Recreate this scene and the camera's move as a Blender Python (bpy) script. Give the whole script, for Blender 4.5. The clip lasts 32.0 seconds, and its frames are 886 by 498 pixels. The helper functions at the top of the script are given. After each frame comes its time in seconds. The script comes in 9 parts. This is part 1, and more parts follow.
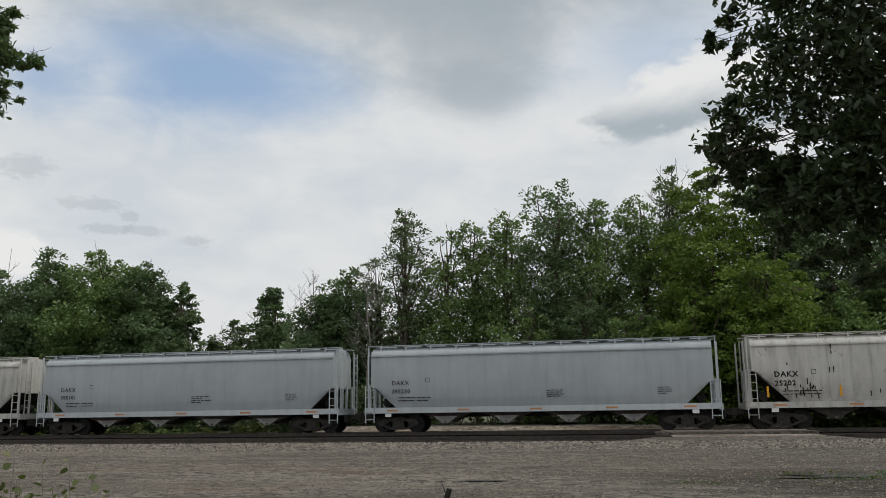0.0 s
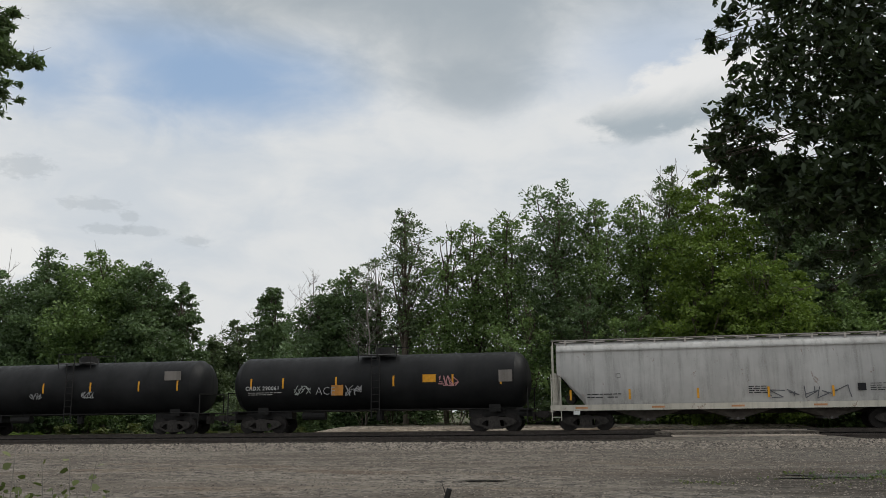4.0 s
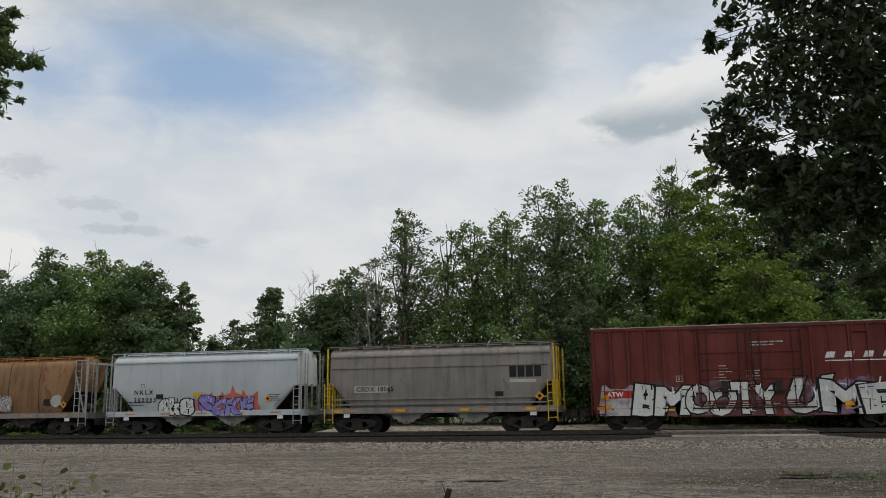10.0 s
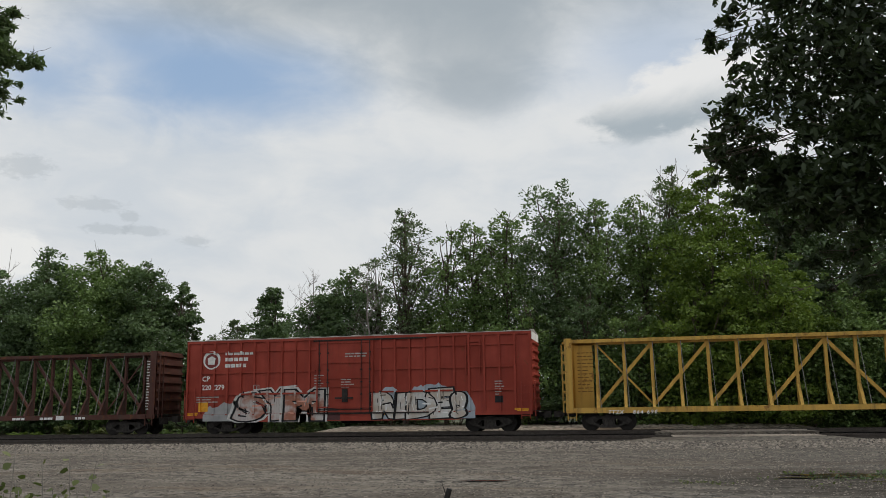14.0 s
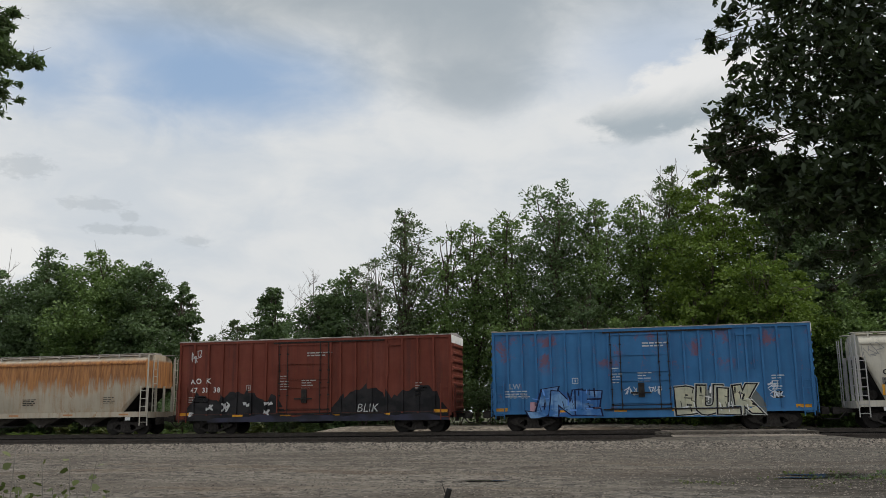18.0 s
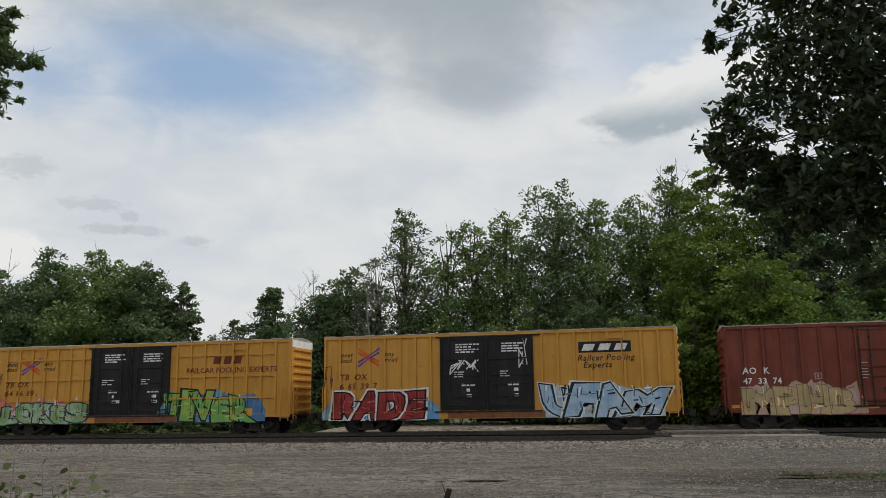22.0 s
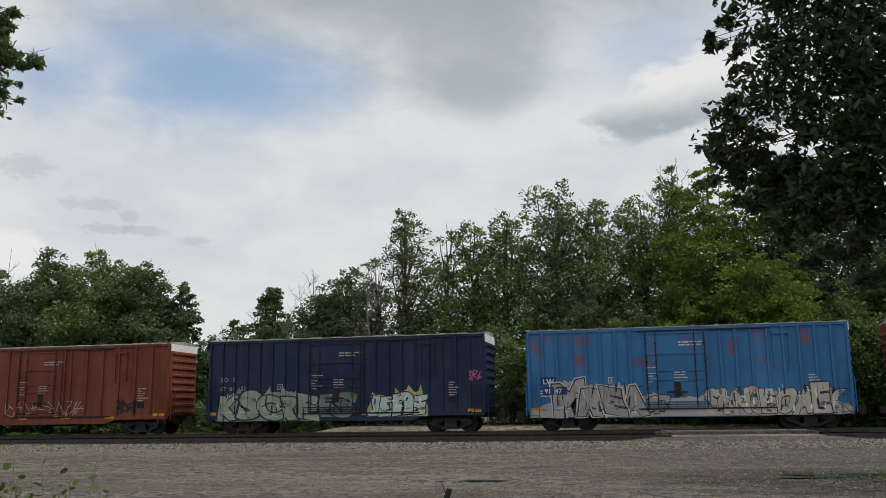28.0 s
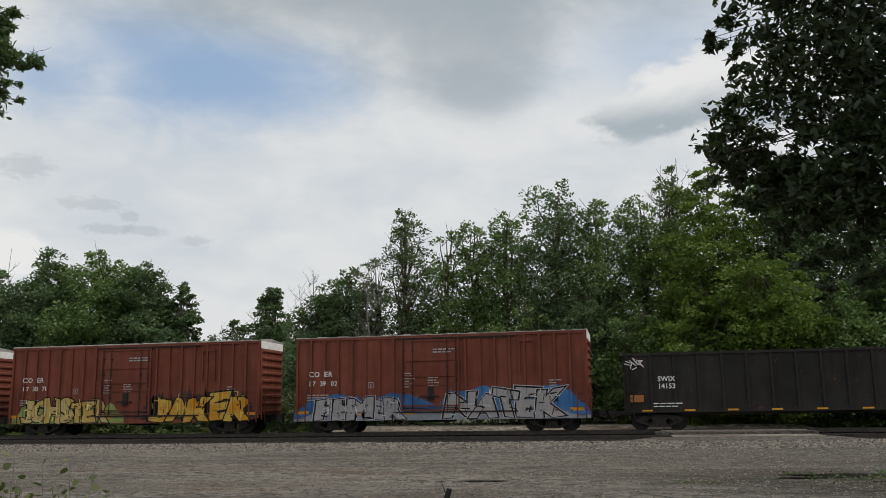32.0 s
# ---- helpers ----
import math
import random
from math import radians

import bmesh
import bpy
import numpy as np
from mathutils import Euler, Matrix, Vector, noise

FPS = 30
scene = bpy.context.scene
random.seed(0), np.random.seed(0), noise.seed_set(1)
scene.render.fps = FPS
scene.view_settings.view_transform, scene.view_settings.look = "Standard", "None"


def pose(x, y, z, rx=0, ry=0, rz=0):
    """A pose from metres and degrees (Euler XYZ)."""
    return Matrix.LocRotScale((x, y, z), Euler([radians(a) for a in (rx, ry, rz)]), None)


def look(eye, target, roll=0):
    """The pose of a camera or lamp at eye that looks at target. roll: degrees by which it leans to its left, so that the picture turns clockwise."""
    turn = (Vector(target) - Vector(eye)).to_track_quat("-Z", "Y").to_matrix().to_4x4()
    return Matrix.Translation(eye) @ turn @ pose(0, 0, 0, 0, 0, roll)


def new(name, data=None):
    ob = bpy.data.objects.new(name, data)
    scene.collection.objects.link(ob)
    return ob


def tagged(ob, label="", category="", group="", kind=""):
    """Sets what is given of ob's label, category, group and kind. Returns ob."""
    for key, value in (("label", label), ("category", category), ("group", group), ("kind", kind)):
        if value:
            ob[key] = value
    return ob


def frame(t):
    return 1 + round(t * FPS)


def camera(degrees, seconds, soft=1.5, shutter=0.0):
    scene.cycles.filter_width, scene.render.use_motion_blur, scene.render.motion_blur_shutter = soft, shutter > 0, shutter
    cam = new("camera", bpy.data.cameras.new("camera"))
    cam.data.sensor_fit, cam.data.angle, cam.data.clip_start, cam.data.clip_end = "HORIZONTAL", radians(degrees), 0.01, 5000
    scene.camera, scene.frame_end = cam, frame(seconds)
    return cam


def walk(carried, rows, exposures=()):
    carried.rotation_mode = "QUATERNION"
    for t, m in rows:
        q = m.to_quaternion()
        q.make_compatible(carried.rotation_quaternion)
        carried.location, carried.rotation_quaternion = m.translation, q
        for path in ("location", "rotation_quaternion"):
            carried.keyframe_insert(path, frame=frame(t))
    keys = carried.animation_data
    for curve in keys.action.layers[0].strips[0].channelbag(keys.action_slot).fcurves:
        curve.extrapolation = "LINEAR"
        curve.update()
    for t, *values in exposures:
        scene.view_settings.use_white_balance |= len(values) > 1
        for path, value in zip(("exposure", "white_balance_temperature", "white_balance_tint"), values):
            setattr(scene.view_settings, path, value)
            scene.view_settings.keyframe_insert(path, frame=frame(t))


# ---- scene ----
# ---------------------------------------------------------------- camera: it stands still on the gravel, tilted up
cam = camera(53.65, 32.0, soft=0.5)
EYE = pose(0.0, -46.27, 0.988, 100.569, 0, 12.378) @ pose(0, 0, 0, 0, 0, -0.794)
walk(cam, [(0.0, EYE), (32.0, EYE)], exposures=[(0.0, 0.0), (32.0, 0.0)])


# ---------------------------------------------------------------- world: a broken white overcast with blue gaps
class Graph:
    """Short hand for a node tree."""

    def __init__(self, tree):
        self.t = tree
        tree.nodes.clear()

    def node(self, kind, **values):
        n = self.t.nodes.new(kind)
        for key, value in values.items():
            if key == "op":
                n.operation = value
            elif key == "blend":
                n.blend_type = value
            elif key == "dtype":
                n.data_type = value
        return n

    def link(self, a, b):
        self.t.links.new(a, b)

    def put(self, socket, value):
        if hasattr(value, "is_linked"):
            self.link(value, socket)
        else:
            socket.default_value = value

    def math(self, op, a, b=0.0, clamp=False):
        n = self.node("ShaderNodeMath", op=op)
        n.use_clamp = clamp
        self.put(n.inputs[0], a)
        self.put(n.inputs[1], b)
        return n.outputs[0]

    def vmath(self, op, a, b=(0, 0, 0), scale=1.0):
        n = self.node("ShaderNodeVectorMath", op=op)
        self.put(n.inputs[0], a)
        self.put(n.inputs[1], b)
        if op == "SCALE":
            self.put(n.inputs[3], scale)
        return n

    def mix(self, f, a, b, blend="MIX"):
        n = self.node("ShaderNodeMix", dtype="RGBA", blend=blend)
        self.put(n.inputs[0], f)
        self.put(n.inputs[6], a if hasattr(a, "is_linked") else (*a, 1) if len(a) == 3 else a)
        self.put(n.inputs[7], b if hasattr(b, "is_linked") else (*b, 1) if len(b) == 3 else b)
        return n.outputs[2]

    def noise(self, vector, scale, detail=4.0, rough=0.55, distortion=0.0):
        n = self.node("ShaderNodeTexNoise")
        if vector is not None:
            self.link(vector, n.inputs["Vector"])
        n.inputs["Scale"].default_value = scale
        n.inputs["Detail"].default_value = detail
        n.inputs["Roughness"].default_value = rough
        n.inputs["Distortion"].default_value = distortion
        return n.outputs["Fac"]

    def ramp(self, x, lo, hi, a=0.0, b=1.0):
        n = self.node("ShaderNodeMapRange")
        n.interpolation_type = "SMOOTHSTEP"
        self.put(n.inputs[0], x)
        for i, value in enumerate((lo, hi, a, b)):
            n.inputs[i + 1].default_value = value
        return n.outputs[0]


SUN_ELEVATION, SUN_AZIMUTH = radians(54), radians(82)

world = bpy.data.worlds.new("overcast_sky")
scene.world = world
world.use_nodes = True
g = Graph(world.node_tree)
coord = g.node("ShaderNodeTexCoord")
d = coord.outputs["Generated"]
sky = g.node("ShaderNodeTexSky")
sky.sky_type, sky.sun_disc = "NISHITA", False
sky.sun_elevation, sky.sun_rotation = SUN_ELEVATION, SUN_AZIMUTH
blue = g.vmath("SCALE", sky.outputs[0], scale=0.105).outputs[0]
blue = g.mix(0.62, blue, (0.37, 0.525, 0.745))
# two scales of cloud noise, stretched sideways
flat = g.vmath("MULTIPLY", d, (1.0, 1.0, 2.0)).outputs[0]
big = g.noise(flat, 2.6, 6, 0.52, 0.3)
small = g.noise(flat, 9.0, 7, 0.58, 0.4)
fine = g.noise(flat, 34.0, 5, 0.6, 0.3)
wob = g.math("ADD", g.math("MULTIPLY", g.math("SUBTRACT", big, 0.5), 0.9), g.math("MULTIPLY", g.math("SUBTRACT", small, 0.5), 1.1))
crisp = g.math("ADD", g.math("MULTIPLY", g.math("SUBTRACT", small, 0.5), 0.9), g.math("MULTIPLY", g.math("SUBTRACT", fine, 0.5), 1.2))
tiny = g.noise(flat, 95.0, 4, 0.6, 0.3)
rags = g.math("ADD", g.math("MULTIPLY", crisp, 1.2), g.math("MULTIPLY", g.math("SUBTRACT", tiny, 0.5), 2.2))
height = g.node("ShaderNodeSeparateXYZ")
g.link(d, height.inputs[0])
height = height.outputs["Z"]


def cloud(centre, width, high, soft, ragged=None):
    """Mask of one cloud about a direction, with a ragged edge."""
    c = Vector(centre).normalized()
    side = Vector((c.y, -c.x, 0)).normalized()
    up = side.cross(c)
    a = g.math("DIVIDE", g.vmath("DOT_PRODUCT", d, tuple(side)).outputs["Value"], width)
    b = g.math("DIVIDE", g.vmath("DOT_PRODUCT", d, tuple(up)).outputs["Value"], high)
    r = g.math("SQRT", g.math("ADD", g.math("MULTIPLY", a, a), g.math("MULTIPLY", b, b)))
    front = g.math("GREATER_THAN", g.vmath("DOT_PRODUCT", d, tuple(c)).outputs["Value"], 0.3)
    r = g.math("ADD", r, wob if ragged is None else ragged)
    return g.math("MULTIPLY", g.ramp(r, 1.0 + soft, 1.0 - soft), front)


WHITE_CLOUD, GREY_CLOUD = (0.73, 0.745, 0.75), (0.355, 0.405, 0.445)
col = g.mix(g.ramp(g.math("ADD", g.math("MULTIPLY", big, 0.6), g.math("MULTIPLY", small, 0.4)), 0.38, 0.60), (0.60, 0.645, 0.69), WHITE_CLOUD)
# blue openings
for place, w, h, amount in (((-0.43, 0.825, 0.362), 0.125, 0.050, 0.95), ((-0.49, 0.785, 0.395), 0.085, 0.045, 0.75), ((-0.572, 0.743, 0.345), 0.035, 0.032, 0.7), ((0.035, 0.922, 0.388), 0.10, 0.058, 0.5)):
    col = g.mix(g.math("MULTIPLY", cloud(place, w, h, 0.75), amount), col, blue)
# heavy grey cloud overhead
for place, w, h, amount in (((-0.25, 0.86, 0.458), 0.32, 0.052, 0.9), ((-0.17, 0.90, 0.405), 0.105, 0.055, 0.75), ((-0.17, 0.915, 0.350), 0.055, 0.030, 0.45), ((-0.52, 0.73, 0.462), 0.20, 0.03, 0.5)):
    col = g.mix(g.math("MULTIPLY", cloud(place, w, h, 0.7), amount), col, GREY_CLOUD)
# one heaped cloud: bright crown, grey foot
heap = cloud((0.008, 0.949, 0.318), 0.050, 0.026, 0.3, crisp)
for place, w, h in (((0.046, 0.941, 0.332), 0.042, 0.036), ((0.093, 0.937, 0.340), 0.050, 0.040), ((0.140, 0.935, 0.330), 0.055, 0.045)):
    heap = g.math("MAXIMUM", heap, cloud(place, w, h, 0.3, crisp))
heap = g.math("MULTIPLY", heap, g.ramp(height, 0.278, 0.302))
shade = g.ramp(g.math("ADD", height, g.math("MULTIPLY", g.math("SUBTRACT", small, 0.5), 0.04)), 0.308, 0.350)
col = g.mix(g.math("MULTIPLY", heap, 0.92), col, g.mix(shade, (0.36, 0.42, 0.465), (0.80, 0.80, 0.79)))
# scraps of low cloud
for place, w, h in (((-0.555, 0.802, 0.222), 0.034, 0.0085), ((-0.545, 0.815, 0.197), 0.024, 0.006), ((-0.511, 0.836, 0.197), 0.026, 0.006), ((-0.468, 0.863, 0.189), 0.018, 0.008), ((-0.604, 0.756, 0.254), 0.032, 0.015), ((-0.525, 0.825, 0.212), 0.010, 0.006)):
    col = g.mix(g.math("MULTIPLY", cloud(place, w * 0.8, h * 0.75, 0.4, rags), 0.42), col, (0.42, 0.46, 0.49))
col = g.mix(g.math("MULTIPLY", cloud((-0.62, 0.765, 0.165), 0.034, 0.026, 0.3, crisp), 0.8), col, (0.84, 0.84, 0.82))
back = g.node("ShaderNodeBackground")
g.link(col, back.inputs[0])
back.inputs[1].default_value = 1.0
out = g.node("ShaderNodeOutputWorld")
g.link(back.outputs[0], out.inputs[0])

# a veiled sun, high behind the trees to the side
sun = new("sun", bpy.data.lights.new("sun", "SUN"))
sun.data.energy, sun.data.angle, sun.data.color = 1.35, radians(12), (1.0, 0.96, 0.88)
toward = Vector((math.sin(SUN_AZIMUTH) * math.cos(SUN_ELEVATION), math.cos(SUN_AZIMUTH) * math.cos(SUN_ELEVATION), math.sin(SUN_ELEVATION)))
sun.matrix_world = look(toward * 100, (0, 0, 0))


# ---------------------------------------------------------------- materials
def material(name):
    m = bpy.data.materials.new(name)
    m.use_nodes = True
    gr = Graph(m.node_tree)
    bsdf = gr.node("ShaderNodeBsdfPrincipled")
    o = gr.node("ShaderNodeOutputMaterial")
    gr.link(bsdf.outputs[0], o.inputs[0])
    return m, gr, bsdf


def bump(gr, bsdf, height, strength, distance=0.02):
    b = gr.node("ShaderNodeBump")
    b.inputs["Strength"].default_value, b.inputs["Distance"].default_value = strength, distance
    gr.link(height, b.inputs["Height"])
    gr.link(b.outputs[0], bsdf.inputs["Normal"])


def paint(name, colour, rust=0.1, grime=0.3, rough=0.5, rust_colour=(0.16, 0.06, 0.025), grime_colour=(0.07, 0.06, 0.05), fade=0.12, runs=None, bare=None):
    """Weathered railcar paint: chalky fading, vertical grime streaks, rust patches."""
    m, gr, bsdf = material(name)
    c = gr.node("ShaderNodeTexCoord").outputs["Object"]
    info = gr.node("ShaderNodeObjectInfo").outputs["Random"]
    wide = gr.noise(c, 0.45, 5, 0.6)
    streak = gr.noise(gr.vmath("MULTIPLY", c, (3.2, 3.2, 0.22)).outputs[0], 1.0, 6, 0.62)
    fine = gr.noise(c, 14.0, 5, 0.65)
    spot = gr.noise(gr.vmath("MULTIPLY", c, (1.3, 1.3, 0.8)).outputs[0], 1.6, 8, 0.7, 0.5)
    colour = tuple(v * 0.68 for v in colour)
    light = tuple(min(1, v * (1 + fade) + 0.012) for v in colour)
    dark = tuple(v * (1 - fade) for v in colour)
    col = gr.mix(gr.ramp(wide, 0.3, 0.7), dark, light)
    # each welded panel has aged a little differently
    place = gr.node("ShaderNodeSeparateXYZ")
    gr.link(c, place.inputs[0])
    cell = gr.node("ShaderNodeTexWhiteNoise")
    cell.noise_dimensions = "1D"
    gr.link(gr.math("FLOOR", gr.math("ADD", gr.math("MULTIPLY", place.outputs["X"], 0.97), gr.math("MULTIPLY", info, 3.0))), cell.inputs["W"])
    col = gr.mix(gr.math("MULTIPLY", cell.outputs["Value"], fade * 1.1), col, tuple(v * 0.62 for v in colour))
    col = gr.mix(gr.math("MULTIPLY", gr.math("MULTIPLY", gr.ramp(streak, 0.42, 0.72), min(1, grime * 1.5)), gr.ramp(fine, 0.15, 0.6)), col, grime_colour)
    col = gr.mix(gr.math("MULTIPLY", gr.ramp(gr.math("ADD", spot, gr.math("MULTIPLY", gr.math("SUBTRACT", fine, 0.5), 0.25)), 0.63 - 0.22 * rust, 0.69 - 0.18 * rust), min(1, 0.5 + rust) if rust else 0.0), col, rust_colour)
    if runs:      # rust that has run down in streaks from a seam
        sep = gr.node("ShaderNodeSeparateXYZ")
        gr.link(c, sep.inputs[0])
        long = gr.noise(gr.vmath("MULTIPLY", c, (5.5, 5.5, 0.30)).outputs[0], 1.0, 7, 0.65)
        reach = gr.math("ADD", sep.outputs["Z"], gr.math("ADD", gr.math("MULTIPLY", gr.math("SUBTRACT", long, 0.5), 2.6), gr.math("MULTIPLY", gr.math("SUBTRACT", wide, 0.5), 2.2)))
        mask = gr.math("MULTIPLY", gr.ramp(reach, runs[0], runs[1]), gr.ramp(sep.outputs["Z"], runs[2] + 0.10, runs[2] - 0.08))
        tone = gr.mix(gr.ramp(long, 0.35, 0.65), (0.22, 0.075, 0.022), (0.52, 0.22, 0.06))
        col = gr.mix(gr.math("MULTIPLY", mask, gr.ramp(fine, 0.0, 0.5, 0.65, 0.95)), col, tone)
    if bare:      # paint worn through to primer in soft patches along the upper side
        up = gr.node("ShaderNodeSeparateXYZ")
        gr.link(c, up.inputs[0])
        worn = gr.noise(gr.vmath("MULTIPLY", c, (0.9, 0.9, 0.75)).outputs[0], 1.0, 5, 0.62, 0.4)
        worn = gr.math("ADD", worn, gr.math("MULTIPLY", gr.math("SUBTRACT", fine, 0.5), 0.22))
        band = gr.math("MULTIPLY", gr.ramp(up.outputs["Z"], 2.6, 3.5), gr.ramp(up.outputs["Z"], 4.95, 4.5))
        col = gr.mix(gr.math("MULTIPLY", gr.math("MULTIPLY", gr.ramp(worn, 0.54, 0.64), band), 0.75), col, bare)
    col = gr.mix(gr.math("MULTIPLY", info, 0.08), col, dark)
    gr.link(col, bsdf.inputs["Base Color"])
    gr.link(gr.ramp(streak, 0.3, 0.7, rough - 0.08, rough + 0.15), bsdf.inputs["Roughness"])
    bsdf.inputs["Specular IOR Level"].default_value = 0.18
    bump(gr, bsdf, gr.math("ADD", fine, gr.math("MULTIPLY", wide, 2.0)), 0.12, 0.01)
    return m


def plain(name, colour, rough=0.6, metal=0.0, var=0.25, scale=6.0):
    m, gr, bsdf = material(name)
    c = gr.node("ShaderNodeTexCoord").outputs["Object"]
    n = gr.noise(c, scale, 5, 0.6)
    col = gr.mix(gr.ramp(n, 0.25, 0.75), tuple(v * (1 - var) for v in colour), tuple(min(1, v * (1 + var)) for v in colour))
    gr.link(col, bsdf.inputs["Base Color"])
    bsdf.inputs["Roughness"].default_value, bsdf.inputs["Metallic"].default_value = rough, metal
    bsdf.inputs["Specular IOR Level"].default_value = 0.2
    bump(gr, bsdf, n, 0.15, 0.01)
    return m


def leafy(name, dark, light, trans=0.25):
    m, gr, bsdf = material(name)
    geo = gr.node("ShaderNodeNewGeometry")
    c = gr.node("ShaderNodeTexCoord").outputs["Object"]
    patch = gr.noise(c, 0.35, 3, 0.5)
    f = gr.math("ADD", gr.math("MULTIPLY", geo.outputs["Random Per Island"], 0.55), gr.math("MULTIPLY", gr.ramp(patch, 0.3, 0.7), 0.45))
    col = gr.mix(f, dark, light)
    gr.link(col, bsdf.inputs["Base Color"])
    bsdf.inputs["Roughness"].default_value = 0.5
    bsdf.inputs["Specular IOR Level"].default_value = 0.35
    tr = gr.node("ShaderNodeBsdfTranslucent")
    gr.link(gr.mix(0.5, col, (0.12, 0.2, 0.03)), tr.inputs[0])
    mx = gr.node("ShaderNodeMixShader")
    mx.inputs[0].default_value = trans
    gr.link(bsdf.outputs[0], mx.inputs[1])
    gr.link(tr.outputs[0], mx.inputs[2])
    for n in gr.t.nodes:
        if n.type == "OUTPUT_MATERIAL":
            gr.link(mx.outputs[0], n.inputs[0])
    return m


MAT = {}
MAT["black"] = plain("black_iron", (0.022, 0.021, 0.02), 0.6)
MAT["truck"] = plain("truck_iron", (0.046, 0.041, 0.037), 0.75, 0.0, 0.4)
MAT["wheel"] = plain("wheel_steel", (0.026, 0.023, 0.021), 0.7, 0.0, 0.3)
# near-black: deep shade beneath cars and in end cut-outs is put into this colour
MAT["under"] = plain("underframe_dark", (0.028, 0.024, 0.021), 0.85, 0.0, 0.4, 2.0)
MAT["rail"] = plain("rail_steel", (0.075, 0.064, 0.056), 0.42, 0.5, 0.3)
MAT["white"] = plain("white_stencil", (0.72, 0.72, 0.70), 0.6, 0.0, 0.15)
MAT["black_ink"] = plain("black_stencil", (0.02, 0.02, 0.022), 0.6, 0.0, 0.2)
MAT["yellow_tape"] = plain("yellow_reflector", (0.72, 0.34, 0.03), 0.4, 0.0, 0.15)
MAT["red_tape"] = plain("faded_orange_reflector", (0.52, 0.26, 0.12), 0.5, 0.0, 0.2)
MAT["galv"] = plain("galvanised_steel", (0.36, 0.36, 0.35), 0.5, 0.5, 0.2)
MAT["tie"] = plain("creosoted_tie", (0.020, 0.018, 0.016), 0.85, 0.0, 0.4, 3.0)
MAT["tie2"] = plain("crossing_plank", (0.36, 0.305, 0.255), 0.8, 0.0, 0.3, 3.0)
MAT["bark"] = plain("bark", (0.11, 0.09, 0.07), 0.9, 0.0, 0.4, 5.0)
MAT["dead"] = plain("dead_wood", (0.22, 0.20, 0.18), 0.9, 0.0, 0.3, 5.0)


def ink(colour, name=""):
    """A spray-paint or lettering colour, made once."""
    key = "ink_%02d_%02d_%02d" % tuple(int(v * 99) for v in colour)
    if key not in MAT:
        MAT[key] = plain("spray_paint" if not name else name, colour, 0.55, 0.0, 0.18, 3.0)
    return MAT[key]


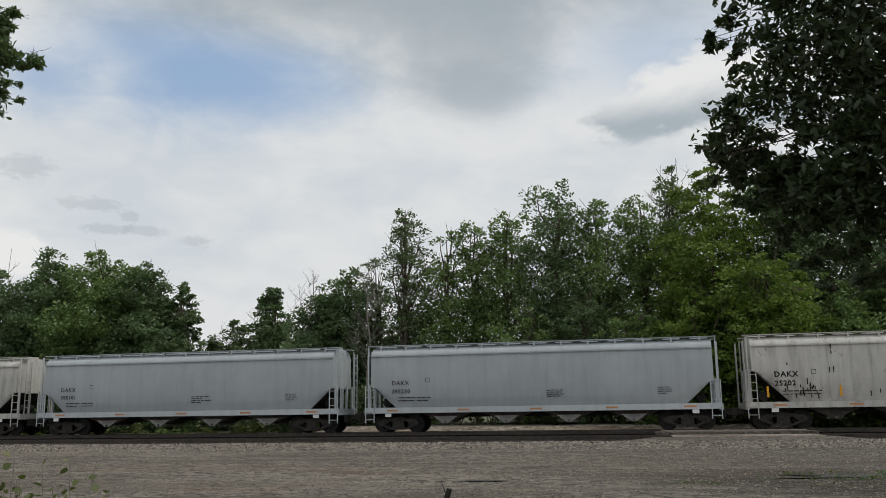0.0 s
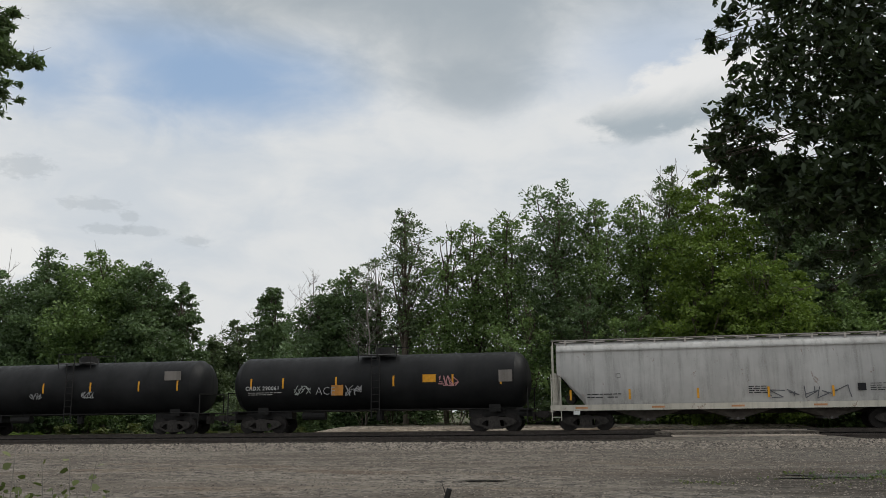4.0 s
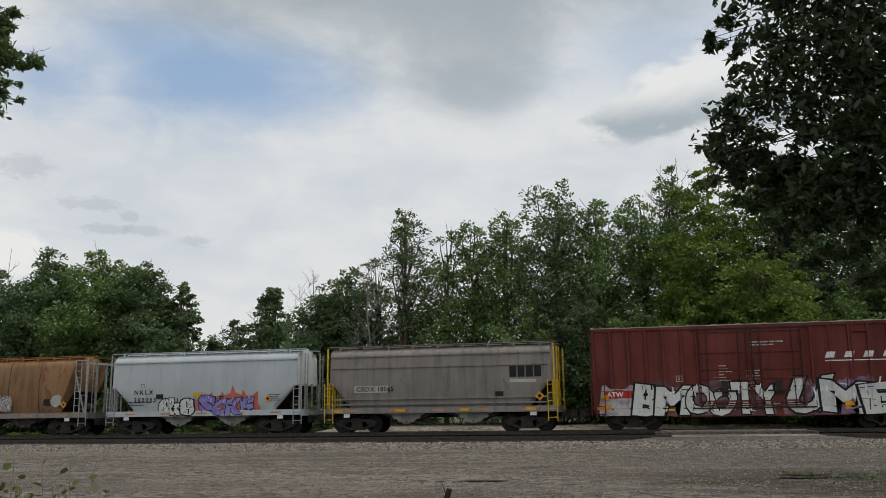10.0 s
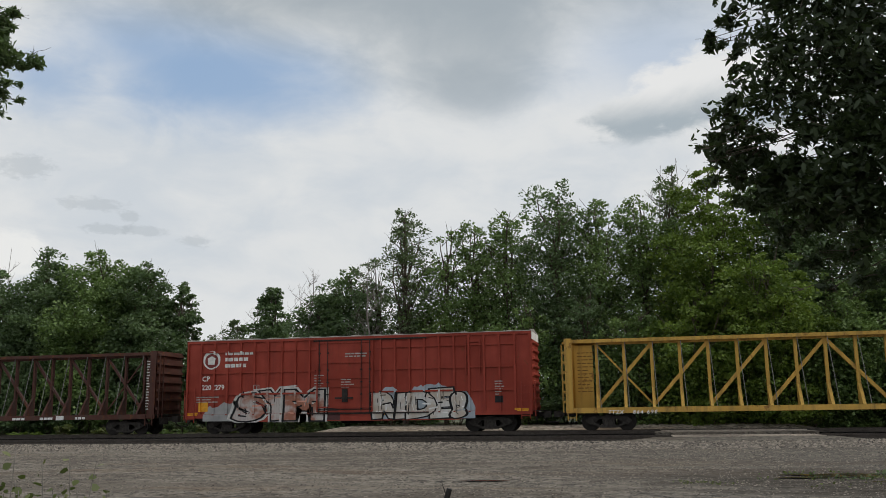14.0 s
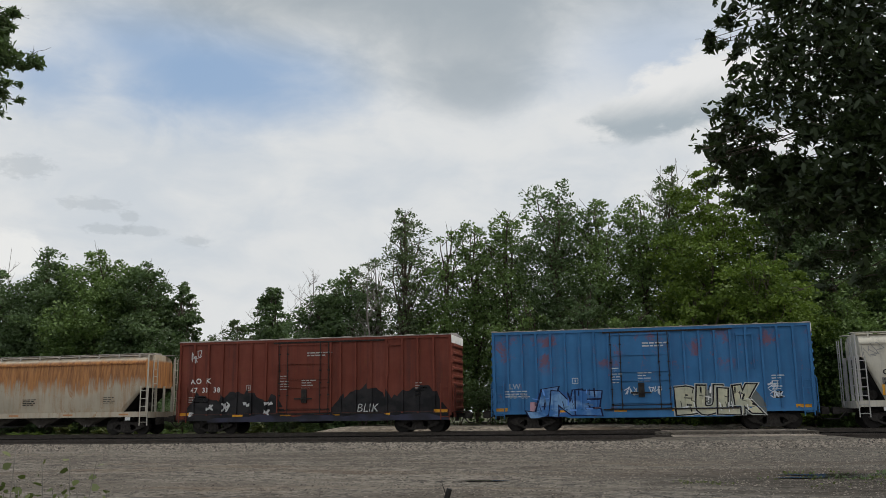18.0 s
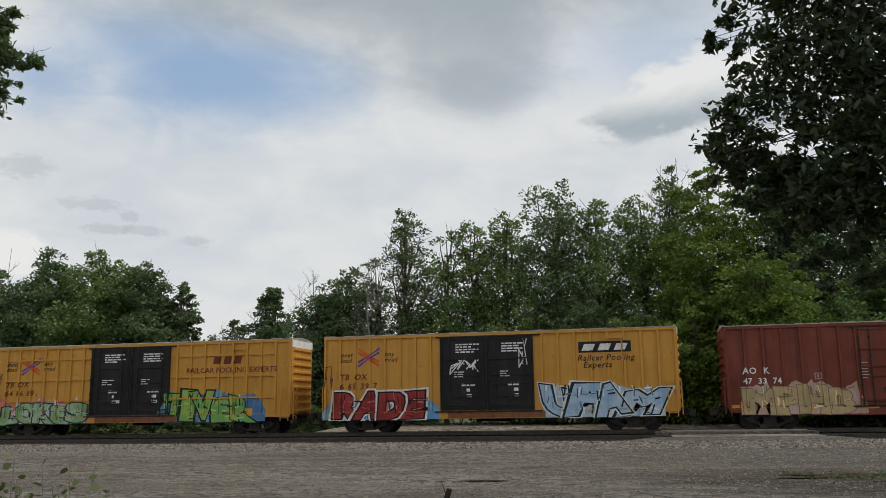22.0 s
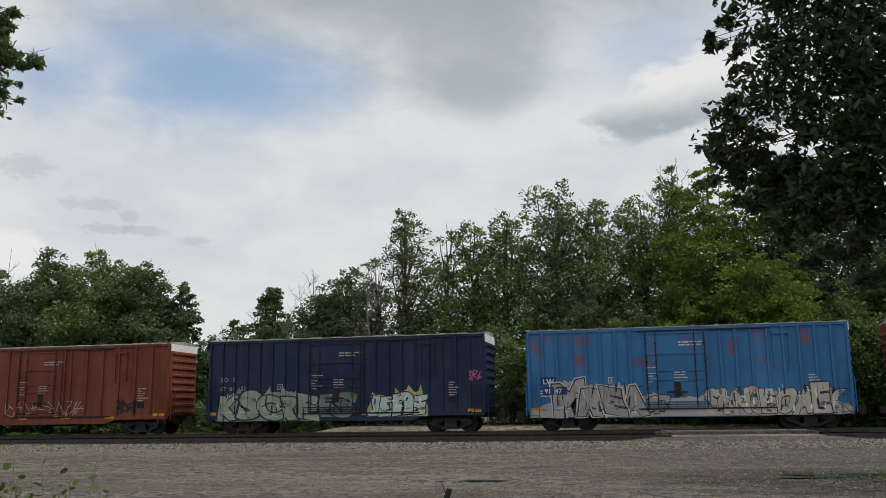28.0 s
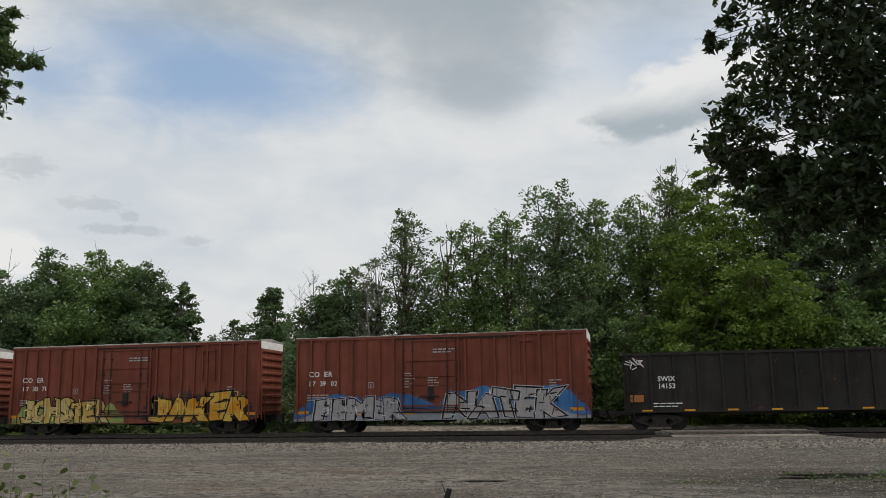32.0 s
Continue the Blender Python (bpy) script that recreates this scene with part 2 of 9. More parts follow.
# ---------------------------------------------------------------- mesh helpers
class Geo:
    """A growing bag of vertices and faces."""

    def __init__(self):
        self.v, self.f, self.mi = [], [], []
        self.m = 0

    def add(self, vs, fs):
        n = len(self.v)
        self.v.extend(vs)
        self.f.extend([tuple(i + n for i in f) for f in fs])
        self.mi.extend([self.m] * len(fs))
        return self

    def box(self, x0, x1, y0, y1, z0, z1):
        x0, x1, y0, y1, z0, z1 = min(x0, x1), max(x0, x1), min(y0, y1), max(y0, y1), min(z0, z1), max(z0, z1)
        return self.add([(x0, y0, z0), (x1, y0, z0), (x1, y1, z0), (x0, y1, z0), (x0, y0, z1), (x1, y0, z1), (x1, y1, z1), (x0, y1, z1)],
                        [(0, 3, 2, 1), (4, 5, 6, 7), (0, 1, 5, 4), (1, 2, 6, 5), (2, 3, 7, 6), (3, 0, 4, 7)])

    def tube(self, p, q, r, n=8, r2=None):
        p, q = Vector(p), Vector(q)
        z = (q - p).normalized()
        x = z.orthogonal().normalized()
        y = z.cross(x)
        r2 = r if r2 is None else r2
        vs = []
        for c, rad in ((p, r), (q, r2)):
            for i in range(n):
                a = 2 * math.pi * i / n
                vs.append(tuple(c + (x * math.cos(a) + y * math.sin(a)) * rad))
        fs = [(i, (i + 1) % n, n + (i + 1) % n, n + i) for i in range(n)]
        fs += [tuple(range(n - 1, -1, -1)), tuple(range(n, 2 * n))]
        return self.add(vs, fs)

    def bar(self, p, q, w, h):
        """A square bar from p to q in an x-z plane, w deep in y and h across."""
        p, q = Vector(p), Vector(q)
        z = (q - p).normalized()
        s = Vector((z.z, 0, -z.x)) * h / 2
        t = Vector((0, w / 2, 0))
        vs = [tuple(c + a * s + b * t) for c in (p, q) for a, b in ((-1, -1), (1, -1), (1, 1), (-1, 1))]
        return self.add(vs, [(0, 1, 2, 3), (7, 6, 5, 4), (0, 4, 5, 1), (1, 5, 6, 2), (2, 6, 7, 3), (3, 7, 4, 0)])

    def sweep(self, profile, x0, x1, shift=None):
        """A closed y-z profile drawn along x."""
        n = len(profile)
        vs = [(x0, y, z) for y, z in profile] + [(x1, y, z) for y, z in profile]
        fs = [(i, n + i, n + (i + 1) % n, (i + 1) % n) for i in range(n)]
        fs += [tuple(range(n)), tuple(range(2 * n - 1, n - 1, -1))]
        return self.add(vs, fs)

    def slab(self, outline, y0, y1):
        """A closed x-z outline given depth from y0 to y1."""
        n = len(outline)
        vs = [(x, y0, z) for x, z in outline] + [(x, y1, z) for x, z in outline]
        fs = [(i, n + i, n + (i + 1) % n, (i + 1) % n) for i in range(n)]
        fs += [tuple(range(n - 1, -1, -1)), tuple(range(n, 2 * n))]
        return self.add(vs, fs)

    def sheet(self, outline, y):
        """A thin painted x-z patch facing the camera's side of a car."""
        return self.add([(x, y, z) for x, z in outline], [tuple(range(len(outline)))])

    def mesh(self, name, mats, smooth=False):
        me = bpy.data.meshes.new(name)
        me.from_pydata(self.v, [], self.f)
        for m in mats:
            me.materials.append(m)
        if len(mats) > 1:
            me.polygons.foreach_set("material_index", self.mi)
        if smooth:
            me.polygons.foreach_set("use_smooth", [True] * len(self.f))
        me.update()
        if smooth:
            me.set_sharp_from_angle(angle=radians(28))
        return me


MESHES = {}


def part(name, geo, mats, parent, label="", at=None, smooth=False, key=None, turn=0):
    """Links a mesh as ONE part under a thing or a part; the same key shares the mesh."""
    mats = mats if isinstance(mats, (list, tuple)) else [mats]
    full = (key, *[m.name for m in mats]) if key else None
    if full and full in MESHES:
        me = MESHES[full]
    else:
        me = (geo() if callable(geo) else geo).mesh(name, mats, smooth)
        if full:
            MESHES[full] = me
    ob = new(name, me)
    ob.parent = parent
    if at or turn:
        ob.matrix_basis = pose(*(at or (0, 0, 0)), 0, 0, turn)
    if label:
        tagged(ob, label)
    return ob


def thing(name, label, category, group="", kind="", m=None):
    ob = new(name)
    ob.empty_display_size = 0.3
    if m:
        ob.matrix_basis = m
    return tagged(ob, label, category, group, kind)


# ---------------------------------------------------------------- ground, tracks and crossing
def gravel(name, base, spread, stone=55.0, damp=0.0, mud=None, road=None):
    """Crushed stone: many small grains of differing grey, with damp and dusty patches. road: x range over which it
    turns darker.
    """
    m, gr, bsdf = material(name)
    c = gr.node("ShaderNodeTexCoord").outputs["Object"]
    v = gr.node("ShaderNodeTexVoronoi")
    gr.link(c, v.inputs["Vector"])
    v.inputs["Scale"].default_value = stone / 6
    v2 = gr.node("ShaderNodeTexVoronoi")
    gr.link(c, v2.inputs["Vector"])
    v2.inputs["Scale"].default_value = stone / 16
    sep = gr.node("ShaderNodeSeparateColor")
    gr.link(v.outputs["Color"], sep.inputs[0])
    sep2 = gr.node("ShaderNodeSeparateColor")
    gr.link(v2.outputs["Color"], sep2.inputs[0])
    tone = gr.math("ADD", gr.math("MULTIPLY", sep.outputs[0], 0.55), gr.math("MULTIPLY", sep2.outputs[1], 0.45))
    lo = tuple(x * (1 - spread) for x in base)
    hi = tuple(min(1, x * (1 + spread)) for x in base)
    col = gr.mix(tone, lo, hi)
    patch = gr.noise(gr.vmath("MULTIPLY", c, (0.16, 0.5, 1)).outputs[0], 1.0, 6, 0.6, 0.6)
    col = gr.mix(gr.math("MULTIPLY", gr.ramp(patch, 0.46, 0.60), 0.62 + damp), col, tuple(x * f for x, f in zip(base, (0.50, 0.46, 0.42))))
    tyre = gr.noise(gr.vmath("MULTIPLY", c, (0.06, 0.22, 1)).outputs[0], 1.0, 4, 0.6, 0.4)
    col = gr.mix(gr.math("MULTIPLY", gr.ramp(tyre, 0.52, 0.7), 0.4), col, tuple(min(1, x * 1.45) for x in base))
    clay = gr.noise(gr.vmath("MULTIPLY", gr.vmath("ADD", c, (31.0, 7.0, 0)).outputs[0], (0.11, 0.45, 1)).outputs[0], 1.0, 5, 0.6, 0.5)
    col = gr.mix(gr.math("MULTIPLY", gr.ramp(clay, 0.55, 0.66), 0.55), col, tuple(x * f for x, f in zip(base, (0.85, 0.66, 0.50))))
    if road:      # darker, greyer stone towards +x, with a ragged edge
        along = gr.node("ShaderNodeSeparateXYZ")
        gr.link(c, along.inputs[0])
        side = gr.math("ADD", along.outputs["X"], gr.math("MULTIPLY", gr.math("SUBTRACT", gr.noise(gr.vmath("MULTIPLY", c, (0.3, 0.5, 1)).outputs[0], 1.0, 5, 0.6), 0.5), 5.0))
        col = gr.mix(gr.math("MULTIPLY", gr.ramp(side, road[0], road[1]), 0.42), col, tuple(x * f for x, f in zip(base, (0.40, 0.43, 0.46))))
    if mud:       # trampled damp ground round a wet hollow
        dx = gr.vmath("MULTIPLY", gr.vmath("SUBTRACT", c, (mud[0], mud[1], 0)).outputs[0], (1 / mud[2], 1 / mud[3], 0)).outputs[0]
        away = gr.vmath("LENGTH", dx).outputs["Value"]
        ragged = gr.math("ADD", away, gr.math("MULTIPLY", gr.math("SUBTRACT", gr.noise(gr.vmath("MULTIPLY", c, (0.5, 1.4, 1)).outputs[0], 1.0, 6, 0.65), 0.5), 1.8))
        col = gr.mix(gr.math("MULTIPLY", gr.ramp(ragged, 1.15, 0.6), 0.72), col, (0.034, 0.027, 0.020))
    gr.link(col, bsdf.inputs["Base Color"])
    bsdf.inputs["Roughness"].default_value = 0.9
    bsdf.inputs["Specular IOR Level"].default_value = 0.2
    bump(gr, bsdf, gr.math("ADD", v.outputs["Distance"], gr.math("MULTIPLY", v2.outputs["Distance"], 1.5)), 0.9, 0.05)
    return m


MAT["gravel"] = gravel("grey_gravel", (0.152, 0.134, 0.112), 0.95, 64, 0.1, (5.0, -28.5, 5.0, 3.2), (-4.0, 3.0))
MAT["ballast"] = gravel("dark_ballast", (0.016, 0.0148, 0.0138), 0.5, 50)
MAT["limestone"] = gravel("pale_limestone", (0.27, 0.232, 0.19), 0.95, 48)
MAT["earth"] = gravel("weedy_earth", (0.10, 0.105, 0.06), 0.4, 25, 0.2)

Y_NEAR, Z_NEAR = -4.6, -0.16      # the empty track before the train
GROUND_Z = -0.36


def ground_height(x, y):
    """Flat yard with shallow ruts; a bed under each track; a low rise beyond."""
    z = GROUND_Z
    if y > -7.2:
        f = min(1, (y + 7.2) / 0.8)
        z = GROUND_Z + (Z_NEAR - 0.26 - GROUND_Z) * f
    if y > -2.9:
        f = min(1, (y + 2.9) / 1.2)
        z += (-0.22 - z) * f
    if y > 2.2:
        f = min(1, (y - 2.2) / 2.0)
        bank = max(0.0, min(1.0, (x + 21) / 3, (11 - x) / 3))
        z += (-0.38 + bank * (0.46 + 0.028 * min(6.0, y - 2.2)) - z) * f
    if y < -7.2:
        z += 0.035 * noise.noise((x * 0.25, y * 0.5, 0)) + 0.02 * noise.noise((x * 0.9, y * 1.6, 3))
        if y < -30:
            z -= 0.006 * (-30 - y)
    return z


def lay_ground():
    xs = [-4000, -1500, -600, -250, -120] + [-80 + 1.0 * i for i in range(141)] + [100, 250, 600, 1500, 4000]
    ys = [-3000, -800, -250, -90, -60] + [-50 + 0.5 * i for i in range(121)] + [20, 40, 90, 250, 900, 4000]
    b = Geo()
    b.v = [(x, y, ground_height(x, y)) for y in ys for x in xs]
    n = len(xs)
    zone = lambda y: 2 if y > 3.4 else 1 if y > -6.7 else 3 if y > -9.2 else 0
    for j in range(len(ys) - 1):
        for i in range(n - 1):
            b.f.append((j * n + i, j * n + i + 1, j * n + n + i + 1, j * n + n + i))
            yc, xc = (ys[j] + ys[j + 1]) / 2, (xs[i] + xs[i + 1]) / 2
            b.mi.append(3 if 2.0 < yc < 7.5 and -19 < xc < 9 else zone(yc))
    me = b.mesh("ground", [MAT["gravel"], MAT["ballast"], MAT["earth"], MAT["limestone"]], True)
    return tagged(new("ground", me), "grey crushed-stone yard with dark track ballast and weedy verge", "ground", kind="structure")


lay_ground()

RAIL = [(-0.07, -0.18), (0.07, -0.18), (0.07, -0.165), (0.012, -0.15), (0.012, -0.05), (0.036, -0.04), (0.036, 0.0), (-0.036, 0.0), (-0.036, -0.04), (-0.012, -0.05), (-0.012, -0.15), (-0.07, -0.165)]


def track(y, z, label):
    t = thing("railway_track", label, "railway track", "tracks", "structure")
    for s in (-1, 1):
        b = Geo()
        b.sweep([(y + s * 0.755 + a, z + c) for a, c in RAIL], -1500, 1500)
        part("rail", b, MAT["rail"], t, "rusty steel rail with a worn top")
    rng = random.Random(int(10 - y))
    far = Geo()
    for i in range(-500, 500):
        x = i * 0.53
        if -62 < x < 32:
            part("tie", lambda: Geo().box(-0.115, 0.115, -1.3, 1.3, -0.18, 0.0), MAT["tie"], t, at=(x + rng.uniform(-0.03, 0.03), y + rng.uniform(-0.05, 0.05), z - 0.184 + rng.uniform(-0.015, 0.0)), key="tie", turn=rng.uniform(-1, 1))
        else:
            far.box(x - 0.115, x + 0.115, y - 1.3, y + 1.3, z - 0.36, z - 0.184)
    tagged(part("distant_ties", far, MAT["tie"], t), kind="stuff")
    return t


track(0.0, 0.0, "main line of rusty steel rails on dark wooden ties")
track(Y_NEAR, Z_NEAR, "empty siding of rusty rails on dark wooden ties")

# road crossing over both tracks
crossing = thing("level_crossing", "gravel road crossing with weathered grey wooden planks between rails", "level crossing", kind="structure")
for yc, zc in ((0.0, 0.0), (Y_NEAR, Z_NEAR)):
    for k, off in enumerate((-1.25, -1.0, -0.5, -0.17, 0.17, 0.5, 1.0, 1.25)):
        w = 0.11 if abs(off) > 0.8 else 0.15
        part("plank", Geo().box(1.3 if yc else 0.9, 7.6, yc + off - w, yc + off + w, zc - 0.16, zc - 0.012), MAT["tie2"], crossing)
b = Geo()
b.box(0.6, 7.8, Y_NEAR + 1.42, -1.42, -0.5, -0.06)
part("road_fill", b, MAT["gravel"], crossing, "grey packed gravel between the tracks")
b = Geo()
b.slab([(0.4, -0.5), (8.0, -0.5), (7.8, -0.03), (0.8, -0.03)], 1.42, 3.4)
part("road_fill", b, MAT["limestone"], crossing, "pale packed gravel beyond the tracks")
b = Geo()
b.add([(0.6, Y_NEAR - 1.42, Z_NEAR - 0.03), (7.9, Y_NEAR - 1.42, Z_NEAR - 0.03), (10.5, -9.5, GROUND_Z - 0.08), (-2.5, -9.5, GROUND_Z - 0.08), (0.6, Y_NEAR - 1.42, -0.6), (7.9, Y_NEAR - 1.42, -0.6)],
      [(3, 2, 1, 0), (0, 1, 5, 4)])
part("ramp", b, MAT["gravel"], crossing, "grey gravel ramp up to the rails")


def loose_stones():
    """Uneven stones along the toe of the ballast and over the yard."""
    rng = random.Random(5)
    b, shade = Geo(), []
    for i in range(90000):
        near = i < 24000
        y = -6.3 - 8.0 * rng.random() ** 2.2 if near else -9 - 23 * rng.random()
        x = rng.uniform(-42, 16) * (1 if near else (y + 46) / 40 + 0.12)
        s = rng.uniform(0.04, 0.13) * (1.0 if y > -8.5 else 0.7) if near else rng.uniform(0.012, 0.030) * (0.6 + (y + 46) / 60)
        z = ground_height(x, y)
        p = [(x + s * rng.uniform(0.6, 1.3) * a, y + s * rng.uniform(0.6, 1.3) * c, z + s * h * rng.uniform(0.6, 1.1)) for a, c, h in ((1, 0, 0), (0, 1, 0), (-1, 0, 0), (0, -1, 0), (0.25, 0.15, 0.75))]
        b.add(p, [(0, 1, 4), (1, 2, 4), (2, 3, 4), (3, 0, 4)])
    m, gr, bsdf = material("loose_stone")
    r = gr.node("ShaderNodeNewGeometry").outputs["Random Per Island"]
    gr.link(gr.mix(r, (0.030, 0.026, 0.022), (0.275, 0.238, 0.198)), bsdf.inputs["Base Color"])
    bsdf.inputs["Roughness"].default_value = 0.9
    tagged(new("loose_gravel", b.mesh("loose_gravel", [m])), "pale and grey loose crushed stones on the yard", "gravel", kind="stuff")


loose_stones()


# ---------------------------------------------------------------- railcar parts
def side_frame():
    b = Geo()
    b.slab([(-1.15, 0.50), (-0.95, 0.66), (-0.45, 0.72), (0.45, 0.72), (0.95, 0.66), (1.15, 0.50), (1.05, 0.36), (0.72, 0.36), (0.45, 0.56), (0.30, 0.56), (0.30, 0.30), (0.45, 0.22), (0.36, 0.13), (-0.36, 0.13), (-0.45, 0.22), (-0.30, 0.30), (-0.30, 0.56), (-0.45, 0.56), (-0.72, 0.36), (-1.05, 0.36)], -0.06, 0.06)
    b.bar((-0.95, 0, 0.42), (-0.38, 0, 0.17), 0.11, 0.10)
    b.bar((0.95, 0, 0.42), (0.38, 0, 0.17), 0.11, 0.10)
    for x in (-0.89, 0.89):
        b.tube((x, -0.10, 0.45), (x, 0.02, 0.45), 0.15, 10)
    return b


def spring():
    return Geo().tube((0, 0, 0.22), (0, 0, 0.52), 0.075, 8)


def wheelset():
    b = Geo()
    for s in (-1, 1):
        b.tube((0, s * 0.70, 0.445), (0, s * 0.82, 0.445), 0.445, 22)
        b.tube((0, s * 0.665, 0.445), (0, s * 0.70, 0.445), 0.475, 22)
        b.tube((0, s * 0.82, 0.445), (0, s * 0.90, 0.445), 0.13, 10)
    b.tube((0, -0.70, 0.445), (0, 0.70, 0.445), 0.085, 8)
    return b


def truck(parent, x):
    t = part("truck", lambda: Geo().box(-0.22, 0.22, -1.05, 1.05, 0.50, 0.76).tube((0, 0, 0.7), (0, 0, 0.95), 0.3, 12), MAT["truck"], parent, "dark cast-iron four-wheel truck", at=(x, 0, 0), key="bolster")
    for s in (-1, 1):
        part("side_frame", side_frame, MAT["truck"], t, at=(0, s * 1.0, 0), key="side_frame", turn=0 if s < 0 else 180)
        for x in (-0.2, 0.0, 0.2):
            part("spring", spring, MAT["truck"], t, at=(x, s * 1.0, 0), key="spring")
        part("wheelset", wheelset, MAT["wheel"], t, at=(s * 0.89, 0, 0), key="wheelset")


def coupler(parent, x, s):
    def make():
        b = Geo()
        b.box(-0.35, 0.50, -0.11, 0.11, 0.72, 0.94)
        b.slab([(0.45, 0.66), (0.80, 0.66), (0.80, 1.0), (0.45, 1.0)], -0.2, 0.12)
        b.tube((0.2, 0.35, 0.85), (0.55, 0.30, 0.45), 0.035, 6)
        b.tube((0.55, 0.30, 0.45), (0.9, 0.1, 0.42), 0.035, 6)
        b.bar((0.1, -0.5, 0.95), (0.1, -0.5, 0.55), 0.9, 0.04)
        return b
    part("coupler", make, MAT["truck"], parent, at=(x, 0, 0), key="coupler", turn=0 if s > 0 else 180)


def ladder(parent, x, z0, z1, mat, w=0.42, y=-1.56, step=0.36, rail=0.022, name="ladder"):
    n = max(2, int((z1 - z0) / step))

    def make():
        b = Geo()
        for s in (-1, 1):
            b.box(s * w / 2 - rail, s * w / 2 + rail, -rail, rail, 0, z1 - z0)
        for i in range(n):
            z = (i + 0.4) * (z1 - z0) / n
            b.box(-w / 2, w / 2, -0.015, 0.015, z, z + 0.032)
        return b
    return part(name, make, mat, parent, at=(x, y, z0), key=("ladder", round(z1 - z0, 2), w, step, rail))


def end_ladder(parent, x, z0, z1, mat, y, name="ladder"):
    n = max(2, int((z1 - z0) / 0.38))

    def make():
        b = Geo()
        for s in (-1, 1):
            b.box(-0.022, 0.022, s * 0.21 - 0.022, s * 0.21 + 0.022, 0, z1 - z0)
        for i in range(n):
            z = (i + 0.4) * (z1 - z0) / n
            b.box(-0.015, 0.015, -0.21, 0.21, z, z + 0.03)
        return b
    return part(name, make, mat, parent, at=(x, y, z0), key=("end_ladder", round(z1 - z0, 2)))


def letters(parent, words, x, z, size, mat, y, bold=0.0, lean=0.0, spacing=1.0, wide=1.0, name="lettering", label="", at_end="LEFT", rot=0.0):
    """Words in the built-in font, painted on the side of a car."""
    c = bpy.data.curves.new("lettering", "FONT")
    c.body, c.size, c.offset, c.shear, c.space_character, c.align_x, c.resolution_u, c.space_line = words, size, bold * size, lean, spacing, at_end, 2, 0.85
    o = bpy.data.objects.new("lettering", c)
    me = bpy.data.meshes.new_from_object(o)
    bpy.data.objects.remove(o)
    bpy.data.curves.remove(c)
    me.transform(Matrix(((wide, 0, 0, 0), (0, 0, -1, 0), (0, 1, 0, 0), (0, 0, 0, 1))))
    me.materials.clear()
    me.materials.append(mat)
    ob = new(name, me)
    ob.parent = parent
    ob.matrix_basis = pose(x, y, z, 0, rot, 0)
    if label:
        tagged(ob, label)
    return ob


def data_bars(parent, x, z, rows, w, mat, y, h=0.06, gap=0.11, seed=0, name="stencil_data"):
    """Small print too fine to read: plain bars."""
    rng = random.Random(seed)
    b = Geo()
    for i in range(rows):
        a = x
        while a < x + w * (0.75 if i % 2 else 1.0):
            l = rng.uniform(0.12, 0.35)
            b.sheet([(a, z - i * gap), (a + l, z - i * gap), (a + l, z - i * gap + h), (a, z - i * gap + h)], y)
            a += l + 0.05
    part(name, b, mat, parent)


def placard(parent, x, z, w, h, mat, y, name="panel", label=""):
    return part(name, Geo().box(x, x + w, y - 0.002, y + 0.004, z, z + h), mat, parent, label)


def diamond(parent, x, z, s, mat, y):
    part("placard", Geo().slab([(x, z - s), (x + s, z), (x, z + s), (x - s, z)], y - 0.006, y + 0.004), mat, parent, "yellow diamond hazard placard")
    part("placard_mark", Geo().slab([(x, z - s * 0.5), (x + s * 0.5, z), (x, z + s * 0.5), (x - s * 0.5, z)], y - 0.010, y - 0.0065), MAT["black_ink"], parent)


def blob(rng, cx, cz, rx, rz, n=14, rag=0.25):
    return [(cx + rx * math.cos(2 * math.pi * i / n) * (1 + rng.uniform(-rag, rag)), cz + rz * math.sin(2 * math.pi * i / n) * (1 + rng.uniform(-rag, rag))) for i in range(n)]


def stroke(p, q, w):
    """A thick rounded stroke from p to q as an outline."""
    dx, dz = q[0] - p[0], q[1] - p[1]
    l = math.hypot(dx, dz) or 1
    a = math.atan2(dz, dx)
    pts = [(q[0] + w * math.cos(a - math.pi / 2 + math.pi * i / 4), q[1] + w * math.sin(a - math.pi / 2 + math.pi * i / 4)) for i in range(5)]
    pts += [(p[0] + w * math.cos(a + math.pi / 2 + math.pi * i / 4), p[1] + w * math.sin(a + math.pi / 2 + math.pi * i / 4)) for i in range(5)]
    return pts


def glyph_strokes(rng, x, z, w, h):
    """A tangle of swollen strokes that spells nothing."""
    out = []
    p = (x + rng.uniform(-0.15, 0.3) * w, z + rng.uniform(0.0, 1.0) * h)
    side = rng.choice((-1, 1))
    for k in range(rng.choice((4, 5, 5, 6))):
        side = -side if rng.random() < 0.7 else side
        q = (x + w * (0.5 + side * rng.uniform(0.15, 0.75)), z + h * min(1, max(0, (0.5 + rng.uniform(-0.62, 0.62)))))
        out.append((p, q))
        p = q if rng.random() < 0.75 else (x + rng.uniform(-0.1, 1.1) * w, z + rng.uniform(0, 1) * h)
    return out


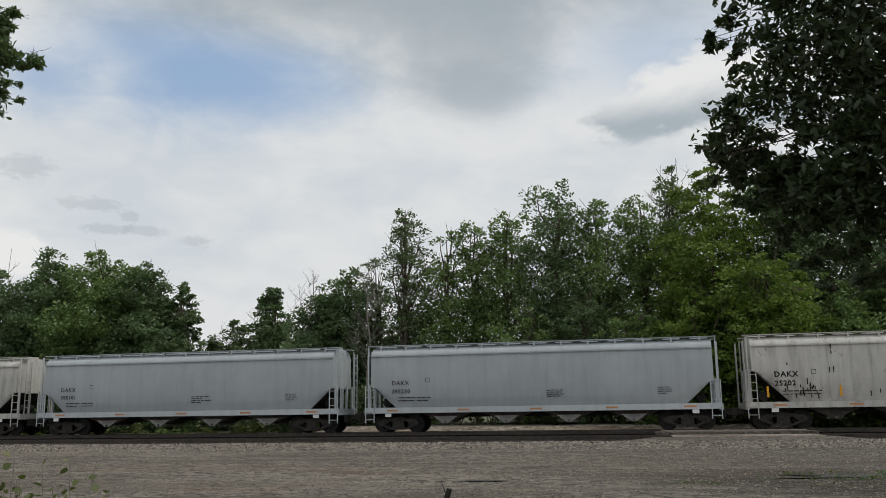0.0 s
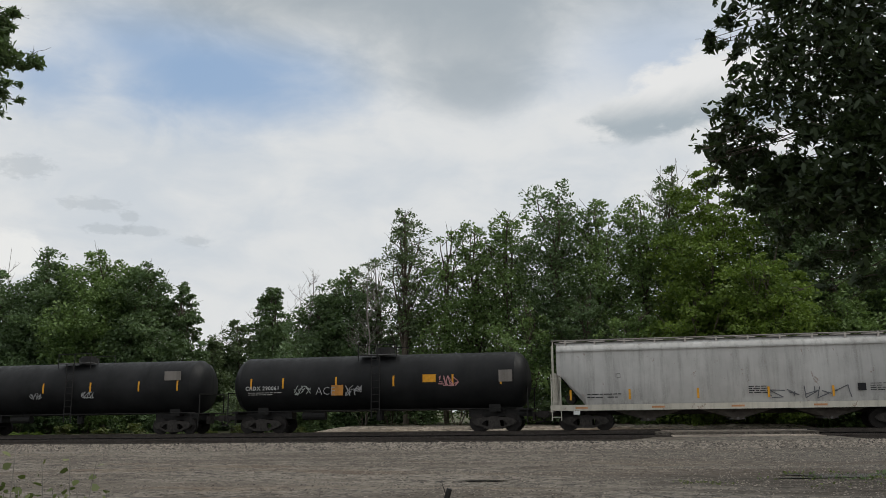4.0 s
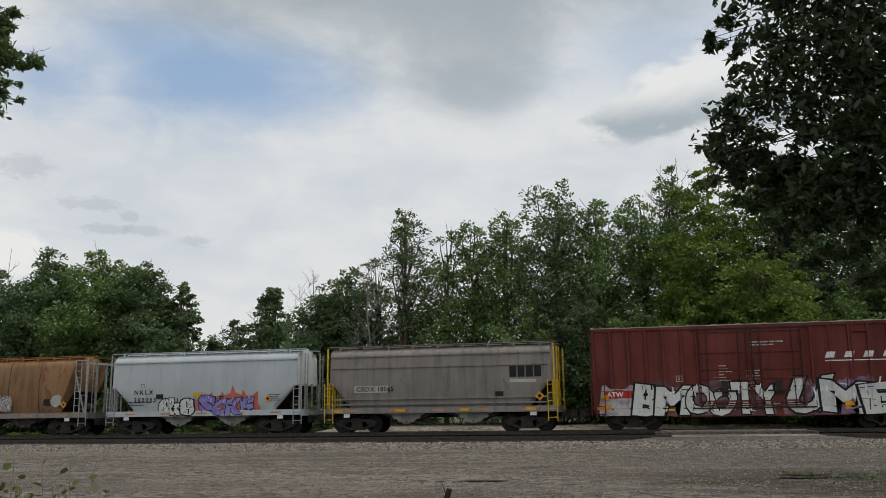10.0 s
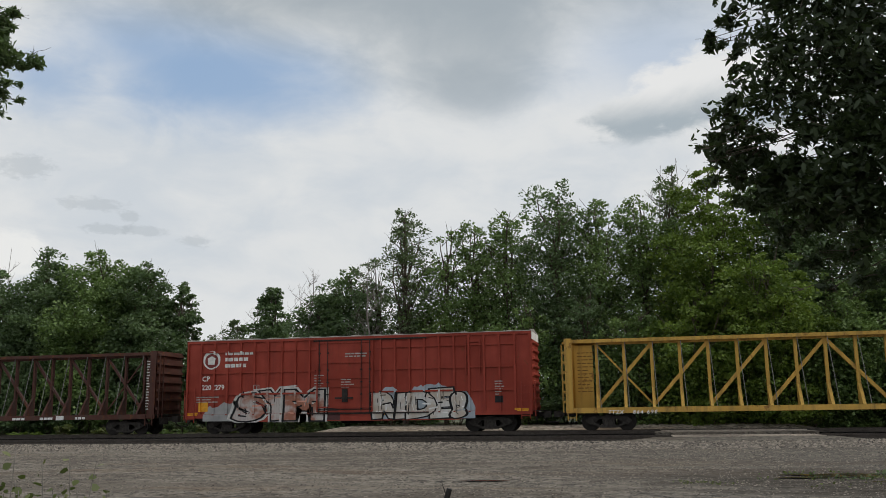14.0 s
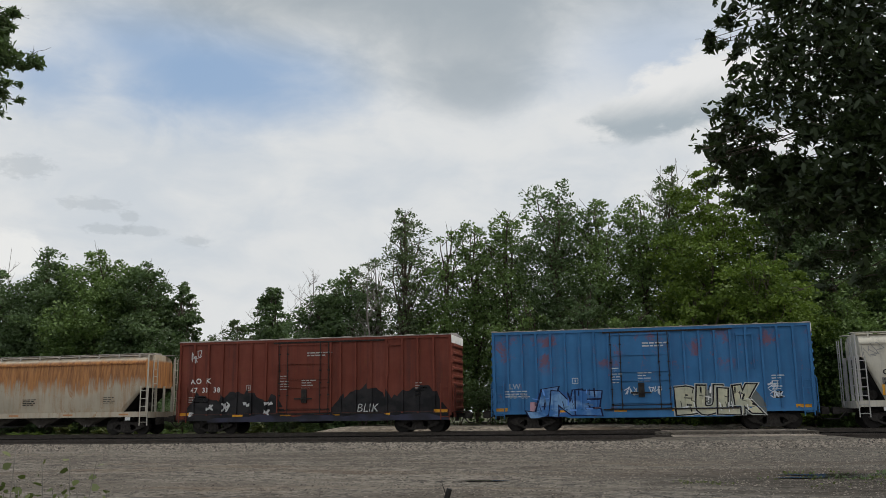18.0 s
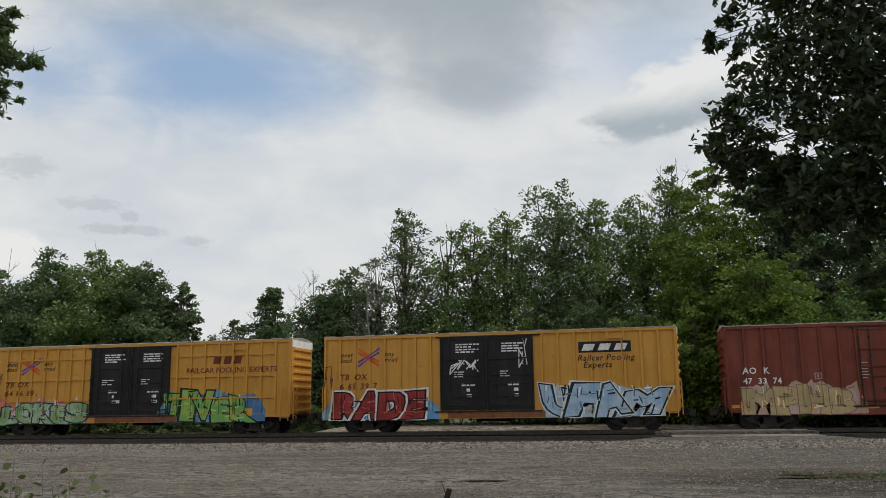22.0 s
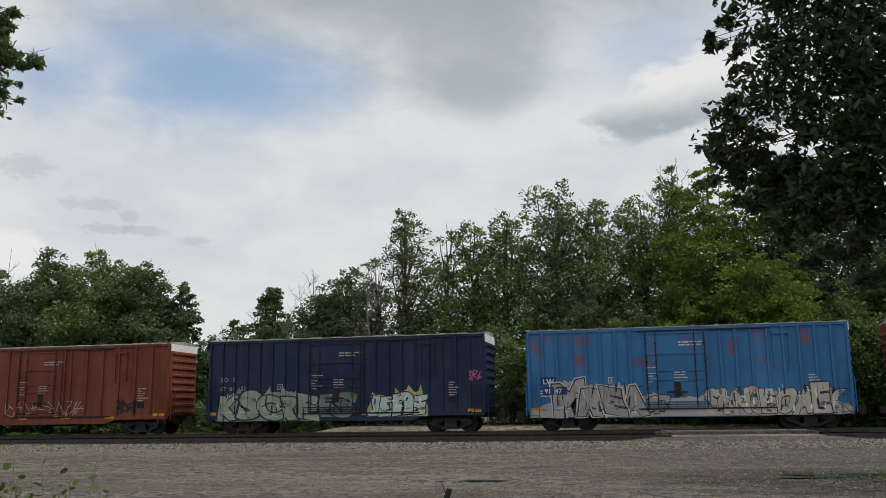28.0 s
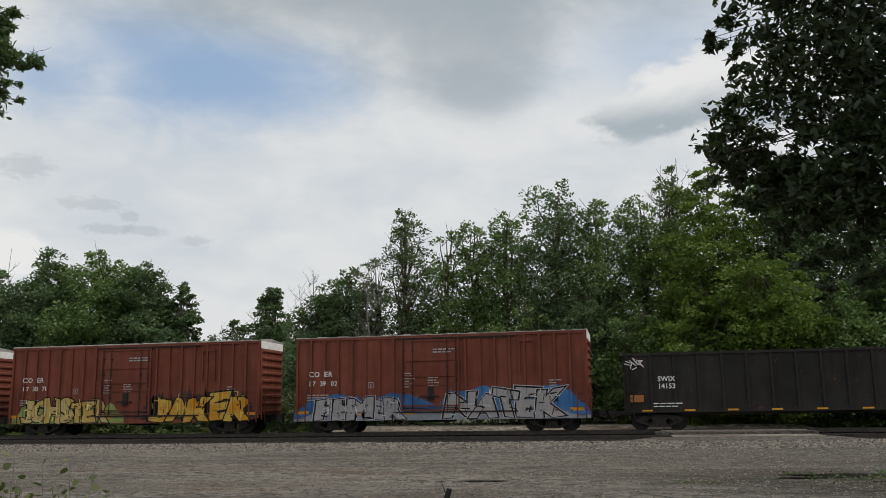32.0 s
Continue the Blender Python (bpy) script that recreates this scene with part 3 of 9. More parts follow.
def graffiti(parent, x, z, w, h, fills, line, y, letters_n=5, seed=0, cloud_col=None, thick=0.17, accent=None, label="", sketch=False):
    """A sprayed piece: ragged background, outlined swollen strokes, shine marks, each layer a hair proud of the last."""
    rng = random.Random(seed)
    b = Geo()
    mats = []

    def use(colour):
        m = ink(colour)
        if m not in mats:
            mats.append(m)
        b.m = mats.index(m)
    lift = [0.0]

    def lay(outline):
        lift[0] += 0.00022
        b.sheet([(px, min(z + h * 1.04, max(z, pz))) for px, pz in outline], y - lift[0])
    cell = w / letters_n
    if cloud_col:
        use(cloud_col)
        for i in range(letters_n * 3):
            cx = x + (i + 0.5) * cell / 3
            lay(blob(rng, cx, z + h * 0.45, cell * rng.uniform(0.24, 0.36), h * rng.uniform(0.40, 0.54), 16, 0.14))
        if accent:
            use(accent)
            for i in range(letters_n * 3):
                lay(blob(rng, x + rng.uniform(0, w), z + h * rng.uniform(0.1, 0.95), cell * 0.22, h * 0.11, 12, 0.35))
    cells = []
    for i in range(letters_n):
        gx = x + i * cell + cell * 0.10
        cells.append(glyph_strokes(rng, gx, z + h * rng.uniform(0.10, 0.15), cell * rng.uniform(0.72, 0.9), h * rng.uniform(0.70, 0.80)))
    tw = thick * min(cell, h) * (0.85 if not sketch else 0.5)
    for i, runs in enumerate(cells):
        use(line)
        for p, q in runs:
            lay(stroke(p, q, tw * 1.38 if not sketch else 0.022))
        if sketch:
            continue
        use(fills[i % len(fills)])
        for p, q in runs:
            lay(stroke(p, q, tw))
        if len(fills) > 1:
            use(fills[(i + 1) % len(fills)])
            for p, q in runs[:3]:
                lay(stroke(((p[0] * 3 + q[0]) / 4, (p[1] * 3 + q[1]) / 4), ((p[0] + q[0]) / 2, (p[1] + q[1]) / 2), tw * 0.6))
        use(line)
        for p, q in runs:
            m = (p[0] * 0.4 + q[0] * 0.6, p[1] * 0.4 + q[1] * 0.6)
            lay(stroke(m, (m[0] + rng.uniform(-0.16, 0.16) * cell, m[1] + rng.uniform(-0.2, 0.2) * h), 0.022))
        if i % 2:
            use((0.70, 0.70, 0.68))
            for p, q in runs[:2]:
                lay(stroke((p[0] - tw * 0.4, p[1] + tw * 0.4), (p[0] * 0.7 + q[0] * 0.3 - tw * 0.4, p[1] * 0.7 + q[1] * 0.3 + tw * 0.4), 0.018))
    part("graffiti", b, mats, parent, label)


def scribble(parent, x, z, w, h, colour, y, seed=0, n=4, t=0.022, name="tag"):
    """A thin marker tag that cannot be read."""
    rng = random.Random(seed)
    b = Geo()
    k = 0
    for i in range(n):
        for p, q in glyph_strokes(rng, x + i * w / n, z, w / n * 0.95, h):
            k += 1
            b.sheet(stroke(p, q, t), y - 0.0002 * k)
    part(name, b, ink(colour), parent)


def spray(a, b):
    """Spray paint that shades from one tone to another in soft, cloudy patches, chalky with age."""
    key = "spray_" + "_".join("%02d" % int(v * 99) for v in (*a, *b))
    if key not in MAT:
        m, gr, bsdf = material("spray_paint")
        c = gr.node("ShaderNodeTexCoord").outputs["Object"]
        soft = gr.noise(gr.vmath("MULTIPLY", c, (1.0, 1.0, 1.6)).outputs[0], 1.1, 3, 0.5)
        dust = gr.noise(gr.vmath("MULTIPLY", c, (6.0, 6.0, 1.5)).outputs[0], 2.0, 5, 0.65)
        col = gr.mix(gr.ramp(soft, 0.38, 0.62), a, b)
        col = gr.mix(gr.math("MULTIPLY", gr.ramp(dust, 0.45, 0.75), 0.45), col, tuple(v * 0.5 + 0.02 for v in a))
        gr.link(col, bsdf.inputs["Base Color"])
        bsdf.inputs["Roughness"].default_value = 0.6
        bsdf.inputs["Specular IOR Level"].default_value = 0.2
        MAT[key] = m
    return MAT[key]


GLYPHS = {}


def glyph(ch, offset):
    """Vertices and faces of one character of the built-in font, fattened by offset, and the box of the plain character."""
    if (ch, offset) not in GLYPHS:
        c = bpy.data.curves.new("glyph", "FONT")
        c.body, c.size, c.offset, c.resolution_u = ch, 1.0, offset, 3
        o = bpy.data.objects.new("glyph", c)
        me = bpy.data.meshes.new_from_object(o)
        v = [tuple(p.co[:2]) for p in me.vertices]
        f = [tuple(p.vertices) for p in me.polygons]
        bpy.data.objects.remove(o)
        bpy.data.curves.remove(c)
        bpy.data.meshes.remove(me)
        GLYPHS[(ch, offset)] = (v, f)
    return GLYPHS[(ch, offset)]


def piece(car, L, y, words, f0, f1, z, h, fill, line=(0.012, 0.012, 0.014), fill2=None, halo=None, bold=0.055, edge=0.05, rim=0.045, seed=1, wild=1.0, overlap=1.22, label="", hollow=False, busy=9):
    """Sprayed lettering: every letter stretched, leaned and bent by hand, with its own outline and rim of paint."""
    rng = random.Random(seed)
    bold, edge, h = min(bold, 0.07), min(edge, 0.042), h * 0.93
    x0, w = -L / 2 + f0 * L, (f1 - f0) * L
    wide = [0.55 if ch in "Ii!1" else 0.85 if ch in "JLFTE" else 1.25 if ch in "MW" else 1.0 for ch in words]
    total = sum(wide)
    at = x0
    first = None
    for i, ch in enumerate(words):
        cw = w * wide[i] / total
        base = glyph(ch, bold)[0]
        bx0, bx1 = min(p[0] for p in base), max(p[0] for p in base)
        bz0, bz1 = min(p[1] for p in base), max(p[1] for p in base)
        lean, tilt = rng.uniform(-0.14, 0.20) * wild, rng.uniform(-0.10, 0.10) * wild
        wave, phase = 0.07 * wild * rng.uniform(0.3, 1.0), rng.uniform(0, 6.28)
        grow, rise = 1 + rng.uniform(-0.10, 0.08) * wild, h * rng.uniform(-0.02, 0.03) * wild
        b, mats = Geo(), []
        layers = ([(bold + edge + rim, ink(halo))] if halo else []) + [(bold + edge, ink(line))] + ([] if hollow else [(bold, spray(fill, fill2 or fill))])
        if hollow:
            layers.append((bold, hollow))
        for k, (off, mat) in enumerate(layers):
            mats.append(mat)
            b.m = k
            v, f = glyph(ch, off)
            out = []
            for px, pz in v:
                u, q = (px - bx0) / (bx1 - bx0), (pz - bz0) / (bz1 - bz0)
                xx = at + cw * (0.5 + (u - 0.5) * overlap + lean * (q - 0.5) + wave * math.sin(4.5 * q + phase))
                zz = z + rise + h * grow * (q + 0.5 * wave * math.sin(4 * u + phase)) + tilt * (u - 0.5) * cw
                out.append((xx, y - 0.0035 * (i % 3) - 0.0011 * k, max(z - 0.06, zz)))
            b.add(out, f)
        # a few quick strokes of shine and shade inside the letter
        if not hollow:
            tones = (ink(tuple(min(0.75, v * 1.5 + 0.08) for v in fill)), ink(line), ink(tuple(v * 0.45 for v in (fill2 or fill))))
            lift = 0.0035
            for k in range(busy):
                mat = tones[(1, 0, 2, 1, 0, 1, 2)[k % 7]]
                if mat not in mats:
                    mats.append(mat)
                b.m = mats.index(mat)
                px, pz = at + cw * rng.uniform(0.02, 0.9), z + h * rng.uniform(0.08, 0.92)
                up = rng.random() < 0.6
                q = (px + cw * rng.uniform(-0.08, 0.08), pz + h * rng.uniform(0.12, 0.34)) if up else (px + cw * rng.uniform(0.12, 0.34), pz + h * rng.uniform(-0.06, 0.06))
                lift += 0.0003
                b.sheet([(ax, max(z, min(z + h * 1.05, az))) for ax, az in stroke((px, pz), q, rng.choice((0.018, 0.024, 0.04)))], y - 0.0035 * (i % 3) - lift)
        if first is None:
            first = part("graffiti", b, mats, car, label or "sprayed lettering")
        else:
            part("graffiti_letter", b, mats, first)
        at += cw
    return first


def splash(car, L, y, f0, f1, z, h, colour, seed=1, rag=0.16, spikes=0, colour2=None, name="sprayed_ground", label="", foot=None, brushy=0.0):
    """A ragged cloud of paint behind lettering; spikes: how many sharp flares stand on it."""
    rng = random.Random(seed)
    x0, w = -L / 2 + f0 * L, (f1 - f0) * L
    n = max(10, int(w / (0.16 if not brushy else 0.055)))
    a, c, d = rng.uniform(0, 9), rng.uniform(0, 9), rng.uniform(0, 9)
    top = []
    for i in range(n + 1):
        f = i / n
        end = min(1.0, 6 * f + 0.35, 6 * (1 - f) + 0.35)
        bump_up = 0.5 * math.sin(a + w * f * 2.1) + 0.3 * math.sin(c + w * f * 4.7) + 0.5 * (rng.random() - 0.5)
        top.append((x0 + w * f + rng.uniform(-0.04, 0.04), z + h * end * (1 + rag * bump_up)))
    if brushy:
        top = [(px, pz - brushy * rng.random() ** 0.6 * (0.5 + 0.5 * math.sin(a + px * 1.7))) for px, pz in top]
    for k in range(spikes):
        i = int((k + 0.5) / spikes * n)
        px, pz = top[i]
        top[i] = (px + rng.uniform(-0.15, 0.15), pz + rng.uniform(0.18, 0.42))
    foot = z if foot is None else foot
    b = Geo()
    # upright strips, so that the outline stays simple
    for p, q in zip(top, top[1:]):
        b.add([(p[0], y + 0.012, foot), (q[0], y + 0.012, foot), (q[0], y + 0.012, q[1]), (p[0], y + 0.012, p[1])], [(0, 1, 2, 3)])
    return part(name, b, spray(colour, colour2 or tuple(v * 0.8 for v in colour)), car, label or "ragged cloud of sprayed paint")


SIDES = {}
PAINTED = ("reporting_mark", "lettering", "stencil_data", "graffiti", "graffiti_letter", "tag", "word_mark", "slogan", "emblem", "crest", "sprayed_ground", "ghost_lettering", "panel", "lettering_panel", "paint_patch", "stencil_panel", "notice", "inspection_box", "reflector")


def drape(car, y):
    """Lays everything painted on a box car's near side on to its posts, panels, door and sill."""
    posts, door = SIDES[car.name]
    for ob in car.children_recursive:
        if ob.type != "MESH" or ob.name.split(".")[0] not in PAINTED or ob.data.users > 1:
            continue
        m = ob.matrix_basis.copy()
        bm = bmesh.new()
        bm.from_mesh(ob.data)
        bm.transform(m)
        ob.matrix_basis = Matrix()
        bmesh.ops.triangulate(bm, faces=bm.faces)
        xs = [v.co.x for v in bm.verts]
        zs = [v.co.z for v in bm.verts]
        if not xs or min(v.co.y for v in bm.verts) < y - 0.2:
            bm.to_mesh(ob.data)
            bm.free()
            continue
        cuts = [p + o for p in posts for o in (-0.062, -0.052, 0.052, 0.062)] + [door[0], door[1], door[0] - 0.006, door[1] + 0.006]
        for at in cuts:
            if min(xs) < at < max(xs):
                bmesh.ops.bisect_plane(bm, geom=bm.verts[:] + bm.edges[:] + bm.faces[:], plane_co=(at, 0, 0), plane_no=(1, 0, 0))
        for at in (1.052, 1.062):
            if min(zs) < at < max(zs):
                bmesh.ops.bisect_plane(bm, geom=bm.verts[:] + bm.edges[:] + bm.faces[:], plane_co=(0, 0, at), plane_no=(0, 0, 1))
        for v in bm.verts:
            x, z = v.co.x, v.co.z
            if z < 1.055:
                face = -1.532
            elif door[0] - 0.003 < x < door[1] + 0.003:
                face = -1.532
            elif any(abs(x - p) < 0.057 for p in posts):
                face = -1.5585
            else:
                face = -1.463
            v.co.y = face - 0.006 - 0.3 * (y - v.co.y)
        bm.to_mesh(ob.data)
        bm.free()


TRAIN = []


def railcar(name, left, right, label, category):
    """An empty on the rail under the middle of a car; left and right: where its ends stand along the train at the start."""
    ob = thing(name, label, category, "freight train")
    TRAIN.append((ob, (left + right) / 2))
    ob.matrix_basis = pose((left + right) / 2, 0, 0)
    return ob, (right - left)


# ---------------------------------------------------------------- box car
def boxcar(left, right, colour_mat, label, eave=5.0, sill=0.62, posts=18, door=(-1.9, 1.22), doors=1, door_mat=None, roof_mat=None, end_mat=None, cap="white", trim=None, hatch=True, bays=True, rod_mat=None, grid=(), name="box_car"):
    car, L = railcar(name, left, right, label, "box car")
    hl, y0 = L / 2, -1.48
    end_mat, door_mat, roof_mat = end_mat or colour_mat, door_mat or colour_mat, roof_mat or MAT["galv_roof"]
    # body shell: floor to eave
    b = Geo()
    b.box(-hl + 0.12, hl - 0.12, y0 + 0.018, -y0 - 0.018, 1.05, eave - 0.05)
    part("body", b, colour_mat, car)
    # deep side sills, shallower over the trucks
    for s in (-1, 1):
        b = Geo()
        b.slab([(-hl + 0.1, 1.06), (-hl + 0.1, sill + 0.22), (-hl + 3.3, sill + 0.22), (-hl + 3.9, sill), (hl - 3.9, sill), (hl - 3.3, sill + 0.22), (hl - 0.1, sill + 0.22), (hl - 0.1, 1.06)], s * 1.50 - 0.03, s * 1.50 + 0.03)
        part("side_sill", b, colour_mat, car)
        b = Geo()
        b.box(-hl + 0.08, hl - 0.08, s * 1.47 - 0.07, s * 1.47 + 0.07, eave - 0.14, eave)
        part("eave_rail", b, colour_mat, car)
    # posts
    step = (L - 0.3) / posts
    for s in (-1, 1):
        for i in range(posts + 1):
            x = -hl + 0.15 + i * step
            if door[0] - 0.1 < x < door[1] + 0.1:
                continue
            post_at(car, x, s, eave, sill, colour_mat)
    SIDES[car.name] = ([-hl + 0.15 + i * step for i in range(posts + 1) if not door[0] - 0.1 < -hl + 0.15 + i * step < door[1] + 0.1], door)
    # rails between the posts, on cars that are ribbed both ways
    for z in grid:
        for a, c in ((-hl + 0.9, door[0] - 0.08), (door[1] + 0.08, hl - 1.0)):
            part("side_rail", Geo().slab([(a, z - 0.06), (c, z - 0.06), (c, z + 0.03), (a, z + 0.03)], y0 - 0.055, y0 + 0.03), colour_mat, car)
    # roof
    b = Geo()
    b.sweep([(-1.55, eave - 0.01), (-1.55, eave + 0.03), (0, eave + 0.16), (1.55, eave + 0.03), (1.55, eave - 0.01)], -hl + 0.05, hl - 0.05)
    roof = part("roof", b, roof_mat, car)
    n = int(L / 1.15)
    for i in range(n + 1):
        x = -hl + 0.1 + i * (L - 0.2) / n
        part("roof_seam", lambda: Geo().sweep([(-1.56, 0.0), (-1.56, 0.065), (0, 0.195), (1.56, 0.065), (1.56, 0.0)], -0.035, 0.035), roof_mat, roof, at=(x, 0, eave - 0.005), key="roof_seam")
    # corrugated ends
    for s in (-1, 1):
        e = part("end_wall", Geo().box(s * hl - s * 0.13, s * hl - s * 0.06, -1.47, 1.47, 1.0, eave - 0.02), end_mat, car)
        rows = 9
        for i in range(rows):
            z = 1.2 + i * (eave - 1.75) / (rows - 1)
            part("end_rib", lambda: Geo().add([(0, -1.35, -0.13), (0, 1.35, -0.13), (0, 1.35, 0.13), (0, -1.35, 0.13), (0.09, -1.25, -0.03), (0.09, 1.25, -0.03), (0.09, 1.25, 0.06), (0.09, -1.25, 0.06)], [(0, 1, 5, 4), (1, 2, 6, 5), (2, 3, 7, 6), (3, 0, 4, 7), (4, 5, 6, 7)]), end_mat, e, at=(s * (hl - 0.065), 0, z), key="end_rib", turn=0 if s > 0 else 180)
        if cap and s > 0:
            part("end_cap", Geo().box(hl - 0.06, hl - 0.02, -1.48, 1.48, eave - 0.42, eave - 0.02), MAT[cap + "_cap"], e, "white-painted top panel of the end")
        end_ladder(car, s * (hl + 0.03), 0.75, 2.6 if not hatch else 2.4, trim or colour_mat, -1.2)
        ladder(car, s * (hl - 0.42), sill + 0.0, 2.5, trim or colour_mat, 0.44, -1.57)
        coupler(car, s * (hl - 0.1), s)
        truck(car, s * (hl - 2.0 if L < 17 else hl - 2.35))
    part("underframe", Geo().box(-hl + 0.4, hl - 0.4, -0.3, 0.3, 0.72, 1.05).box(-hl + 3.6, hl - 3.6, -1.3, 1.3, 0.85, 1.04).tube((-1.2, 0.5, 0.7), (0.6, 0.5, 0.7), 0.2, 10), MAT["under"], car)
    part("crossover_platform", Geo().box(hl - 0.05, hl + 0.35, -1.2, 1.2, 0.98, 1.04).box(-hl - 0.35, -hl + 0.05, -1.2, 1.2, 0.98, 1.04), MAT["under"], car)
    # doors on both sides
    for s in (-1, 1):
        w = (door[1] - door[0]) / doors
        for k in range(doors):
            d0, d1 = door[0] + k * w + 0.015, door[0] + (k + 1) * w - 0.015
            dr = part("door", Geo().box(d0, d1, s * 1.50 - 0.03, s * 1.50 + 0.03, 1.08, eave - 0.22), door_mat, car, "sliding plug door")
            b = Geo()
            for z in (1.12, 1.34, 2.42, 2.86, 3.68, eave - 0.30):
                b.box(d0 + 0.02, d1 - 0.02, s * 1.555 - 0.03, s * 1.555 + 0.03, z - 0.035, z + 0.035)
            for x in (d0 + 0.03, d1 - 0.03):
                b.box(x - 0.03, x + 0.03, s * 1.565 - 0.035, s * 1.565 + 0.035, 1.1, eave - 0.24)
            part("door_rib", b, door_mat, dr)
            b = Geo()
            for f in (0.05, 0.20, 0.80, 0.95):
                x = d0 + f * (d1 - d0)
                b.tube((x, s * 1.61, 1.0), (x, s * 1.61, eave - 0.2), 0.022, 6)
                for z in (1.25, 2.0, 2.64, 3.3, 4.2):
                    b.box(x - 0.05, x + 0.05, s * 1.58 - 0.04, s * 1.58 + 0.04, z - 0.03, z + 0.03)
            b.tube((d0 + 0.1, s * 1.60, 1.22), (d1 - 0.1, s * 1.60, 1.22), 0.02, 6)
            b.box((d0 + d1) / 2 - 0.13, (d0 + d1) / 2 + 0.17, s * 1.57 - 0.03, s * 1.57 + 0.03, 1.6, 2.3)
            part("lock_rod", b, rod_mat or MAT["door_iron"], dr)
            part("door_handle", Geo().box((d0 + d1) / 2 - 0.5, (d0 + d1) / 2 + 0.5, s * 1.65 - 0.02, s * 1.65 + 0.02, 1.77, 1.85).tube(((d0 + d1) / 2, s * 1.53, 1.81), ((d0 + d1) / 2, s * 1.63, 1.81), 0.1, 10), rod_mat or MAT["door_iron"], dr)
        part("door_track", Geo().box(door[0] - 0.3, door[1] + (3.0 if doors == 1 else 0.4), s * 1.54 - 0.05, s * 1.54 + 0.05, 0.98, 1.05).box(door[0] - 0.2, door[1] + (2.9 if doors == 1 else 0.4), s * 1.53 - 0.04, s * 1.53 + 0.04, eave - 0.22, eave - 0.15), rod_mat or MAT["door_iron"], car)
    # small route board high on the side and reflectors along the sill
    part("route_board", Geo().box(hl - 3.5, hl - 2.72, y0 - 0.085, y0, eave - 0.50, eave - 0.40).box(hl - 3.5, hl - 3.44, y0 - 0.08, y0, 2.9, eave - 0.45).box(hl - 2.78, hl - 2.72, y0 - 0.08, y0, 2.9, eave - 0.45).box(hl - 3.52, hl - 3.40, y0 - 0.12, y0, eave - 0.52, eave - 0.36), colour_mat, car)
    for i in range(1, 5):
        x = -hl + 0.9 + i * (L - 1.8) / 5
        part("reflector", lambda: Geo().box(-0.3, 0.3, -0.004, 0.004, -0.05, 0.05), MAT["yellow_tape"], car, at=(x, -1.535, 0.96 if abs(x) < hl - 3.6 else 0.97), key="reflector")
    return car, L, -1.562


def post_at(car, x, s, eave, sill, mat):
    h = eave - 0.12 - 1.0

    def make():
        b = Geo()
        b.add([(-0.058, 0.02, 0), (-0.052, -0.08, 0), (0.052, -0.08, 0), (0.058, 0.02, 0), (-0.058, 0.02, h), (-0.052, -0.08, h), (0.052, -0.08, h), (0.058, 0.02, h)], [(0, 1, 5, 4), (1, 2, 6, 5), (2, 3, 7, 6), (0, 3, 2, 1), (4, 5, 6, 7)])
        return b
    part("side_post", make, mat, car, at=(x, s * 1.478, 1.0), key=("post", round(h, 2)), turn=0 if s < 0 else 180)


# ---------------------------------------------------------------- covered hopper
def hopper_profile(eave, floor, belly=0.0):
    """Half-round roof edge, nearly upright sides, tucked in at the sill."""
    side = [(-1.36, floor)]
    for i in range(9):
        f = i / 8
        side.append((-1.42 - (0.08 + belly) * math.sin(math.pi * min(1.0, 0.12 + 0.80 * f)), floor + 0.3 + (eave - 0.72 - floor) * f))
    side += [(-1.45, eave - 0.36), (-1.41, eave - 0.24), (-1.33, eave - 0.12), (-1.14, eave + 0.01), (-0.70, eave + 0.12), (0, eave + 0.15)]
    return side + [(-y, z) for y, z in reversed(side[:-1])]


def bay_plate(bays):
    """The stepped, V-shaped plate that closes the side of an outlet bay."""
    k, top = (1.0, 0.10) if bays < 3 else (0.62, -0.22)
    half = [(0.98 * k, top), (0.98 * k, -0.10 if bays < 3 else -0.26), (0.78 * k, -0.16 if bays < 3 else -0.30), (0.74 * k, -0.30 if bays < 3 else -0.36), (0.50 * k, -0.36 if bays < 3 else -0.44), (0.42 * k, -0.47), (0.20, -0.52), (0.12, -0.58)]
    return Geo().slab([(-x, z) for x, z in half] + [(x, z) for x, z in reversed(half)], -1.10, -1.04)


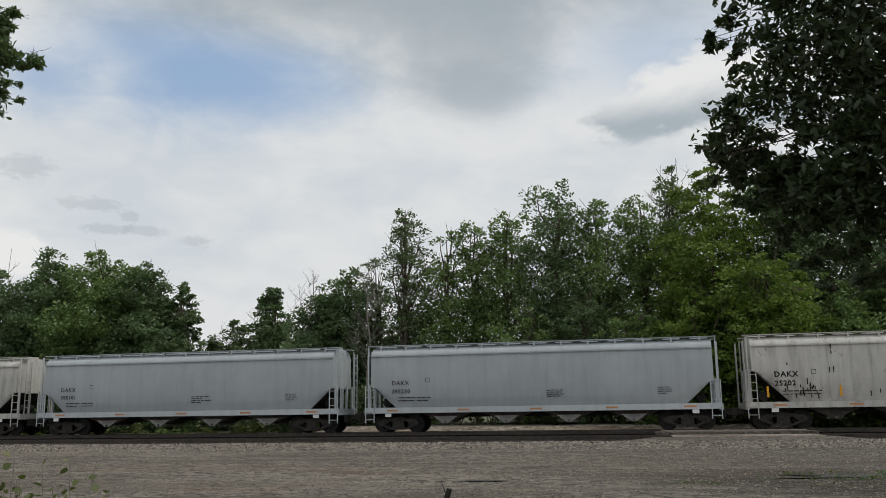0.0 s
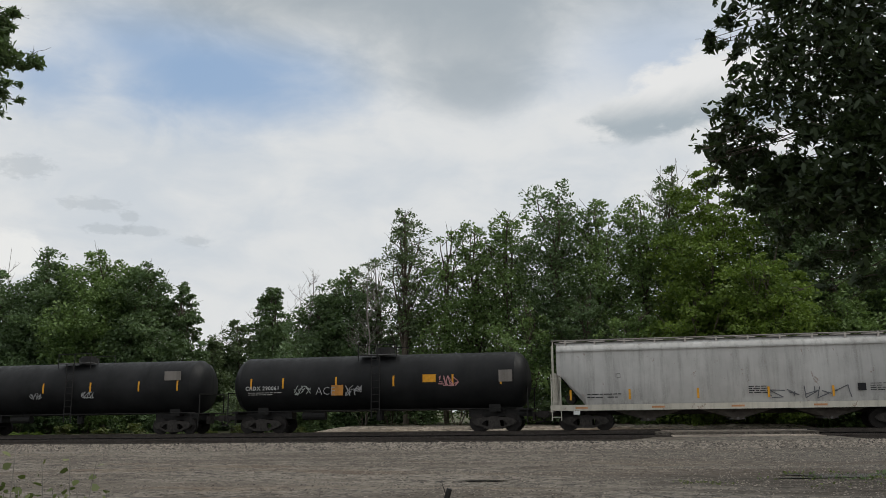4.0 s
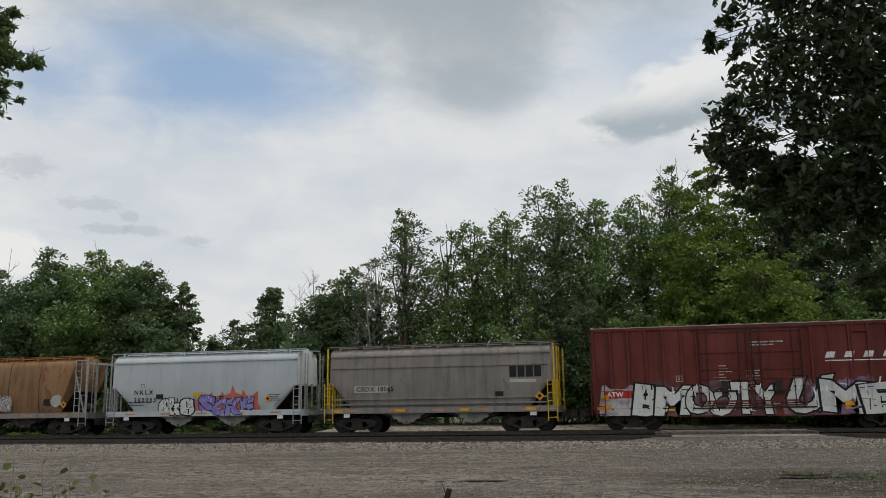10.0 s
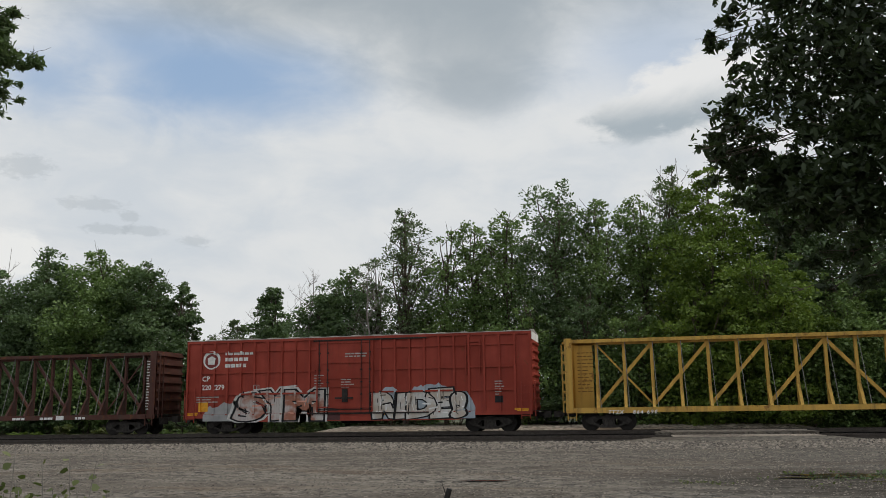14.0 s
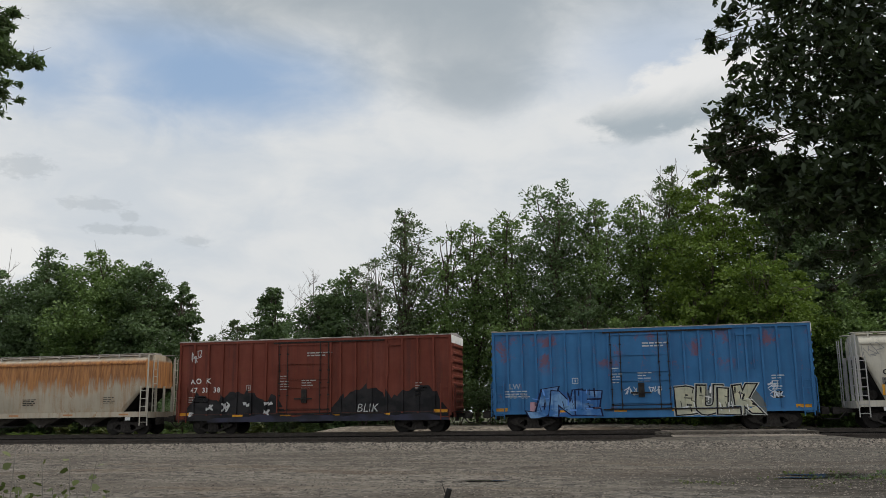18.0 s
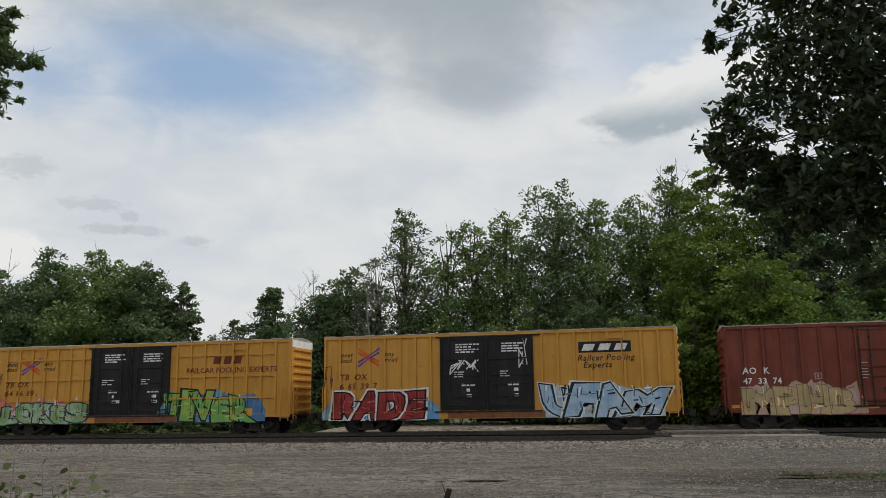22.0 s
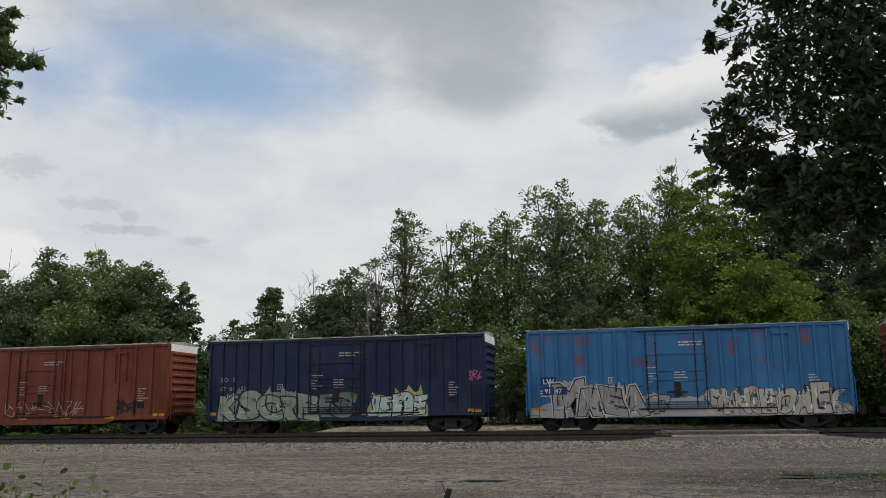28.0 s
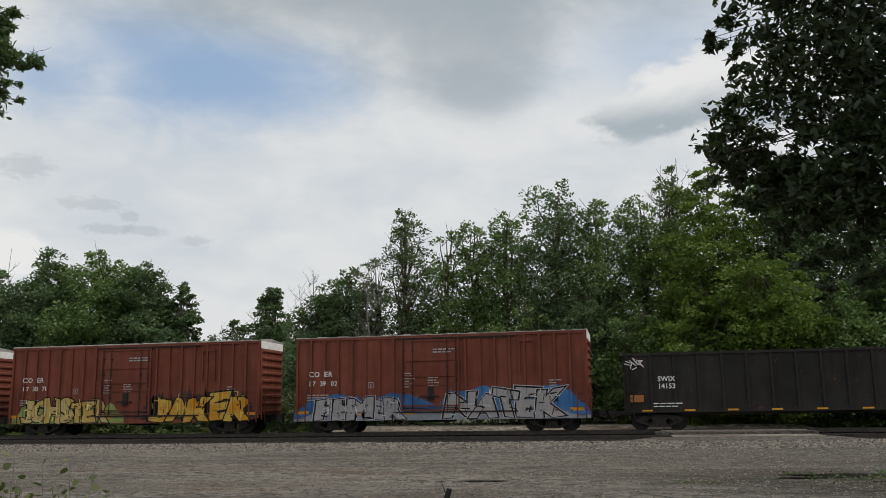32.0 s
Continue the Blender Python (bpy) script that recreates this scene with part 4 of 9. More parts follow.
def hopper(left, right, mat, label, eave=4.32, bays=4, cut=1.5, cut_z=2.45, rail_mat=None, hatch_mat=None, bay_mat=None, sill_mat=None, belly=0.03, seams=0, seam_mat=None, rib_top=True, ribs=(), hatches=12, shape="straight", open_end=0.0, name="covered_hopper", posts=0):
    car, L = railcar(name, left, right, label, "covered hopper")
    hl = L / 2
    rail_mat, bay_mat, sill_mat, hatch_mat = rail_mat or mat, bay_mat or MAT["under"], sill_mat or mat, hatch_mat or mat
    floor = 1.22
    e = 0.42 + open_end        # body stands back from the ends of the sill
    prof = hopper_profile(eave, floor, belly)
    # body in rings; the end slopes cut the lower corners away
    b = Geo()
    n = len(prof)
    rings = []
    bx = hl - e
    if shape == "straight":
        stations = [(-bx, cut_z), (-bx + cut * 0.12, cut_z - 0.05), (-bx + cut, floor), (bx - cut, floor), (bx - cut * 0.12, cut_z - 0.05), (bx, cut_z)]
    else:
        stations = [(-bx, eave - 0.45), (-bx + 0.28, cut_z + 0.55), (-bx + 0.62, cut_z - 0.35), (-bx + 0.85, floor), (bx - 0.85, floor), (bx - 0.62, cut_z - 0.35), (bx - 0.28, cut_z + 0.55), (bx, eave - 0.45)]
    for x, low in stations:
        rings.append([(x, y, max(z, low)) for y, z in prof])
    for r in rings:
        b.v.extend(r)
    for k in range(len(rings) - 1):
        for i in range(n):
            b.f.append((k * n + i, k * n + (i + 1) % n, k * n + n + (i + 1) % n, k * n + n + i))
    b.f.append(tuple(range(n - 1, -1, -1)))
    b.f.append(tuple(range((len(rings) - 1) * n, len(rings) * n)))
    b.mi = [0] * len(b.f)
    part("body", b, mat, car, smooth=True)
    # rolled stiffener under the roof edge
    if rib_top:
        for s in (-1, 1):
            part("roof_rail", Geo().box(-bx, bx, s * 1.49 - 0.03, s * 1.49 + 0.03, eave - 0.40, eave - 0.33), mat, car)
    for z in ribs:
        part("side_rib", Geo().box(-bx + 0.1, bx - 0.1, -1.57, -1.49, z - 0.035, z + 0.035), mat, car)
    for i in range(seams):
        x = -bx + 1.2 + (i + 0.5) * (2 * bx - 2.4) / seams
        part("seam", Geo().sweep([(y * 1.008, z) for y, z in prof[0:13]] + [(y * 0.99, z) for y, z in reversed(prof[0:13])], x - 0.025, x + 0.025), seam_mat or mat, car)
    for i in range(posts):
        x = -bx + cut + 0.2 + i * (2 * bx - 2 * cut - 0.4) / max(1, posts - 1)
        part("side_post", Geo().sweep([(y * 1.03, z) for y, z in prof[0:11]] + [(y * 0.99, z) for y, z in reversed(prof[0:11])], x - 0.04, x + 0.04), mat, car)
    # side sills and end sills
    for s in (-1, 1):
        part("side_sill", Geo().box(-hl + 0.1, hl - 0.1, s * 1.50 - 0.05, s * 1.50 + 0.05, 0.98, 1.27), sill_mat, car)
        part("end_sill", Geo().box(s * hl - s * 0.2, s * hl - s * 0.05, -1.5, 1.5, 0.92, 1.25), sill_mat, car)
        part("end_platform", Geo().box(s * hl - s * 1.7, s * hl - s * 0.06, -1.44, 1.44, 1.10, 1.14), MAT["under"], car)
        # end cut-out reads dark through this sheet's near-black colour
        part("slope_sheet", Geo().add([(s * (bx - cut), -1.30, floor), (s * (bx - cut), 1.30, floor), (s * bx, 1.40, cut_z + 0.05), (s * bx, -1.40, cut_z + 0.05)], [(0, 1, 2, 3)]), MAT["under"], car, "sloping end sheet, its shade put into a near-black colour")
        # uprights carrying the overhanging end
        for y in (-1.35, -0.45, 0.45, 1.35):
            part("end_post", Geo().box(s * (hl - 0.32) - 0.05, s * (hl - 0.32) + 0.05, y - 0.05, y + 0.05, 1.1, cut_z + 0.1 if not open_end else eave - 0.2), rail_mat, car)
        if open_end:
            part("end_frame", Geo().box(s * (hl - 0.32) - 0.05, s * (hl - 0.32) + 0.05, -1.45, 1.45, eave - 0.28, eave - 0.16).box(s * (bx + 0.02), s * (hl - 0.3), -1.45, -1.37, eave - 0.10, eave - 0.04).box(s * (bx - 0.1), s * (hl - 0.3), 1.37, 1.45, eave - 0.10, eave - 0.04), rail_mat, car)
            ladder(car, s * (hl - 0.85), 1.1, eave - 0.05, rail_mat, 0.36, -1.40)
            part("end_brace", Geo().bar((s * (hl - 0.35), -1.4, 1.2), (s * (bx - 0.1), -1.4, eave - 0.5), 0.06, 0.08), rail_mat, car)
        ladder(car, s * (hl - 0.36), 0.50, cut_z + 0.05, rail_mat, 0.46, -1.57)
        end_ladder(car, s * (hl + 0.0), 1.0, eave - 0.05, rail_mat, 1.1)
        end_ladder(car, s * (hl - 0.15), 1.0, eave - 0.05, rail_mat, -0.85)
        for y in (-1.47, 1.47):
            part("end_grab", Geo().box(s * (hl - 0.22), s * (hl - 0.28), y - 0.03, y + 0.03, 1.0, eave + 0.1), rail_mat, car)
        part("brake_reservoir", Geo().tube((s * (hl - 1.0), -0.5, 1.55), (s * (hl - 1.0), 0.6, 1.55), 0.24, 12), MAT["truck"], car)
        coupler(car, s * (hl - 0.05), s)
        truck(car, s * (hl - 1.75))
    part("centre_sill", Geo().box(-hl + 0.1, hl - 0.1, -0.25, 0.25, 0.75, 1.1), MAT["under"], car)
    # outlet bays; shade under the sill is put into the bay's dark colour
    span = 2 * (hl - 2.7)
    w = span / bays
    for i in range(bays):
        cx = -span / 2 + (i + 0.5) * w
        bay = part("outlet_bay", lambda: Geo().slab([(-w * 0.45, 0), (w * 0.45, 0), (0.34, -0.46), (-0.34, -0.46)], -0.95, 0.95), MAT["dark_bay"], car, at=(cx, 0, floor - 0.2), key=("bay", round(w, 2)))
        for turn in (0, 180):
            part("bay_end", lambda: bay_plate(bays), bay_mat, bay, "stepped steel end plate of the outlet", key=("bay_end", bays < 3), turn=turn)
        part("outlet_gate", lambda: Geo().box(-0.36, 0.36, -0.9, 0.9, -0.06, 0.03).tube((-0.0, -1.2, -0.0), (0, -0.85, 0), 0.06, 8), MAT["galv_dull"], bay, at=(0, 0, -0.50), key="gate")
    # roof: running boards on brackets, hatch covers
    for s in (-1, 1):
        part("running_board", Geo().box(-hl + 0.15, hl - 0.15, s * 0.98 - 0.28, s * 0.98 + 0.28, eave + 0.165, eave + 0.20), hatch_mat, car, "open steel walkway along the roof")
    for i in range(hatches):
        x = -bx + 0.5 + i * (2 * bx - 1.0) / (hatches - 1)
        for y in (-1.26, 1.26):
            part("walkway_bracket", lambda: Geo().bar((-0.03, 0, -0.24), (-0.03, 0, 0.02), 0.05, 0.09), hatch_mat, car, at=(x, y, eave + 0.17), key="bracket")
        part("hatch_cover", lambda: Geo().box(-0.42, 0.42, -0.35, 0.35, 0, 0.16), hatch_mat, car, at=(x, 0, eave + 0.10), key="hatch")
    for i in range(5):
        x = -hl + 1.6 + i * (L - 3.2) / 4
        part("reflector", lambda: Geo().box(-0.3, 0.3, -0.004, 0.004, -0.045, 0.045), MAT["red_tape"], car, at=(x, -1.552, 1.12), key="reflector2")
    part("tag_board", lambda: Geo().box(-0.16, 0.16, -0.01, 0.01, -0.09, 0.09), MAT["white"], car, at=(-hl + 1.35, -1.53, 0.88), key="tag_board")
    part("tag_board", lambda: Geo().box(-0.16, 0.16, -0.01, 0.01, -0.09, 0.09), MAT["white"], car, at=(hl - 1.35, -1.53, 0.88), key="tag_board")
    return car, L, -1.50 - belly - 0.012


# ---------------------------------------------------------------- tank car
def tank_car(left, right, label, bars_at, r=1.49, zc=2.60):
    car, L = railcar("tank_car", left, right, label, "tank car")
    hl = L / 2
    b = Geo()
    n = 40
    prof = [(-hl + 0.12, 0.15), (-hl + 0.17, 0.55), (-hl + 0.30, 1.0), (-hl + 0.52, 1.32), (-hl + 0.82, r), (0, r + 0.02), (hl - 0.82, r), (hl - 0.52, 1.32), (hl - 0.30, 1.0), (hl - 0.17, 0.55), (hl - 0.12, 0.15)]
    for x, q in prof:
        b.v.extend([(x, q * math.sin(2 * math.pi * i / n), zc + q * math.cos(2 * math.pi * i / n)) for i in range(n)])
    for k in range(len(prof) - 1):
        b.f.extend([(k * n + i, k * n + n + i, k * n + n + (i + 1) % n, k * n + (i + 1) % n) for i in range(n)])
    b.f.append(tuple(range(n)))
    b.f.append(tuple(range(len(prof) * n - 1, (len(prof) - 1) * n - 1, -1)))
    b.mi = [0] * len(b.f)
    part("tank", b, MAT["tank_black"], car, smooth=True)
    for i in range(1, 6):
        x = -hl + 1.0 + i * (L - 2.0) / 6
        b = Geo()
        for k in range(n):
            a0, a1 = 2 * math.pi * k / n, 2 * math.pi * (k + 1) / n
            b.add([(x + dx, (r + 0.025) * math.sin(a), zc + (r + 0.025) * math.cos(a)) for dx in (-0.03, 0.03) for a in (a0, a1)], [(0, 1, 3, 2)])
        part("weld_band", b, MAT["tank_black"], car)
    for s in (-1, 1):
        part("draft_sill", Geo().box(s * (hl - 3.4), s * (hl - 0.1), -0.35, 0.35, 0.74, 1.12).box(s * (hl - 2.25), s * (hl - 1.65), -0.85, 0.85, 1.0, 1.5), MAT["black"], car)
        part("end_platform", Geo().box(s * (hl - 0.75), s * (hl - 0.05), -1.5, 1.5, 1.08, 1.14), MAT["black"], car)
        part("end_railing", Geo().box(s * (hl - 0.12), s * (hl - 0.17), -1.48, -1.43, 1.1, 2.2).box(s * (hl - 0.12), s * (hl - 0.17), 1.43, 1.48, 1.1, 2.2).box(s * (hl - 0.12), s * (hl - 0.17), -1.48, 1.48, 2.15, 2.2), MAT["black"], car)
        ladder(car, s * (hl - 0.4), 0.45, 1.1, MAT["black"], 0.44, -1.5)
        coupler(car, s * (hl - 0.05), s)
        truck(car, s * (hl - 1.95))
    # midship fittings
    part("manway", Geo().tube((0.3, 0, zc + r - 0.1), (0.3, 0, zc + r + 0.32), 0.55, 20).tube((0.3, 0, zc + r + 0.3), (0.3, 0, zc + r + 0.42), 0.42, 16), MAT["black"], car)
    part("platform", Geo().box(-0.85, 1.25, -1.2, -0.55, zc + r - 0.04, zc + r + 0.0).box(-0.85, 1.25, 0.55, 1.2, zc + r - 0.04, zc + r), MAT["galv_dull"], car, "grey grating platform on top of the tank")
    rl = Geo()
    for y in (-1.2, 1.2):
        for x in (-0.85, 0.2, 1.25):
            rl.tube((x, y, zc + r - 0.35), (x, y, zc + r + 0.5), 0.022, 6)
        rl.tube((-0.85, y, zc + r + 0.5), (1.25, y, zc + r + 0.5), 0.022, 6)
    part("handrail", rl, MAT["black"], car)
    ladder(car, 0.2, 0.7, zc + r - 0.1, MAT["black"], 0.44, -r - 0.1)
    part("bottom_valve", Geo().tube((0.0, 0, 0.62), (0, 0, 1.2), 0.2, 12), MAT["black"], car)
    part("air_reservoir", Geo().tube((-4.2, -0.5, 0.9), (-2.9, -0.5, 0.9), 0.22, 12), MAT["black"], car)
    part("side_pipe", Geo().tube((-hl + 0.4, -1.42, 1.16), (hl - 0.4, -1.42, 1.16), 0.025, 6), MAT["black"], car)
    for x in bars_at:
        part("reflector", lambda: curved_patch(0.1, 0.55, r + 0.035), MAT["yellow_tape"], car, "upright yellow reflective strip", at=(max(-hl + 1.5, min(hl - 1.5, x * L)), 0, zc), key=("tape", r))
    return car, L, r


def curved_patch(w, h, r, up=0.05):
    """A thin patch bent round the side of a tank about its middle height."""
    b = Geo()
    for k in range(4):
        za, zb = up - h / 2 + h * k / 4, up - h / 2 + h * (k + 1) / 4
        ya, yb = -math.sqrt(r * r - za * za), -math.sqrt(r * r - zb * zb)
        b.add([(-w / 2, ya, za), (w / 2, ya, za), (w / 2, yb, zb), (-w / 2, yb, zb)], [(0, 1, 2, 3)])
    return b


# ---------------------------------------------------------------- flat cars
def flat_deck(car, L, deck, mat, low=0.72):
    hl = L / 2
    for s in (-1, 1):
        part("side_sill", Geo().slab([(-hl + 0.05, deck), (-hl + 0.05, deck - 0.26), (-hl + 3.2, deck - 0.28), (-hl + 4.2, low), (hl - 4.2, low), (hl - 3.2, deck - 0.28), (hl - 0.05, deck - 0.26), (hl - 0.05, deck)], s * 1.42 - 0.06, s * 1.42 + 0.06), mat, car)
        coupler(car, s * (hl - 0.1), s)
        truck(car, s * (hl - 2.1))
        ladder(car, s * (hl - 0.35), 0.5, deck - 0.05, mat, 0.42, -1.52)
    part("deck", Geo().box(-hl + 0.05, hl - 0.05, -1.38, 1.38, deck - 0.10, deck - 0.02), MAT["under"], car)
    part("centre_sill", Geo().box(-hl + 0.2, hl - 0.2, -0.3, 0.3, low - 0.02, deck - 0.1), MAT["under"], car)


def centerbeam(left, right, mat, label, top=4.58, panel_mat=None, deck=1.12, heavy=0.12, bays=16):
    car, L = railcar("centerbeam_flat_car", left, right, label, "centerbeam flat car")
    hl = L / 2
    flat_deck(car, L, deck, mat, 0.86)
    for s in (-1, 1):
        bh = part("bulkhead", Geo().box(s * hl - s * 0.06, s * hl - s * 0.16, -1.45, 1.45, deck, top).box(s * hl - s * 0.06, s * hl - s * 0.42, -1.47, -1.37, deck, top).box(s * hl - s * 0.06, s * hl - s * 0.42, 1.37, 1.47, deck, top), mat, car, "ribbed steel end bulkhead")
        for i in range(7):
            z = deck + 0.3 + i * (top - deck - 0.5) / 6
            part("bulkhead_rib", lambda: Geo().box(0, 0.12, -1.35, 1.35, -0.06, 0.06), mat, bh, at=(s * (hl - 0.06), 0, z), key="bulkhead_rib", turn=0 if s > 0 else 180)
        part("end_panel", Geo().box(s * (hl - 0.45), s * (hl - 1.40), -0.08, 0.08, deck, top - 0.2), panel_mat or mat, car, "solid panel at the end of the centre beam")
        end_ladder(car, s * (hl + 0.1), 0.9, top - 0.3, mat, -1.1)
        part("side_brace", Geo().bar((s * (hl - 0.4), -1.36, deck + 1.2), (s * (hl - 0.4), -1.36, top), 0.08, 0.08), mat, car)
    part("top_chord", Geo().box(-hl + 0.1, hl - 0.1, -0.30, 0.30, top - 0.10, top).box(-hl + 0.1, hl - 0.1, -0.08, 0.08, top - 0.26, top - 0.1).box(-hl + 0.1, hl - 0.1, -0.36, -0.30, top - 0.16, top + 0.02).box(-hl + 0.1, hl - 0.1, 0.30, 0.36, top - 0.16, top + 0.02), mat, car)
    x0, x1 = -hl + 1.6, hl - 1.6
    step = (x1 - x0) / bays
    for i in range(bays + 1):
        x = x0 + i * step
        part("centre_post", lambda: Geo().box(-heavy / 2, heavy / 2, -0.1, 0.1, 0, top - deck - 0.1).add([(-heavy / 2, -0.1, 0.0), (heavy / 2, -0.1, 0.0), (heavy / 2, -0.75, 0.0), (-heavy / 2, -0.75, 0.0), (heavy / 2, -0.1, 1.0), (-heavy / 2, -0.1, 1.0)], [(0, 1, 4, 5), (2, 3, 5, 4), (1, 2, 4), (3, 0, 5), (3, 2, 1, 0)]), mat, car, at=(x, 0, deck), key=("cpost", round(top, 2), heavy))
        part("strap_rod", lambda: Geo().tube((0.06, -0.34, top - deck - 0.15), (0.18, -1.3, 0.0), 0.018, 5), MAT["galv_dull"], car, at=(x, 0, deck), key=("rod", round(top, 2)))
        if i < bays:
            if i % 2 == 0:
                xa, xb = (x, x + 2 * step) if i >= bays / 2 else (x + 2 * step, x)
                part("diagonal", Geo().bar((xa, 0, top - 0.25), (xb, 0, deck + 0.1), 0.14, heavy * 1.15), mat, car)
                if i in (0, bays - 2):
                    part("end_brace", Geo().bar((xb, 0.02, top - 0.25), (xa, 0.02, deck + 0.1), 0.08, heavy * 0.6), mat, car)
    return car, L


def bulkhead_flat(left, right, mat, label, top=4.3, deck=1.0):
    car, L = railcar("bulkhead_flat_car", left, right, label, "bulkhead flat car")
    hl = L / 2
    flat_deck(car, L, deck, mat, 0.55)
    for s in (-1, 1):
        x = s * hl
        bh = part("bulkhead", Geo().box(x - s * 0.75, x - s * 0.9, -1.42, 1.42, deck, top - 0.02), MAT["rust_panel"], car, "rust-orange steel bulkhead face")
        for y in (-1.36, -0.5, 0.5, 1.36):
            part("gusset", Geo().slab([(x - s * 0.05, deck), (x - s * 0.76, deck), (x - s * 0.76, top), (x - s * 0.55, top)], y - 0.06, y + 0.06), MAT["cream"], bh, "cream-painted tapered bulkhead brace")
        part("bulkhead_cap", Geo().box(x - s * 0.45, x - s * 0.92, -1.45, 1.45, top - 0.02, top + 0.06), MAT["cream"], bh)
        for i in range(3):
            part("reflector", Geo().box(x - s * 0.08, x - s * 0.30, -1.428, -1.422, deck + 0.15 + i * 0.32, deck + 0.35 + i * 0.32), MAT["yellow_tape"], car)
    # stacked dark pipes tied down on the deck: a load of its own shape, riding with the car
    rng = random.Random(3)
    for i in range(5):
        a, c = -hl + 1.35 + rng.uniform(0, 0.4), hl - 3.5 + rng.uniform(0, 2.2)
        for k in range(2 if i else 1):
            part("rail_load", Geo().sweep([(y * 1.4 - 1.1 + i * 0.52, z * 1.2 + deck + 0.26 + k * 0.24) for y, z in RAIL], a, c), MAT["black"], car, "dark steel rail laid on the deck")
    for i in range(6):
        x = -hl + 2.2 + i * (L - 5.0) / 5
        part("tie_down", Geo().box(x - 0.05, x + 0.05, -1.42, 1.4, deck - 0.01, deck + 0.07).box(x - 0.03, x + 0.03, -1.44, -1.40, deck, deck + 0.52), MAT["galv_dull"], car)
    for i in range(14):
        x = -hl + 0.7 + i * (L - 1.4) / 13
        part("stake_pocket", lambda: Geo().box(-0.09, 0.09, -0.05, 0.03, -0.12, 0.12), mat, car, at=(x, -1.50, deck - 0.15), key="pocket")
    return car, L


# ---------------------------------------------------------------- gondola
def gondola(left, right, mat, label, top=3.68, sill=0.62):
    car, L = railcar("gondola", left, right, label, "gondola")
    hl = L / 2
    for s in (-1, 1):
        part("side_wall", Geo().box(-hl + 0.1, hl - 0.1, s * 1.42 - 0.03, s * 1.42 + 0.03, sill + 0.2, top), mat, car)
        part("end_wall", Geo().box(s * hl - s * 0.1, s * hl - s * 0.16, -1.4, 1.4, 1.0, top), mat, car)
        part("top_rail", Geo().box(-hl + 0.08, hl - 0.08, s * 1.45 - 0.09, s * 1.45 + 0.09, top - 0.06, top + 0.07), mat, car)
        part("side_sill", Geo().box(-hl + 0.1, hl - 0.1, s * 1.46 - 0.07, s * 1.46 + 0.07, sill + 0.22, sill + 0.42), mat, car)
        n = 14
        for i in range(n + 1):
            x = -hl + 0.3 + i * (L - 0.6) / n
            part("side_post", lambda: Geo().box(-0.06, 0.06, -0.10, 0, 0, top - sill - 0.4), mat, car, at=(x, s * 1.45, sill + 0.4), key="gpost", turn=0 if s < 0 else 180)
        coupler(car, s * (hl - 0.1), s)
        truck(car, s * (hl - 1.75))
        ladder(car, s * (hl - 0.35), sill, 2.5, mat, 0.42, -1.6)
    part("floor", Geo().box(-hl + 0.1, hl - 0.1, -1.4, 1.4, 1.0, 1.1).box(-hl + 2.8, hl - 2.8, -1.2, 1.2, sill + 0.1, 1.0), MAT["under"], car)
    for i in range(8):
        x = -hl + 1.2 + i * (L - 2.4) / 7
        part("reflector", lambda: Geo().box(-0.25, 0.25, -0.004, 0.004, -0.04, 0.04), MAT["yellow_tape"], car, at=(x, -1.535, sill + 0.32), key="reflector3")
    return car, L, -1.46


# ---------------------------------------------------------------- the train, car by car
MAT["galv_roof"] = plain("weathered_roof", (0.40, 0.37, 0.34), 0.6, 0.2, 0.35, 1.5)
MAT["galv_dull"] = plain("dull_steel", (0.17, 0.165, 0.16), 0.6, 0.3, 0.3)
MAT["white_cap"] = plain("white_end_paint", (0.86, 0.84, 0.80), 0.6, 0.0, 0.12, 2.0)
MAT["door_iron"] = plain("door_hardware", (0.030, 0.026, 0.024), 0.7, 0.0, 0.4)
MAT["tank_black"] = paint("black_tank_paint", (0.013, 0.0135, 0.0145), 0.0, 0.2, 0.5, grime_colour=(0.032, 0.032, 0.03))
MAT["cool_grey"] = paint("cool_grey_paint", (0.61, 0.655, 0.68), 0.0, 0.10, 0.4, fade=0.06)
MAT["silver"] = paint("pale_silver_paint", (0.74, 0.79, 0.81), 0.0, 0.10, 0.4, fade=0.06)
MAT["warm_white"] = paint("warm_white_paint", (0.80, 0.775, 0.72), 0.10, 0.30, 0.5)
MAT["off_white"] = paint("off_white_paint", (0.74, 0.725, 0.695), 0.03, 0.35, 0.5, grime_colour=(0.17, 0.155, 0.14))
MAT["cream_white"] = paint("cream_white_paint", (0.85, 0.80, 0.68), 0.03, 0.22, 0.5)
MAT["taupe"] = paint("dusty_taupe_paint", (0.43, 0.37, 0.285), 0.15, 0.45, 0.65, grime_colour=(0.12, 0.10, 0.09))
MAT["tan_rust"] = paint("rusty_tan_paint", (0.42, 0.235, 0.11), 0.35, 0.4, 0.65, rust_colour=(0.22, 0.09, 0.035))
MAT["stone_grey"] = paint("stone_grey_paint", (0.38, 0.345, 0.31), 0.05, 0.5, 0.6, grime_colour=(0.13, 0.115, 0.10))
MAT["rust_white"] = paint("rust_streaked_white_paint", (0.78, 0.69, 0.54), 0.10, 0.40, 0.6, rust_colour=(0.40, 0.15, 0.035), grime_colour=(0.36, 0.17, 0.06), runs=(2.25, 2.95, 4.12))
# dark tone for bays, standing for shade under the sill; also plates and seams
MAT["dark_bay"] = plain("dark_outlet", (0.075, 0.065, 0.055), 0.8, 0.0, 0.4, 2.0)
